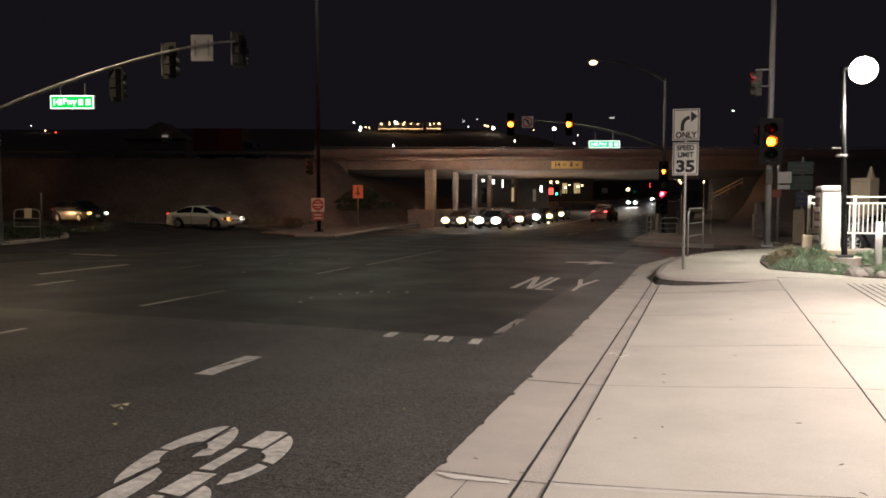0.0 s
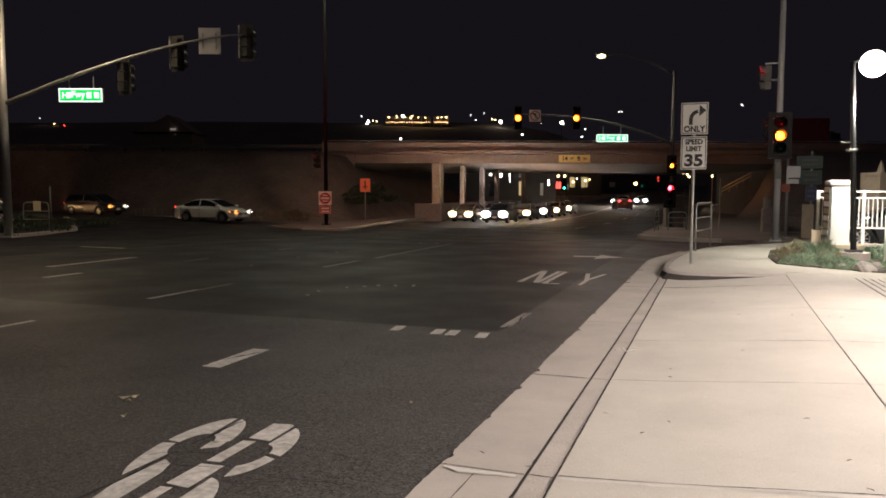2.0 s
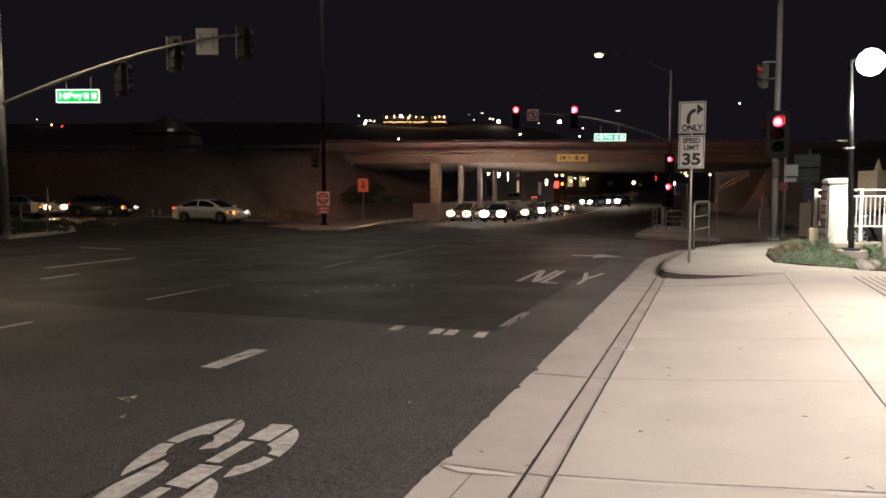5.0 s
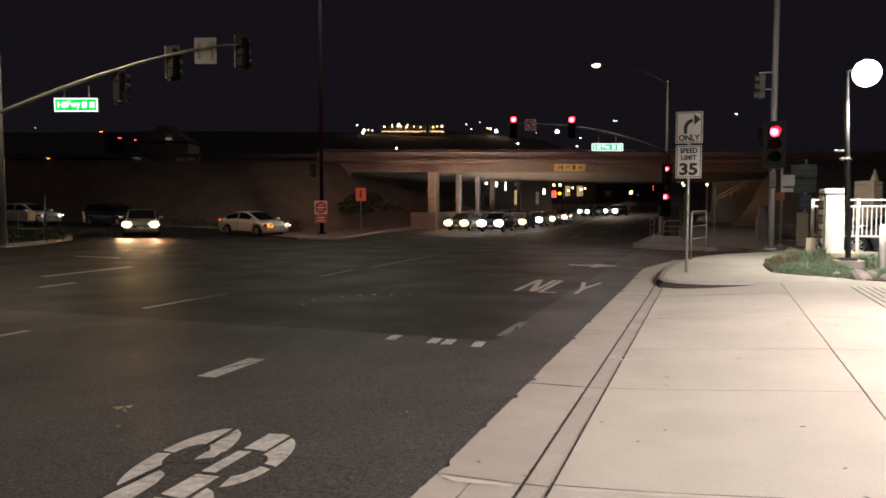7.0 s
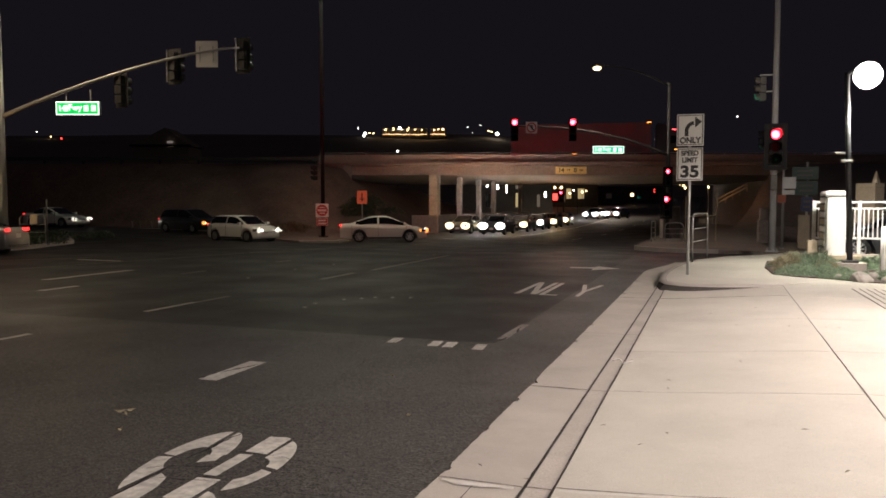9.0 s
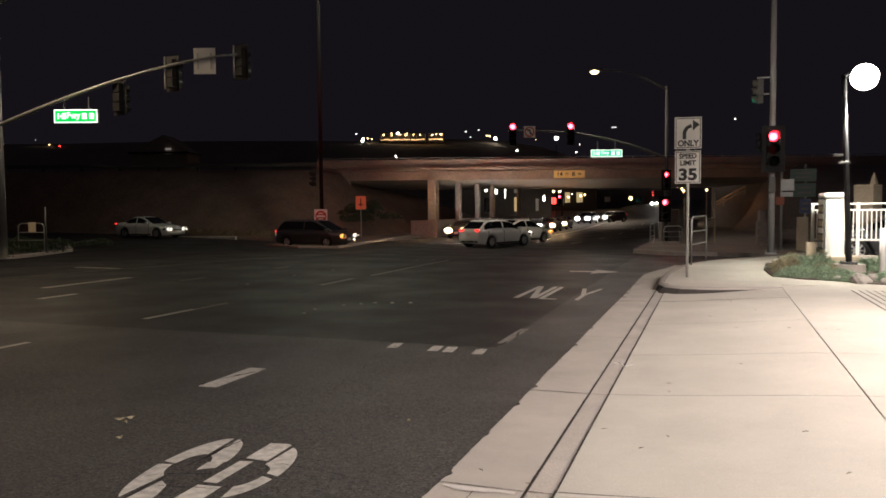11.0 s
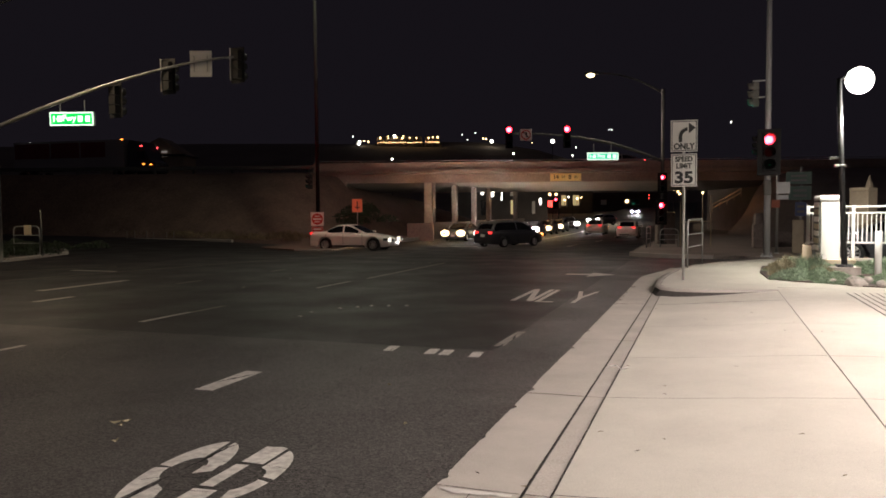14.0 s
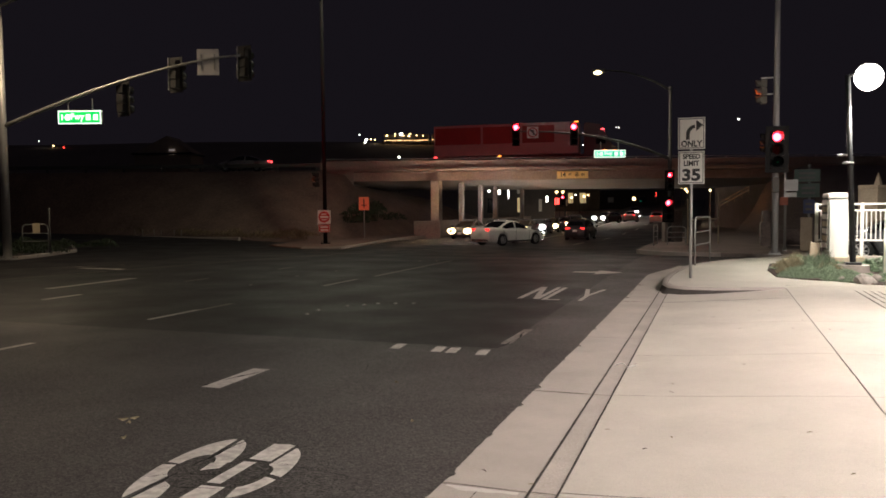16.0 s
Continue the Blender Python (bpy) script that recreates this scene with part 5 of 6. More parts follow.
def slope_rail():
    """Rail lit by a lamp up the slope beyond the overpass' end."""
    root = thing("slope_rail", label="sloping rail up the bank", category="railing")
    for k in (0.0, 0.28):
        part("rail", rod(bmesh.new(), fw(21.35, 60, 1.95 + k), fw(24.2, 61.5, 3.2 + k), 0.05, seg=8), CARD, root)
    for i in range(5):
        u = i / 4
        p = fw(21.35 + 2.85 * u, 60 + 1.5 * u, 1.6 + 1.25 * u)
        part("post", rod(bmesh.new(), p, p + Vector((0, 0, 0.65)), 0.035, seg=6), CARD, root)


slope_rail()
far_bank = pole("bank_lamp", fw(20.1, 58.6, 0.3), 2.75, 0.05, 0.04, "small sodium lamp post at the foot of the bank", "lamp post", CARD)
bm = bmesh.new()
bmesh.ops.create_icosphere(bm, subdivisions=2, radius=0.09)
cap = part("lamp_glass", bm, SOFT_GLOW, far_bank, "small glowing lamp glass")
cap.location = (0, 0, 2.84)

# ---- shrubs and dry grass of the islands and the bank ----
rnd = random.Random(9)
foliage("island_shrub", [(rnd.uniform(-36, -26.4), rnd.uniform(22.5, 31), 0.1, rnd.uniform(0.5, 1.1), rnd.uniform(0.3, 0.7)) for _ in range(34)], 260, DARK_LEAF, "low dark shrubs on the planted island", 0.09, seed=11)
spots = []
for _ in range(150):
    k = rnd.random()
    x = -60 + 36 * k
    y = 45.6 - 4.2 * ease(k, 0.55, 1) + rnd.uniform(0.0, 2.6)
    spots.append((x, y, max(0.05, 0.015 * (-27 - x)) + 0.3 * rnd.random(), rnd.uniform(0.5, 1.2), rnd.uniform(0.2, 0.45)))
foliage("bank_grass", spots, 120, GRASS, "dry brown grass along the ramp edge", 0.10, True, seed=12)
foliage("bank_shrub", [(-22.6 + rnd.uniform(-3, 0.2), 52 + rnd.uniform(-4, 4), 0.9 + rnd.uniform(0, 1.2), rnd.uniform(0.6, 1.1), rnd.uniform(0.5, 1.0)) for _ in range(14)], 320, DARK_LEAF, "dark shrubs on the bank by the overpass", 0.1, seed=13)

for i, x in enumerate((-38.6, -37.9, -36.9, -36.3, -35.2, -34.6)):
    bm = bmesh.new()
    box(bm, (0, 0, 0.24), (0.07, 0.03, 0.48 + 0.05 * (i % 3)), 0, 0.008)
    ob = part("marker_post", bm, OLD_CONCRETE)
    ob.matrix_world = pose(x, 43.2, road_z(43.2, x), 0, 0, 6 * i - 12)
    tagged(ob, "short grey marker post along the ramp", "marker post", "ramp marker posts")

# ---- far town: lamps, lit fronts and the hill-top terrace ----
FAR_WHITE, FAR_WARM = glow("far_lamp_white", (1.0, 0.95, 0.85), 7), glow("far_lamp_warm", (1.0, 0.66, 0.30), 6)
FAR_RED, FAR_GREEN = glow("far_lamp_red", (1.0, 0.05, 0.04), 5), glow("far_lamp_green", (0.05, 1.0, 0.6), 4)
FAR_STRIP = glow("warm_lamp_strip", (1.0, 0.58, 0.25), 3.2)
FAR_SIGN = glow("lit_far_sign", (1.0, 0.85, 0.8), 0.16)
FAR_PANE = glow("lit_shop_window", (1.0, 0.78, 0.40), 0.35)


def far_lamp(s, d, z, r, m, label="small lit lamp in the distance", post=True):
    root = thing("distant_lamp", fw(s, d, z), 0, label, "distant lamp", "distant lamps")
    bm = bmesh.new()
    bmesh.ops.create_icosphere(bm, subdivisions=2, radius=r * 0.78)
    part("glass", bm, m, root)
    if post:
        p = fw(s, d)
        part("post", rod(bmesh.new(), (0, 0, 0), (0, 0, ground_z(p.x, p.y) - z - 0.3), 0.06, seg=6), BLACK_METAL, root)


def terrace(s0, s1, d, z, n, label):
    """A lit hill-top terrace: a thin roof on posts, a bright lamp line along its floor, and lamps under the eaves."""
    root = thing("terrace", fw((s0 + s1) / 2, d, z - 3), SA, label, "building", "hill-top terraces")
    w = s1 - s0
    p = fw((s0 + s1) / 2, d)
    drop = ground_z(p.x, p.y) - (z - 3)
    bm = bmesh.new()
    box(bm, (0, 3, drop / 2 + 1.0), (w + 2, 8, abs(drop) + 1))
    part("base", bm, SHOP_WALL, root)
    bm = bmesh.new()
    box(bm, (0, 2, 5.6), (w, 7, 0.22), 0, 0.05)
    part("roof", bm, SHOP_WALL, root)
    rnd = random.Random(round(w * 10))
    for i in range(n):
        x = -w / 2 + w * i / (n - 1)
        part("post", rod(bmesh.new(), (x, -1.2, 0), (x, -1.2, 5.5), 0.14, seg=6), CARD, root)
    for i in range(n * 3):
        x = -w / 2 + w * (i + 0.5) / (n * 3)
        bm = bmesh.new()
        box(bm, (x, -1.4, 2.45 + rnd.uniform(-0.18, 0.18)), (w / (n * 3) * rnd.uniform(0.5, 1.0), 0.2, rnd.uniform(0.26, 0.5)), 0, 0.05)
        part("lamp_strip", bm, FAR_STRIP, root)
    for i in range(n):
        x = -w / 2 + w * (i + 0.5 + rnd.uniform(-0.3, 0.3)) / n
        bm = bmesh.new()
        bmesh.ops.create_icosphere(bm, subdivisions=1, radius=rnd.uniform(0.3, 0.62), matrix=Matrix.Translation((x, -1.4, 5.0 - rnd.uniform(0, 0.5))))
        part("eaves_lamp", bm, FAR_WARM, root)
    bm = bmesh.new()
    box(bm, (0, 1.2, 3.0), (w * 0.98, 0.2, 5.0))
    part("back_wall", bm, SHOP_WALL, root)


K = 400 / 1340.0
terrace(-33.6, -10.4, 400, 39.0, 6, "lit hill-top terrace with strings of lamps")
terrace(-8.6, -1.2, 400, 39.1, 3, "lit hill-top terrace beside another")
for x, y, r, m in ((701, 219, 1.1, FAR_WHITE), (638, 232, 0.8, FAR_WHITE), (640, 228, 0.9, FAR_WHITE), (648, 227, 0.5, FAR_WARM), (655, 228, 0.5, FAR_WARM), (628, 219, 0.4, FAR_WHITE), (717, 219, 0.6, FAR_WARM),
                   (690, 219, 0.6, FAR_WARM), (872, 229, 1.2, FAR_WHITE), (862, 225, 0.6, FAR_WARM), (857, 224, 0.5, FAR_WARM), (843, 214, 0.3, FAR_WHITE), (829, 226, 0.3, FAR_WHITE), (820, 217, 0.3, FAR_WHITE),
                   (1078, 211, 0.3, FAR_WHITE), (1083, 211, 0.3, FAR_WHITE), (1020, 241, 0.4, FAR_WHITE), (943, 232, 0.3, FAR_WARM), (1292, 199, 0.5, FAR_WHITE), (533, 257, 0.3, FAR_WHITE), (302, 253, 0.5, FAR_WHITE), (87, 233, 0.5, FAR_WARM), (105, 236, 0.5, FAR_RED), (62, 224, 0.3, FAR_WHITE), (11, 265, 0.5, FAR_WARM)):
    far_lamp((x - 784) * K, 400, 1.8 + (353 - y) * K, r, m, post=False)
K = 130 / 1340.0
for x, y, r, m in ((697, 259, 0.22, FAR_WHITE), (979, 230, 0.42, FAR_WHITE), (910, 251, 0.22, FAR_WHITE), (1014, 255, 0.16, FAR_WHITE)):
    far_lamp((x - 784) * K, 130, 1.8 + (353 - y) * K, r, m)
K = 190 / 1340.0
for x, y, r, m in ((974, 323, 0.43, FAR_WARM), (985, 323, 0.43, FAR_WARM), (1000, 333, 0.37, FAR_WARM), (1007, 328, 0.22, FAR_WHITE), (1022, 331, 0.40, FAR_WARM), (1029, 329, 0.28, FAR_WARM), (1110, 336, 0.56, FAR_WARM),
                   (1113, 314, 0.19, FAR_WHITE), (1149, 326, 0.17, FAR_RED), (1149, 331, 0.17, FAR_RED), (1193, 317, 0.34, FAR_WARM), (1200, 320, 0.34, FAR_WARM), (1203, 324, 0.37, FAR_WARM), (1210, 337, 0.31, FAR_GREEN), (1206, 355, 0.25, FAR_RED), (1276, 315, 0.28, FAR_WHITE)):
    far_lamp((x - 784) * K, 190, 1.8 + (353 - y) * K, r, m)
K = 120 / 1340.0
for x, y0, y1, w, m in ((855, 311, 322, 0.30, FAR_WHITE), (873, 311, 326, 0.30, FAR_WHITE), (889, 312, 333, 0.12, FAR_WHITE), (957, 330, 340, 0.3, FAR_WHITE)):
    bm = bmesh.new()
    box(bm, (0, 0, 0), (w, 0.2, (y1 - y0) * K), 0, 0.03)
    ob = part("wall_lamp", bm, m)
    ob.matrix_world = pose(*fw((x - 784) * K, 120, 1.8 + (353 - (y0 + y1) / 2) * K), 0, 0, SA)
    tagged(ob, "tall narrow wall lamp on a far shop", "wall lamp", "shop wall lamps")


def shop(s, d, w, h, label, panes, stucco=None):
    p = fw(s, d)
    z = ground_z(p.x, p.y)
    root = thing("far_shop", (p.x, p.y, z), SA, label, "building", "far shops")
    bm = bmesh.new()
    box(bm, (0, 3, h / 2), (w, 6, h), 0, 0.1)
    part("wall", bm, stucco or SHOP_WALL, root)
    bm = bmesh.new()
    box(bm, (0, 2.9, h + 0.15), (w + 0.6, 6.6, 0.3), 0, 0.05)
    part("roof", bm, BLACK_METAL, root)
    for x, zc, pw, ph, m in panes:
        bm = bmesh.new()
        box(bm, (x, -0.05, zc), (pw, 0.12, ph))
        part("window", bm, m, root)
    return root


shop((885 - 784) * 125 / 1340, 125, 16, 6.5, "dark far shop front with lit windows", [(2.35, 3.1, 1.0, 2.3, FAR_PANE), (2.35, 5.4, 1.1, 0.9, SIGN_WHITE), (-2.6, 3.0, 1.0, 2.4, GLASS), (5.6, 3.0, 0.5, 2.0, SIGN_WHITE)])
shop((995 - 784) * 195 / 1340, 195, 16, 6.0, "far shop with lamps along its front", [(-3.5, 2.6, 2.2, 1.6, FAR_RED), (0.5, 3.4, 1.2, 2.6, FAR_PANE), (3.6, 3.4, 1.6, 2.6, FAR_PANE), (-0.9, 2.2, 1.0, 1.6, SIGN_WHITE)])
shop((1100 - 784) * 215 / 1340, 215, 26, 5.0, "low dark far building", [(-5, 2.6, 1.6, 1.4, SIGN_WHITE), (4, 2.6, 2.0, 1.5, GLASS)])
gabled = shop((300 - 784) * 125 / 1340, 120, 9, 11.6, "dark gabled building behind the freeway", [(1.5, 12.3, 0.9, 0.3, FAR_SIGN), (1.5, 11.75, 0.9, 0.3, FAR_SIGN)], CARD)
shop((255 - 784) * 118 / 1340, 116, 11, 9.4, "low pale-roofed building behind the freeway", [(-2.0, 8.2, 1.2, 0.8, GLASS), (2.0, 8.2, 1.2, 0.8, GLASS)], CARD)
bm = bmesh.new()
poly(bm, [(-4.6, 0.3, 11.9), (4.6, 0.3, 11.9), (0.6, 0.3, 14.6)], 5.4, (0, 1, 0))
part("gable", bm, CARD, gabled)
signal_head(fw((984.5 - 784) * 105 / 1340, 105, 1.8 + (353 - 338) * 105 / 1340), SA, FAR_ONE, "far signal head at the next crossing", name="far_signal", scale=1.25)
pole("far_signal_pole", fw((985 - 784) * 105 / 1340 + 0.4, 105.5, -0.3), 5.6, 0.12, 0.09, "thin steel pole of the far signal", "signal pole", BLACK_METAL)


# ---- vehicles ----
def table(rows, x):
    for (a, u), (b, v) in zip(rows, rows[1:]):
        if x <= b:
            return u + (v - u) * ease(x, a, b)
    return rows[-1][1]


SEDAN = dict(L=4.64, W=1.78, belt=0.93, roof=1.44, wheel=0.325, axles=(-1.30, 1.40), ws=(1.45, 0.30), rg=(-0.72, -2.10),
             top=[(-2.32, 0.78), (-2.22, 0.98), (-1.6, 1.00), (0.4, 0.94), (1.05, 0.93), (1.75, 0.84), (2.18, 0.70), (2.32, 0.55)])
HATCH = dict(L=4.27, W=1.80, belt=0.94, roof=1.46, wheel=0.325, axles=(-1.28, 1.36), ws=(1.20, 0.26), rg=(-1.45, -1.98),
             top=[(-2.13, 0.80), (-2.05, 0.98), (0.4, 0.96), (0.95, 0.95), (1.65, 0.86), (2.0, 0.72), (2.13, 0.55)])
COUPE = dict(L=4.68, W=1.81, belt=0.92, roof=1.42, wheel=0.34, axles=(-1.36, 1.44), ws=(1.05, 0.02), rg=(-0.70, -1.72),
             top=[(-2.34, 0.80), (-2.22, 1.0), (-1.6, 1.01), (0.3, 0.93), (0.9, 0.92), (1.75, 0.80), (2.2, 0.66), (2.34, 0.52)])
LONG = dict(SEDAN, L=4.85, W=1.86, axles=(-1.36, 1.46), top=[(x * 4.85 / 4.64, z) for x, z in SEDAN["top"]])
VAN = dict(L=4.52, W=1.73, belt=0.908, roof=1.53, wheel=0.3, axles=(-1.33, 1.35), ws=(1.66, 0.45), rg=(-1.82, -2.15),
           top=[(-2.26, 0.77), (-2.19, 0.926), (0.71, 0.917), (1.33, 0.89), (1.91, 0.8), (2.14, 0.69), (2.26, 0.53)])
PICKUP = dict(L=5.6, W=1.95, belt=1.12, roof=1.80, wheel=0.39, axles=(-1.70, 1.75), ws=(1.15, 0.55), rg=(-0.75, -1.0),
              top=[(-2.8, 1.0), (-2.75, 1.12), (0.5, 1.12), (1.2, 1.10), (2.3, 1.03), (2.65, 0.9), (2.8, 0.7)])


def car(name, spec, paint, label, head=HEAD_COOL, tail=TAIL, category="car", signal=None, lit=True, lens=0.125, turning=False):
    """A car that points along local +x, standing on z = 0."""
    root = thing(name, (0, 0, 0), 0, label, category, "cars at the crossing")
    L, W, rw = spec["L"], spec["W"], spec["wheel"]
    ra = rw + 0.075
    bm = bmesh.new()
    rings = []
    for i in range(61):
        x = -L / 2 + L * i / 60
        e = abs(x) / (L / 2)
        w = W / 2 * (1 - 0.20 * max(0, (e - 0.62) / 0.38) ** 2.2)
        zt = table(spec["top"], x)
        zb = 0.19 + 0.06 * max(0, (e - 0.8) / 0.2)
        for xa in spec["axles"]:
            if abs(x - xa) < ra:
                zb = max(zb, rw - 0.02 + math.sqrt(ra * ra - (x - xa) ** 2))
        mid = max(zb + 0.02, 0.55 * zt + 0.05)
        prof = [(0, zt + 0.025), (0.55 * w, zt + 0.018), (0.86 * w, zt - 0.012), (0.965 * w, zt - 0.075), (w, max(zt - 0.22, zb + 0.05)), (0.992 * w, max(mid * 0.82, zb + 0.03)), (0.97 * w, max(0.30, zb + 0.015)), (0.93 * w, zb), (0, zb)]
        row = [bm.verts.new((x, y, z)) for y, z in prof]
        row += [bm.verts.new((x, -y, z)) for y, z in prof[-2:0:-1]]
        rings.append(row)
    n = len(rings[0])
    for u, v in zip(rings, rings[1:]):
        for k in range(n):
            bm.faces.new((u[k], u[(k + 1) % n], v[(k + 1) % n], v[k]))
    bm.faces.new(rings[0][::-1])
    bm.faces.new(rings[-1])
    body = part("body", bm, paint, root, smooth=True)
    # cabin shell with glass set on it
    (x0, x1), (x2, x3) = spec["ws"], spec["rg"]
    zb, zr, wb, wr = spec["belt"], spec["roof"], W / 2 * 0.93, W / 2 * 0.70
    zlow = zb - 0.06
    line = [(x3 - 0.05, zlow), (x2, zr - 0.015), ((x1 + x2) / 2, zr), (x1, zr - 0.02), (x0 + 0.05, zlow)]

    def roofline(x):
        total = 0.0
        for dx in (-0.2, -0.1, 0.0, 0.1, 0.2):
            u = min(max(x + dx, line[0][0]), line[-1][0])
            for (a, p), (b, q) in zip(line, line[1:]):
                if u <= b:
                    total += p + (q - p) * (u - a) / (b - a)
                    break
        return total / 5

    def shell(x, v, s):
        """The cabin's skin: v from 0 at the belt to 1 at the roof's middle."""
        h = roofline(x) - zlow
        k = (x - (x0 + x3) / 2) / ((x0 - x3) / 2)
        wide = wb * (1 - 0.13 * abs(k) ** 3)
        edge = wide - (wb - wr) * 0.88 * h / (zr - zlow)
        if v <= 0.65:
            u = v / 0.65
            return Vector((x, s * (wide + (edge - wide) * u + 0.025 * math.sin(u * 3.14) * h / (zr - zlow)), zlow + 0.88 * h * u))
        if v <= 0.80:
            u = (v - 0.65) / 0.15
            return Vector((x, s * (edge - 0.15 * u ** 1.5), zlow + h * (0.88 + 0.09 * math.sin(u * 1.57))))
        u = (v - 0.80) / 0.20
        return Vector((x, s * (edge - 0.15) * (1 - u), zlow + h * (0.97 + 0.03 * math.sin(u * 1.57))))

    bm = bmesh.new()
    vs = (0.0, 0.15, 0.3, 0.45, 0.58, 0.65, 0.70, 0.75, 0.80, 0.87, 0.94, 1.0)
    rows = []
    for i in range(37):
        x = line[0][0] + (line[-1][0] - line[0][0]) * i / 36
        rows.append([bm.verts.new(shell(x, v, 1)) for v in vs] + [bm.verts.new(shell(x, v, -1)) for v in vs[-2::-1]])
    for a, b in zip(rows, rows[1:]):
        for k in range(len(a) - 1):
            bm.faces.new((a[k], a[k + 1], b[k + 1], b[k]))
    part("roof", bm, paint, root, smooth=True)

    def pane(pname, xa, xb, va, vb, s):
        """Glass that lies a little proud of the shell; s = 0 spans both sides."""
        bm = bmesh.new()
        n = 8
        if s:
            across = [(va + (vb - va) * j / n, s) for j in range(n + 1)]
        else:
            across = [(va + (1 - va) * j / n, 1) for j in range(n + 1)] + [(va + (1 - va) * j / n, -1) for j in range(n - 1, -1, -1)]
        rows = []
        for i in range(13):
            x = xa + (xb - xa) * i / 12
            row = []
            for v, side in across:
                p = shell(x, v, side)
                du = shell(x + 0.02, v, side) - shell(x - 0.02, v, side)
                dv = shell(x, min(v + 0.02, 1), side) - shell(x, max(v - 0.02, 0), side)
                nrm = du.cross(dv)
                if nrm.length > 1e-9:
                    nrm.normalize()
                if nrm.dot(p - Vector(((x0 + x3) / 2, 0, zlow - 0.2))) < 0:
                    nrm = -nrm
                row.append(bm.verts.new(p + nrm * 0.010))
            rows.append(row)
        for a, b in zip(rows, rows[1:]):
            for k in range(len(a) - 1):
                bm.faces.new((a[k], a[k + 1], b[k + 1], b[k]))
        part(pname, bm, GLASS, root, smooth=True)

    pane("windshield", x1 + 0.10, x0 - 0.06, 0.76, 1.0, 0)
    pane("rear_window", x3 + 0.05, x2 - 0.05, 0.78, 1.0, 0)
    xm = (x0 + x3) / 2 + 0.05
    fore, aft = x1 + 0.72 * (x0 - x1), x2 + 0.55 * (x3 - x2)
    for s in (1, -1):
        pane("side_window", xm + 0.04, fore, 0.16, 0.62, s)
        pane("side_window", aft, xm - 0.05, 0.16, 0.62, s)
        bm = bmesh.new()
        box(bm, (x0 - 0.30, s * (W / 2 + 0.06), zb + 0.06), (0.16, 0.20, 0.13), 0, 0.035)
        part("mirror", bm, paint, root)
        bm = bmesh.new()
        box(bm, (0, s * W / 2 * 0.97, 0.25), (spec["axles"][1] - spec["axles"][0] - 2 * ra, 0.05, 0.09), 0, 0.015)
        part("sill", bm, TRIM, root)
        for xx in (xm - 0.18, x3 + 0.62):
            bm = bmesh.new()
            box(bm, (xx, s * (W / 2 + 0.002), zb - 0.14), (0.19, 0.03, 0.03), 0, 0.008)
            part("door_handle", bm, CHROME if paint in (PAINT_DARK, PAINT_GREY) else paint, root)
        for xx in (xm, x0 - 0.22, x3 + 0.42):
            bm = bmesh.new()
            box(bm, (xx, s * (W / 2 * 0.985), zb - 0.33), (0.012, 0.035, 0.56))
            part("door_seam", bm, TRIM, root)
        # lamps
        unit = HEAD_TURN if turning and s < 0 else head
        zt = table(spec["top"], L / 2 - 0.12)
        bm = bmesh.new()
        box(bm, (L / 2 - 0.22, s * W / 2 * 0.72, zt - 0.05), (0.34, 0.36, 0.13), -s * 20, 0.03)
        lampbox = part("headlight", bm, TRIM, root, "clear headlight unit")
        at = Vector((L / 2 - 0.02, s * W / 2 * 0.72, zt - 0.05))
        if lit:
            # a bulb face at the back of an added short black barrel, so that its beam goes forward and down, inside a
            # glowing lens ring that stands for glare
            r = min(0.10, lens * 0.62)
            tilt = pose(*at, 0, 93.5, 0)
            bm = bmesh.new()
            bmesh.ops.create_circle(bm, cap_ends=True, radius=r, segments=16, matrix=tilt @ Matrix.Translation((0, 0, 0.03)))
            part("bulb", bm, unit[0], lampbox, "bright bulb")
            bm = bmesh.new()
            ring = []
            for k in range(20):
                a = 6.2832 * k / 20
                c, q = math.cos(a), math.sin(a)
                ring.append([bm.verts.new(tilt @ Vector((rr * c, rr * q, z))) for rr, z in ((r + 0.004, 0.0), (r + 0.004, 0.22), (r + 0.010, 0.22), (r + 0.010, 0.0))])
            for k in range(20):
                u, v = ring[k], ring[(k + 1) % 20]
                for m in range(3):
                    bm.faces.new((u[m], u[m + 1], v[m + 1], v[m]))
            # oversize units get added baffles that level their beam
            for k in (-1.5, -0.5, 0.5, 1.5) if lens > 0.2 else ():
                h = 0.5 * r * k
                q = math.sqrt(r * r - h * h)
                bm.faces.new([bm.verts.new(tilt @ Vector((h, y, z))) for y, z in ((-q, 0.04), (q, 0.04), (q, 0.22), (-q, 0.22))])
            for k in (-1, 0, 1) if lens > 0.2 else ():
                h = 0.5 * r * k
                q = math.sqrt(r * r - h * h)
                bm.faces.new([bm.verts.new(tilt @ Vector((x, h, z))) for x, z in ((-q, 0.04), (q, 0.04), (q, 0.22), (-q, 0.22))])
            part("barrel", bm, TYRE, lampbox, "added black barrel that shapes the beam")
            bm = bmesh.new()
            ring = []
            for k in range(24):
                a = 6.2832 * k / 24
                c, q = math.cos(a), math.sin(a)
                ring.append([bm.verts.new(at + Vector((x, rr * 1.3 * c if rr > r + 0.02 else rr * c, rr * 0.9 * q if rr > r + 0.02 else rr * q))) for rr, x in ((r + 0.014, 0.12), (lens, 0.02), (lens * 0.9, -0.03))])
            for k in range(24):
                u, v = ring[k], ring[(k + 1) % 24]
                for m in range(2):
                    bm.faces.new((u[m], u[m + 1], v[m + 1], v[m]))
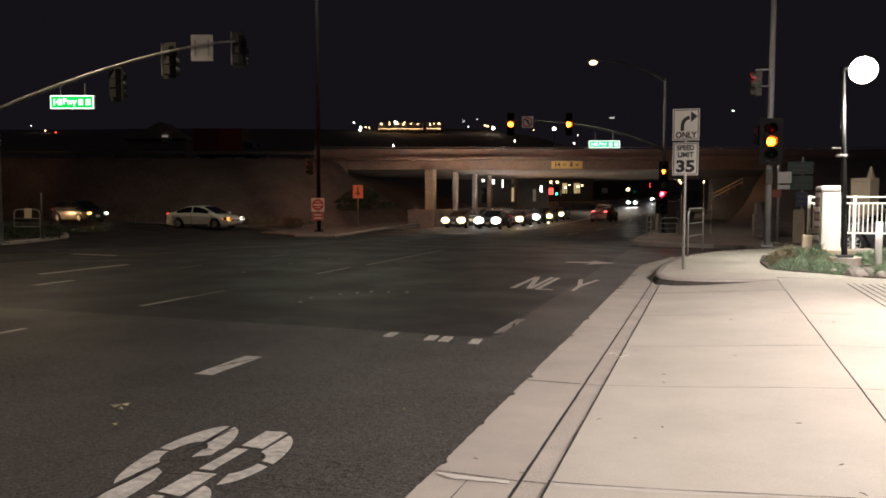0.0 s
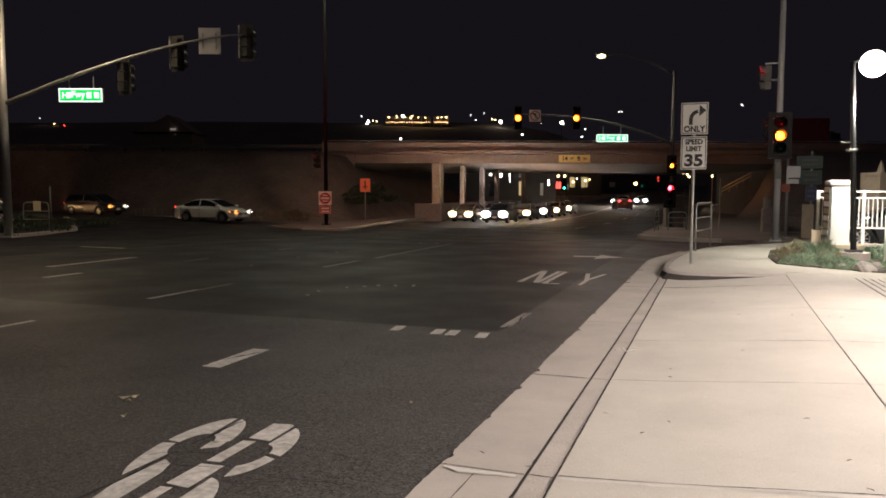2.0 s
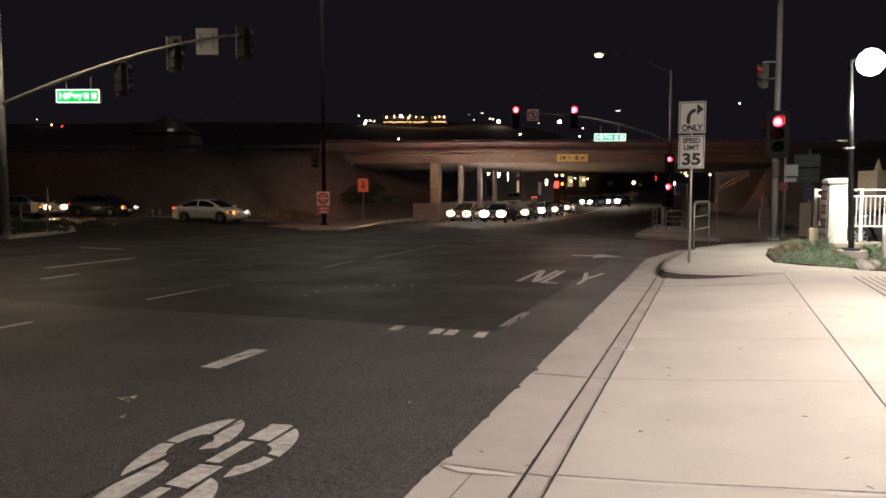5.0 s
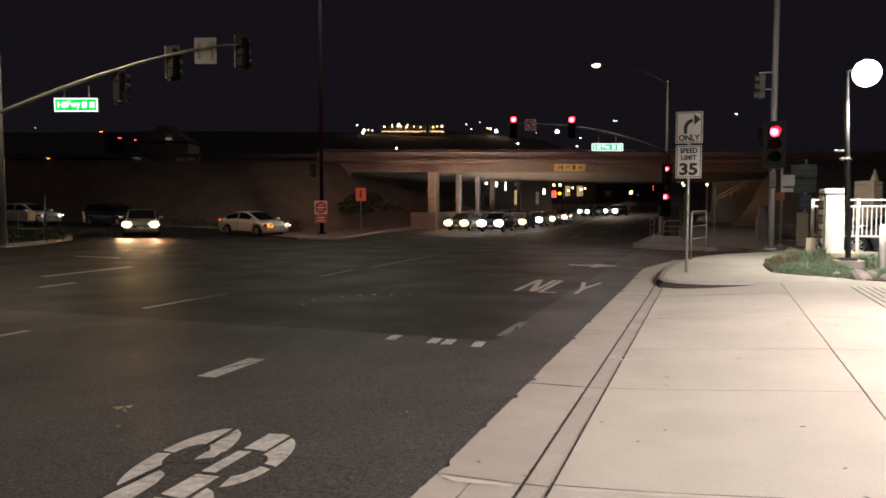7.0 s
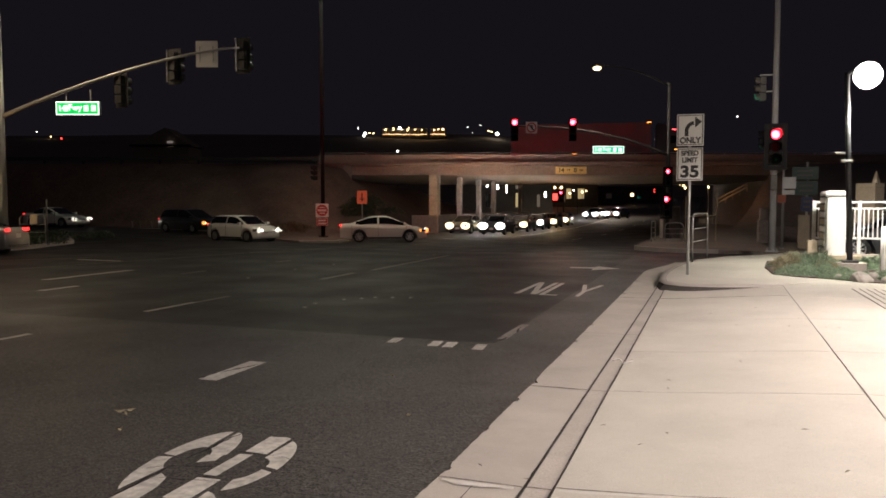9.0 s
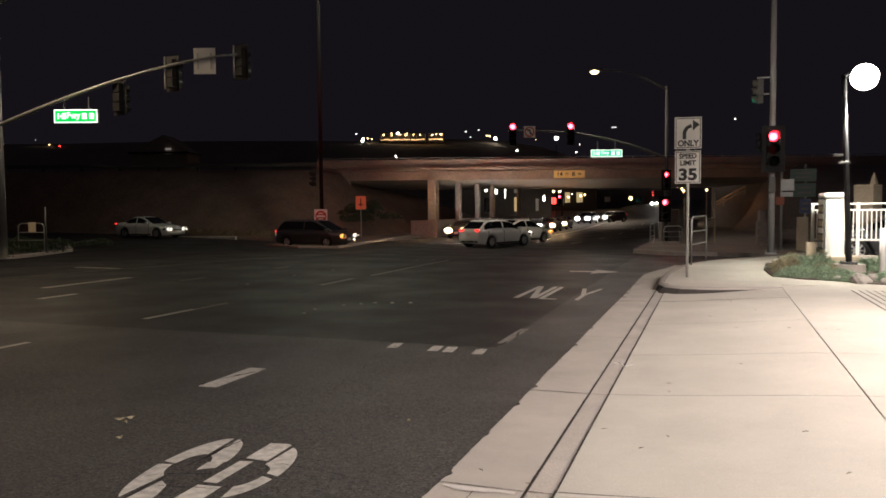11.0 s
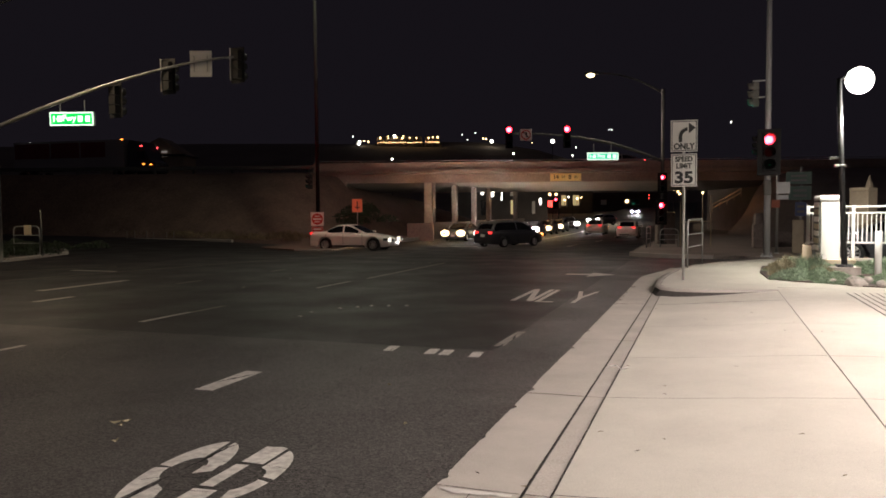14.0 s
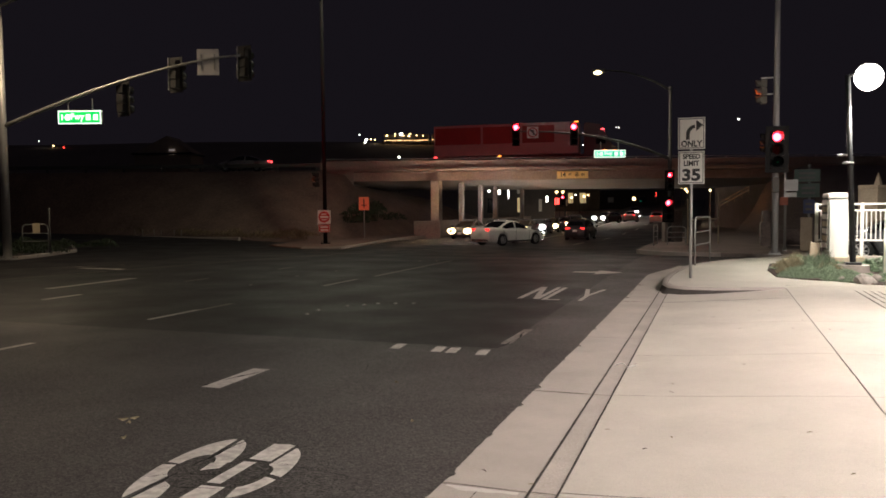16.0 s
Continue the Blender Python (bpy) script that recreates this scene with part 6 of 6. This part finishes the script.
            part("headlight_lens", bm, unit[1], lampbox, "lit lens ring that stands for glare", smooth=True)
        else:
            bm = bmesh.new()
            bmesh.ops.create_uvsphere(bm, u_segments=12, v_segments=8, radius=lens, matrix=Matrix.Translation(at) @ Matrix.Diagonal((0.3, 1.3, 0.9, 1)))
            part("headlight_lens", bm, CHROME, lampbox, smooth=True)
        if signal:
            bm = bmesh.new()
            box(bm, (L / 2 - 0.26, s * W / 2 * 0.88, zt - 0.05), (0.20, 0.10, 0.09), -s * 30, 0.02)
            part("side_marker", bm, signal, lampbox, "amber side marker")
        zt = table(spec["top"], -L / 2 + 0.1)
        bm = bmesh.new()
        box(bm, (-L / 2 + 0.05, s * W / 2 * 0.60, zt - 0.06), (0.09, 0.32, 0.11), s * 14, 0.02)
        part("tail_light", bm, tail, root, "glowing red tail light")
        for xa in spec["axles"]:
            wheel = thing("wheel", (xa, s * (W / 2 - 0.115), rw))
            wheel.parent = root
            bm = bmesh.new()
            ring = []
            for k in range(28):
                a = 6.2832 * k / 28
                ring.append([bm.verts.new((r * math.cos(a), y, r * math.sin(a))) for r, y in ((rw * 0.66, -0.10), (rw * 0.95, -0.11), (rw, -0.08), (rw, 0.08), (rw * 0.95, 0.11), (rw * 0.66, 0.10))])
            for k in range(28):
                u, v = ring[k], ring[(k + 1) % 28]
                for j in range(5):
                    bm.faces.new((u[j], u[j + 1], v[j + 1], v[j]))
            part("tyre", bm, TYRE, wheel, smooth=True)
            bm = bmesh.new()
            rod(bm, (0, -0.085, 0), (0, 0.085, 0), rw * 0.20, rw * 0.20, 14)
            for k in range(8):
                a = 6.2832 * k / 8
                box(bm, (math.cos(a) * rw * 0.38, s * 0.075, math.sin(a) * rw * 0.38), (rw * 0.60, 0.03, rw * 0.15), 0, 0.0, 0, -math.degrees(a))
            ring = []
            for k in range(24):
                a = 6.2832 * k / 24
                ring.append([bm.verts.new((r * math.cos(a), y, r * math.sin(a))) for r, y in ((rw * 0.67, s * 0.06), (rw * 0.67, s * 0.10), (rw * 0.60, s * 0.09), (rw * 0.60, s * 0.05))])
            for k in range(24):
                u, v = ring[k], ring[(k + 1) % 24]
                for j in range(3):
                    bm.faces.new((u[j], u[j + 1], v[j + 1], v[j]))
            part("rim", bm, RIM, wheel)
    bm = bmesh.new()
    box(bm, (L / 2 - 0.03, 0, 0.52), (0.06, W * 0.50, 0.14), 0, 0.02)
    box(bm, (L / 2 - 0.06, 0, 0.33), (0.10, W * 0.62, 0.13), 0, 0.03)
    part("grille", bm, TRIM, root)
    bm = bmesh.new()
    box(bm, (-L / 2 + 0.05, 0, 0.33), (0.10, W * 0.72, 0.16), 0, 0.03)
    part("rear_valance", bm, TRIM, root)
    for x in (L / 2 + 0.012, -L / 2 - 0.012):
        bm = bmesh.new()
        box(bm, (x, 0, 0.45 if x > 0 else 0.70), (0.015, 0.31, 0.15), 0, 0.004)
        part("number_plate", bm, SIGN_WHITE, root)
    bm = bmesh.new()
    box(bm, (0, 0, 0.34), (L * 0.80, W * 0.70, 0.22), 0, 0.03)
    part("underbody", bm, TRIM, root)
    return root


def freight_truck(name, box_paint, cab_paint, label):
    """Tractor and box trailer; the trailer's rear is at x = 1.6, the front at about 18 m."""
    root = thing(name, (0, 0, 0), 0, label, "truck", "freeway trucks")
    bm = bmesh.new()
    box(bm, (8.05, 0, 2.65), (12.9, 2.55, 2.75), 0, 0.03)
    trailer = part("trailer_box", bm, BOX_GREY, root)
    for i in range(26):
        bm = bmesh.new()
        box(bm, (1.8 + 0.50 * i, -1.29, 2.65), (0.05, 0.03, 2.6))
        part("rib", bm, BOX_GREY, trailer)
    for x0, x1 in ((1.75, 5.9), (6.1, 9.4), (9.6, 12.4)) if box_paint is not BOX_GREY else ():
        bm = bmesh.new()
        box(bm, ((x0 + x1) / 2, -1.30, 3.05), (x1 - x0, 0.05, 1.50), 0, 0.008)
        part("side_panel", bm, box_paint, trailer, "dark red side panel")
    bm = bmesh.new()
    box(bm, (8.6, 0, 1.15), (13.4, 1.0, 0.2))
    part("chassis", bm, TRIM, root)
    bm = bmesh.new()
    prof = [(17.0, 0.7), (21.2, 0.7), (21.3, 1.6), (20.3, 2.0), (19.7, 2.9), (19.0, 3.75), (17.2, 3.95), (17.0, 3.6)]
    poly(bm, [(14.9 + (x - 17.0) * 0.70, -1.2, z) for x, z in prof], 2.4, (0, 1, 0))
    bmesh.ops.bevel(bm, geom=list(bm.edges), offset=0.06, segments=2, affect="EDGES")
    part("cab", bm, cab_paint, root)
    bm = bmesh.new()
    box(bm, (8.05, -1.31, 1.75), (12.7, 0.03, 0.85), 0, 0.01)
    part("lower_band", bm, BOX_GREY, trailer, "pale lower side band")
    for s in (-1, 1):
        bm = bmesh.new()
        box(bm, (16.35, s * 1.21, 2.4), (0.8, 0.03, 0.7), 0, 0.01)
        part("side_window", bm, GLASS, root)
        for x in (2.5, 3.8, 13.6, 14.9, 17.2):
            bm = bmesh.new()
            rod(bm, (x, s * 0.85, 0.5), (x, s * 1.22, 0.5), 0.5, 0.5, 20)
            part("wheel", bm, TYRE, root)
        for x, z, m in ((1.75, 1.2, BRAKE), (7.6, 1.2, MARKER), (14.3, 4.0, MARKER), (17.5, 1.45, MARKER), (16.7, 1.5, MARKER), (16.5, 3.3, BRAKE)):
            bm = bmesh.new()
            box(bm, (x, s * 1.30, z), (0.30, 0.05, 0.08), 0, 0.02)
            part("marker_lamp", bm, m, root)
        bm = bmesh.new()
        box(bm, (17.9, s * 0.95, 1.05), (0.08, 0.35, 0.2), 0, 0.03)
        part("headlight", bm, CHROME, root)
    return root


BOX_GREY = mat("grey_trailer_paint", (0.36, 0.34, 0.335), 0.5, 0, 0.12, 10, 0.5, 0.05)
BOX_RED = mat("red_trailer_paint", (0.20, 0.035, 0.032), 0.5, 0, 0.15, 10, 0.5, 0.05)

white_sedan = car("white_sedan", SEDAN, PAINT_WHITE, "white four-door sedan waiting to turn", HEAD_DIM, TAIL, signal=MARKER, turning=True)
silver_sedan = car("silver_sedan", LONG, PAINT_SILVER, "silver sedan with warm headlights turning towards the corner", HEAD_BEAM, TAIL, signal=MARKER, lens=0.19)
dark_van = car("dark_minivan", VAN, PAINT_DARK, "dark grey minivan turning at the crossing", HEAD_DIM, TAIL, turning=True)
white_hatch = car("white_hatchback", HATCH, PAINT_PEARL, "white five-door hatchback turning at the crossing", HEAD_DIM, TAIL)
pearl_coupe = car("white_sport_sedan", COUPE, PAINT_PEARL, "white sport sedan with dark windows", HEAD_DIM, TAIL)
silver_pickup = car("silver_pickup", PICKUP, PAINT_SILVER, "silver pickup truck braking at the far crossing", HEAD_COOL, BRAKE, "pickup truck")
# Large lens values widen the rings to imitate headlight bloom.
oncoming_a = car("dark_sedan", SEDAN, PAINT_DARK, "dark oncoming sedan with bright headlights", HEAD_COOL, TAIL, lens=0.28)
oncoming_b = car("grey_hatchback", HATCH, PAINT_GREY, "grey oncoming hatchback with bright headlights", HEAD_COOL, TAIL, lens=0.28)
late_car = car("grey_sport_sedan", COUPE, PAINT_GREY, "grey far sedan coming down the road", HEAD_COOL, TAIL)
queue_warm = car("grey_sedan", SEDAN, PAINT_GREY, "grey sedan stopped with warm headlights", HEAD_WARM, TAIL, lens=0.26)
queue_warm.matrix_world = pose(-18.2, 57.0, road_z(55.5), 0, 0, -90)
queue_cool = car("dark_hatchback", HATCH, PAINT_DARK, "dark hatchback stopped with bright headlights", HEAD_COOL, TAIL, lens=0.28)
queue_cool.matrix_world = pose(-15.2, 55.7, road_z(54.5), 0, 0, -90)
for src, x, y in ((queue_warm, -15.2, 63.3), (queue_cool, -15.2, 69.4), (queue_warm, -15.1, 75.2), (queue_warm, -15.1, 81.6), (queue_cool, -18.2, 64.6), (queue_cool, -18.2, 71.5)):
    copy_thing(src, pose(x, y, road_z(y - 1), 0, 0, -90))
grey_truck = freight_truck("grey_truck", BOX_GREY, PAINT_DARK, "grey box truck on the freeway")
red_truck = freight_truck("red_truck", BOX_RED, PAINT_DARK, "dark red box truck with amber markers on the freeway")
parked_car = car("parked_sedan", SEDAN, PAINT_DARK, "dark sedan parked in the lot behind the white railing", HEAD_DIM, SIGN_RED, lit=False)
parked_car.matrix_world = pose(5.38, 25.3, 0.195, 0, 0, 180)
freeway_car = car("freeway_sedan", SEDAN, PAINT_SILVER, "silver sedan passing on the freeway", HEAD_COOL, BRAKE, lit=False)



def box_van(name, label):
    """A short box van: cab, cargo box, wheels and red lamps at the box's upper rear edge; its rear is at x = 0."""
    root = thing(name, (0, 0, 0), 0, label, "van", "freeway trucks")
    bm = bmesh.new()
    box(bm, (2.4, 0, 1.95), (4.7, 2.3, 2.3), 0, 0.03)
    cargo = part("cargo_box", bm, BOX_RED, root)
    for s in (-1, 1):
        bm = bmesh.new()
        box(bm, (0.04, s * 0.8, 2.98), (0.06, 0.5, 0.09), 0, 0.01)
        part("marker_lamp", bm, BRAKE, cargo, "red marker lamp")
        bm = bmesh.new()
        box(bm, (0.02, s * 0.95, 0.95), (0.06, 0.2, 0.2), 0, 0.01)
        part("tail_light", bm, BRAKE, cargo, "red tail light")
        for x in (1.1, 5.4):
            bm = bmesh.new()
            rod(bm, (x, s * 0.75, 0.40), (x, s * 1.02, 0.40), 0.40, 0.40, 20)
            part("wheel", bm, TYRE, root)
        bm = bmesh.new()
        box(bm, (5.35, s * 1.0, 1.55), (0.8, 0.03, 0.5), 0, 0.01)
        part("side_window", bm, GLASS, root)
    bm = bmesh.new()
    poly(bm, [(x, -1.0, z) for x, z in ((4.8, 0.45), (6.4, 0.45), (6.45, 1.1), (5.9, 1.25), (5.3, 1.95), (4.8, 2.0))], 2.0, (0, 1, 0))
    bmesh.ops.bevel(bm, geom=list(bm.edges), offset=0.05, segments=2, affect="EDGES")
    part("cab", bm, PAINT_GREY, root)
    bm = bmesh.new()
    box(bm, (3.0, 0, 0.62), (6.0, 0.9, 0.16))
    part("chassis", bm, TRIM, root)
    return root


red_van = box_van("red_box_van", "dark red box van with red lamps on the freeway")


# ---- movement ----
def smooth_at(rows, t):
    """Smooth place along timed waypoints (t, x, y)."""
    if t <= rows[0][0]:
        return Vector(rows[0][1:])
    for i in range(len(rows) - 1):
        a, b = rows[i], rows[i + 1]
        if t <= b[0]:
            pa, pb = rows[max(i - 1, 0)], rows[min(i + 2, len(rows) - 1)]
            h = b[0] - a[0]
            A, B = Vector(a[1:]), Vector(b[1:])
            ma = (B - Vector(pa[1:])) / max(1e-6, b[0] - pa[0]) if i > 0 else (B - A) / h
            mb = (Vector(pb[1:]) - A) / max(1e-6, pb[0] - a[0]) if i + 2 < len(rows) else (B - A) / h
            if (B - A).length < 0.05:
                ma = mb = Vector((0, 0))
            elif i > 0 and (A - Vector(pa[1:])).length < 0.05:
                ma = Vector((0, 0))
            if i + 2 < len(rows) and (Vector(pb[1:]) - B).length < 0.05:
                mb = Vector((0, 0))
            u = (t - a[0]) / h
            return (2 * u ** 3 - 3 * u ** 2 + 1) * A + (u ** 3 - 2 * u ** 2 + u) * h * ma + (3 * u ** 2 - 2 * u ** 3) * B + (u ** 3 - u ** 2) * h * mb
    return Vector(rows[-1][1:])


def drive(thing_, rows, heading, zf=None, spin=0.0, step=0.2):
    """Carry a car along waypoints; it points where it goes, and its wheels roll."""
    zf = zf or (lambda p: road_z(p.y, p.x))
    times = [step * i for i in range(int(16.0 / step) + 1)]
    keys, turn, rolled, last = [], heading, 0.0, None
    rolls = []
    for t in times:
        p, q = smooth_at(rows, t), smooth_at(rows, t + 0.12)
        o = smooth_at(rows, t - 0.12)
        way = q - o
        if way.length > 0.04:
            new_turn = math.degrees(math.atan2(way.y, way.x))
            if abs((new_turn - turn + 180) % 360 - 180) < 60:
                turn = new_turn
        if last is not None:
            rolled += (p - last).length
        last = p
        keys.append((t, p, turn))
        rolls.append((t, rolled))
    walk(thing_, [(t, pose(p.x, p.y, zf(p), 0, 0, a)) for t, p, a in keys])
    if spin:
        for w in [c for c in thing_.children if c.name.split(".")[0] == "wheel"]:
            base = w.location.copy()
            out, at = [], 0.0
            for (t0, r0), (t1, r1) in zip(rolls, rolls[1:]):
                n = max(1, math.ceil((r1 - r0) / spin / radians(80)))
                n = min(n, 6)
                for k in range(n):
                    u = k / n
                    out.append((t0 + (t1 - t0) * u, math.degrees((r0 + (r1 - r0) * u) / spin)))
            out.append((16.0, math.degrees(rolls[-1][1] / spin)))
            walk(w, [(t, pose(base.x, base.y, base.z, 0, a, 0)) for t, a in out])


def on_freeway(thing_, a, b, z=5.32, back=0.0):
    """Carry a vehicle at an even speed through two timed places (seconds, s, d) of the freeway."""
    (t0, s0, d0), (t1, s1, d1) = a, b
    turn = SA + math.degrees(math.atan2(d1 - d0, s1 - s0))
    rows = []
    for i in range(33):
        u = (0.5 * i - t0) / (t1 - t0)
        d = min(max(d0 + (d1 - d0) * u, 67.0), 92.0)
        p = fw(s0 + (s1 - s0) * u, d, z)
        m = pose(p.x, p.y, p.z, 0, 0, turn) @ Matrix.Translation((-back, 0, 0))
        rows.append((0.5 * i, m))
    walk(thing_, rows)


def motions():
    for b, rows in BULBS:
        walk(b, rows)
    drive(white_sedan, [(0, -29.46, 39.6), (5.3, -29.46, 39.6), (6.5, -27.13, 39.0), (7.0, -25.41, 38.4), (7.5, -23.32, 37.8), (8.0, -20.95, 37.4), (8.5, -18.96, 37.4), (9.2, -16.11, 38.4),
                        (10.3, -12.4, 42.2), (11.5, -10.1, 47.0), (12.5, -9.3, 54.5), (13.5, -9.8, 66), (14.5, -10.2, 83), (16, -10.5, 105)], -2, spin=SEDAN["wheel"])
    drive(silver_sedan, [(0, -49.0, 38.8), (1.0, -48.7, 38.8), (4.0, -47.0, 38.7), (5.5, -40.4, 38.4), (6.5, -32.7, 36.9), (7.0, -29.5, 33.9), (7.5, -27.5, 30.8), (8.0, -24.9, 26.4), (8.25, -23.9, 23.6), (8.5, -23.9, 21.4), (8.75, -24.6, 20.4), (9.0, -25.9, 19.9), (9.4, -28.6, 18.9), (10.2, -36.0, 16.2), (11.5, -48.0, 15.6), (13, -63.0, 15.4), (16, -98.0, 15.2)], -2, spin=LONG["wheel"])
    drive(dark_van, [(0, -41.5, 41.8), (1.0, -41.1, 41.7), (4.0, -40.0, 41.6), (6.5, -39.3, 41.6), (7.3, -37.7, 41.4), (8.0, -34.6, 41.0), (9.2, -30.58, 40.0), (10.3, -24.6, 38.4), (11.5, -18.48, 37.6), (12.5, -15.15, 39.3), (13.5, -12.0, 41.9), (14.5, -10.2, 45.4), (15.2, -9.4, 49.6), (16, -9.2, 56)], -2, spin=VAN["wheel"])
    drive(white_hatch, [(0, -56, 38.9), (4, -52.5, 38.8), (6.5, -44.6, 38.8), (7.0, -43.0, 38.7), (7.3, -40.9, 38.6), (8.0, -33.8, 38.0), (8.5, -28.9, 37.0), (9.2, -22.35, 35.0), (10.2, -14.3, 35.2), (11.5, -9.40, 42.9), (12.5, -7.15, 48.8), (13.5, -6.1, 57), (14.5, -6.3, 74), (16, -6.5, 97)], -2, spin=HATCH["wheel"])
    drive(pearl_coupe, [(0, -78, 41.6), (6.5, -53.5, 41.4), (7.6, -47.3, 41.3), (8.0, -46.0, 41.3), (9.0, -43.4, 41.2), (9.6, -41.2, 41.1), (11.5, -32.12, 40.2), (12.5, -26.16, 39.0), (13.5, -20.65, 37.8), (14.5, -15.95, 37.9), (15, -14.09, 38.9), (15.5, -12.49, 40.6), (16, -11.26, 42.8)], 0, spin=COUPE["wheel"])
    drive(silver_pickup, [(0, -9.8, 78), (0.5, -9.7, 80), (1.3, -9.7, 87), (2.2, -11.0, 95), (3.0, -14.0, 99.5), (4.0, -18.5, 101.5), (6, -34, 104), (9, -60, 107), (16, -110, 120)], 90)
    drive(oncoming_a, [(0, -13.5, 150), (1.5, -13.4, 122), (3.0, -13.3, 103), (4.2, -14.0, 99), (8.5, -14.0, 99), (11.0, -14.5, 96), (12.5, -15.3, 90), (13.6, -15.2, 88.5), (16, -15.2, 88.5)], -90)
    drive(oncoming_b, [(0, -10.8, 175), (1.5, -10.6, 128), (3.0, -10.4, 108), (4.2, -11.5, 101), (9.0, -11.5, 101), (11.0, -12.0, 100.2), (12.5, -12.5, 99.5), (16, -12.8, 98.9)], -90)
    drive(late_car, [(0, -14, 330), (9, -14, 250), (12.5, -14.3, 185), (14.5, -14.4, 165), (16, -14.4, 152)], -90)
    on_freeway(grey_truck, (8.0, -21.44, 80.0), (9.0, 6.35, 74.0), back=1.6)
    on_freeway(red_van, (0.5, -10.47, 72.0), (1.5, 15.61, 70.0))
    on_freeway(red_truck, (14.6, -31.05, 77.0), (16.0, -1.02, 70.0), back=1.6)
    on_freeway(freeway_car, (14.6, 5.36, 67.0), (16.0, -18.02, 67.0))


motions()
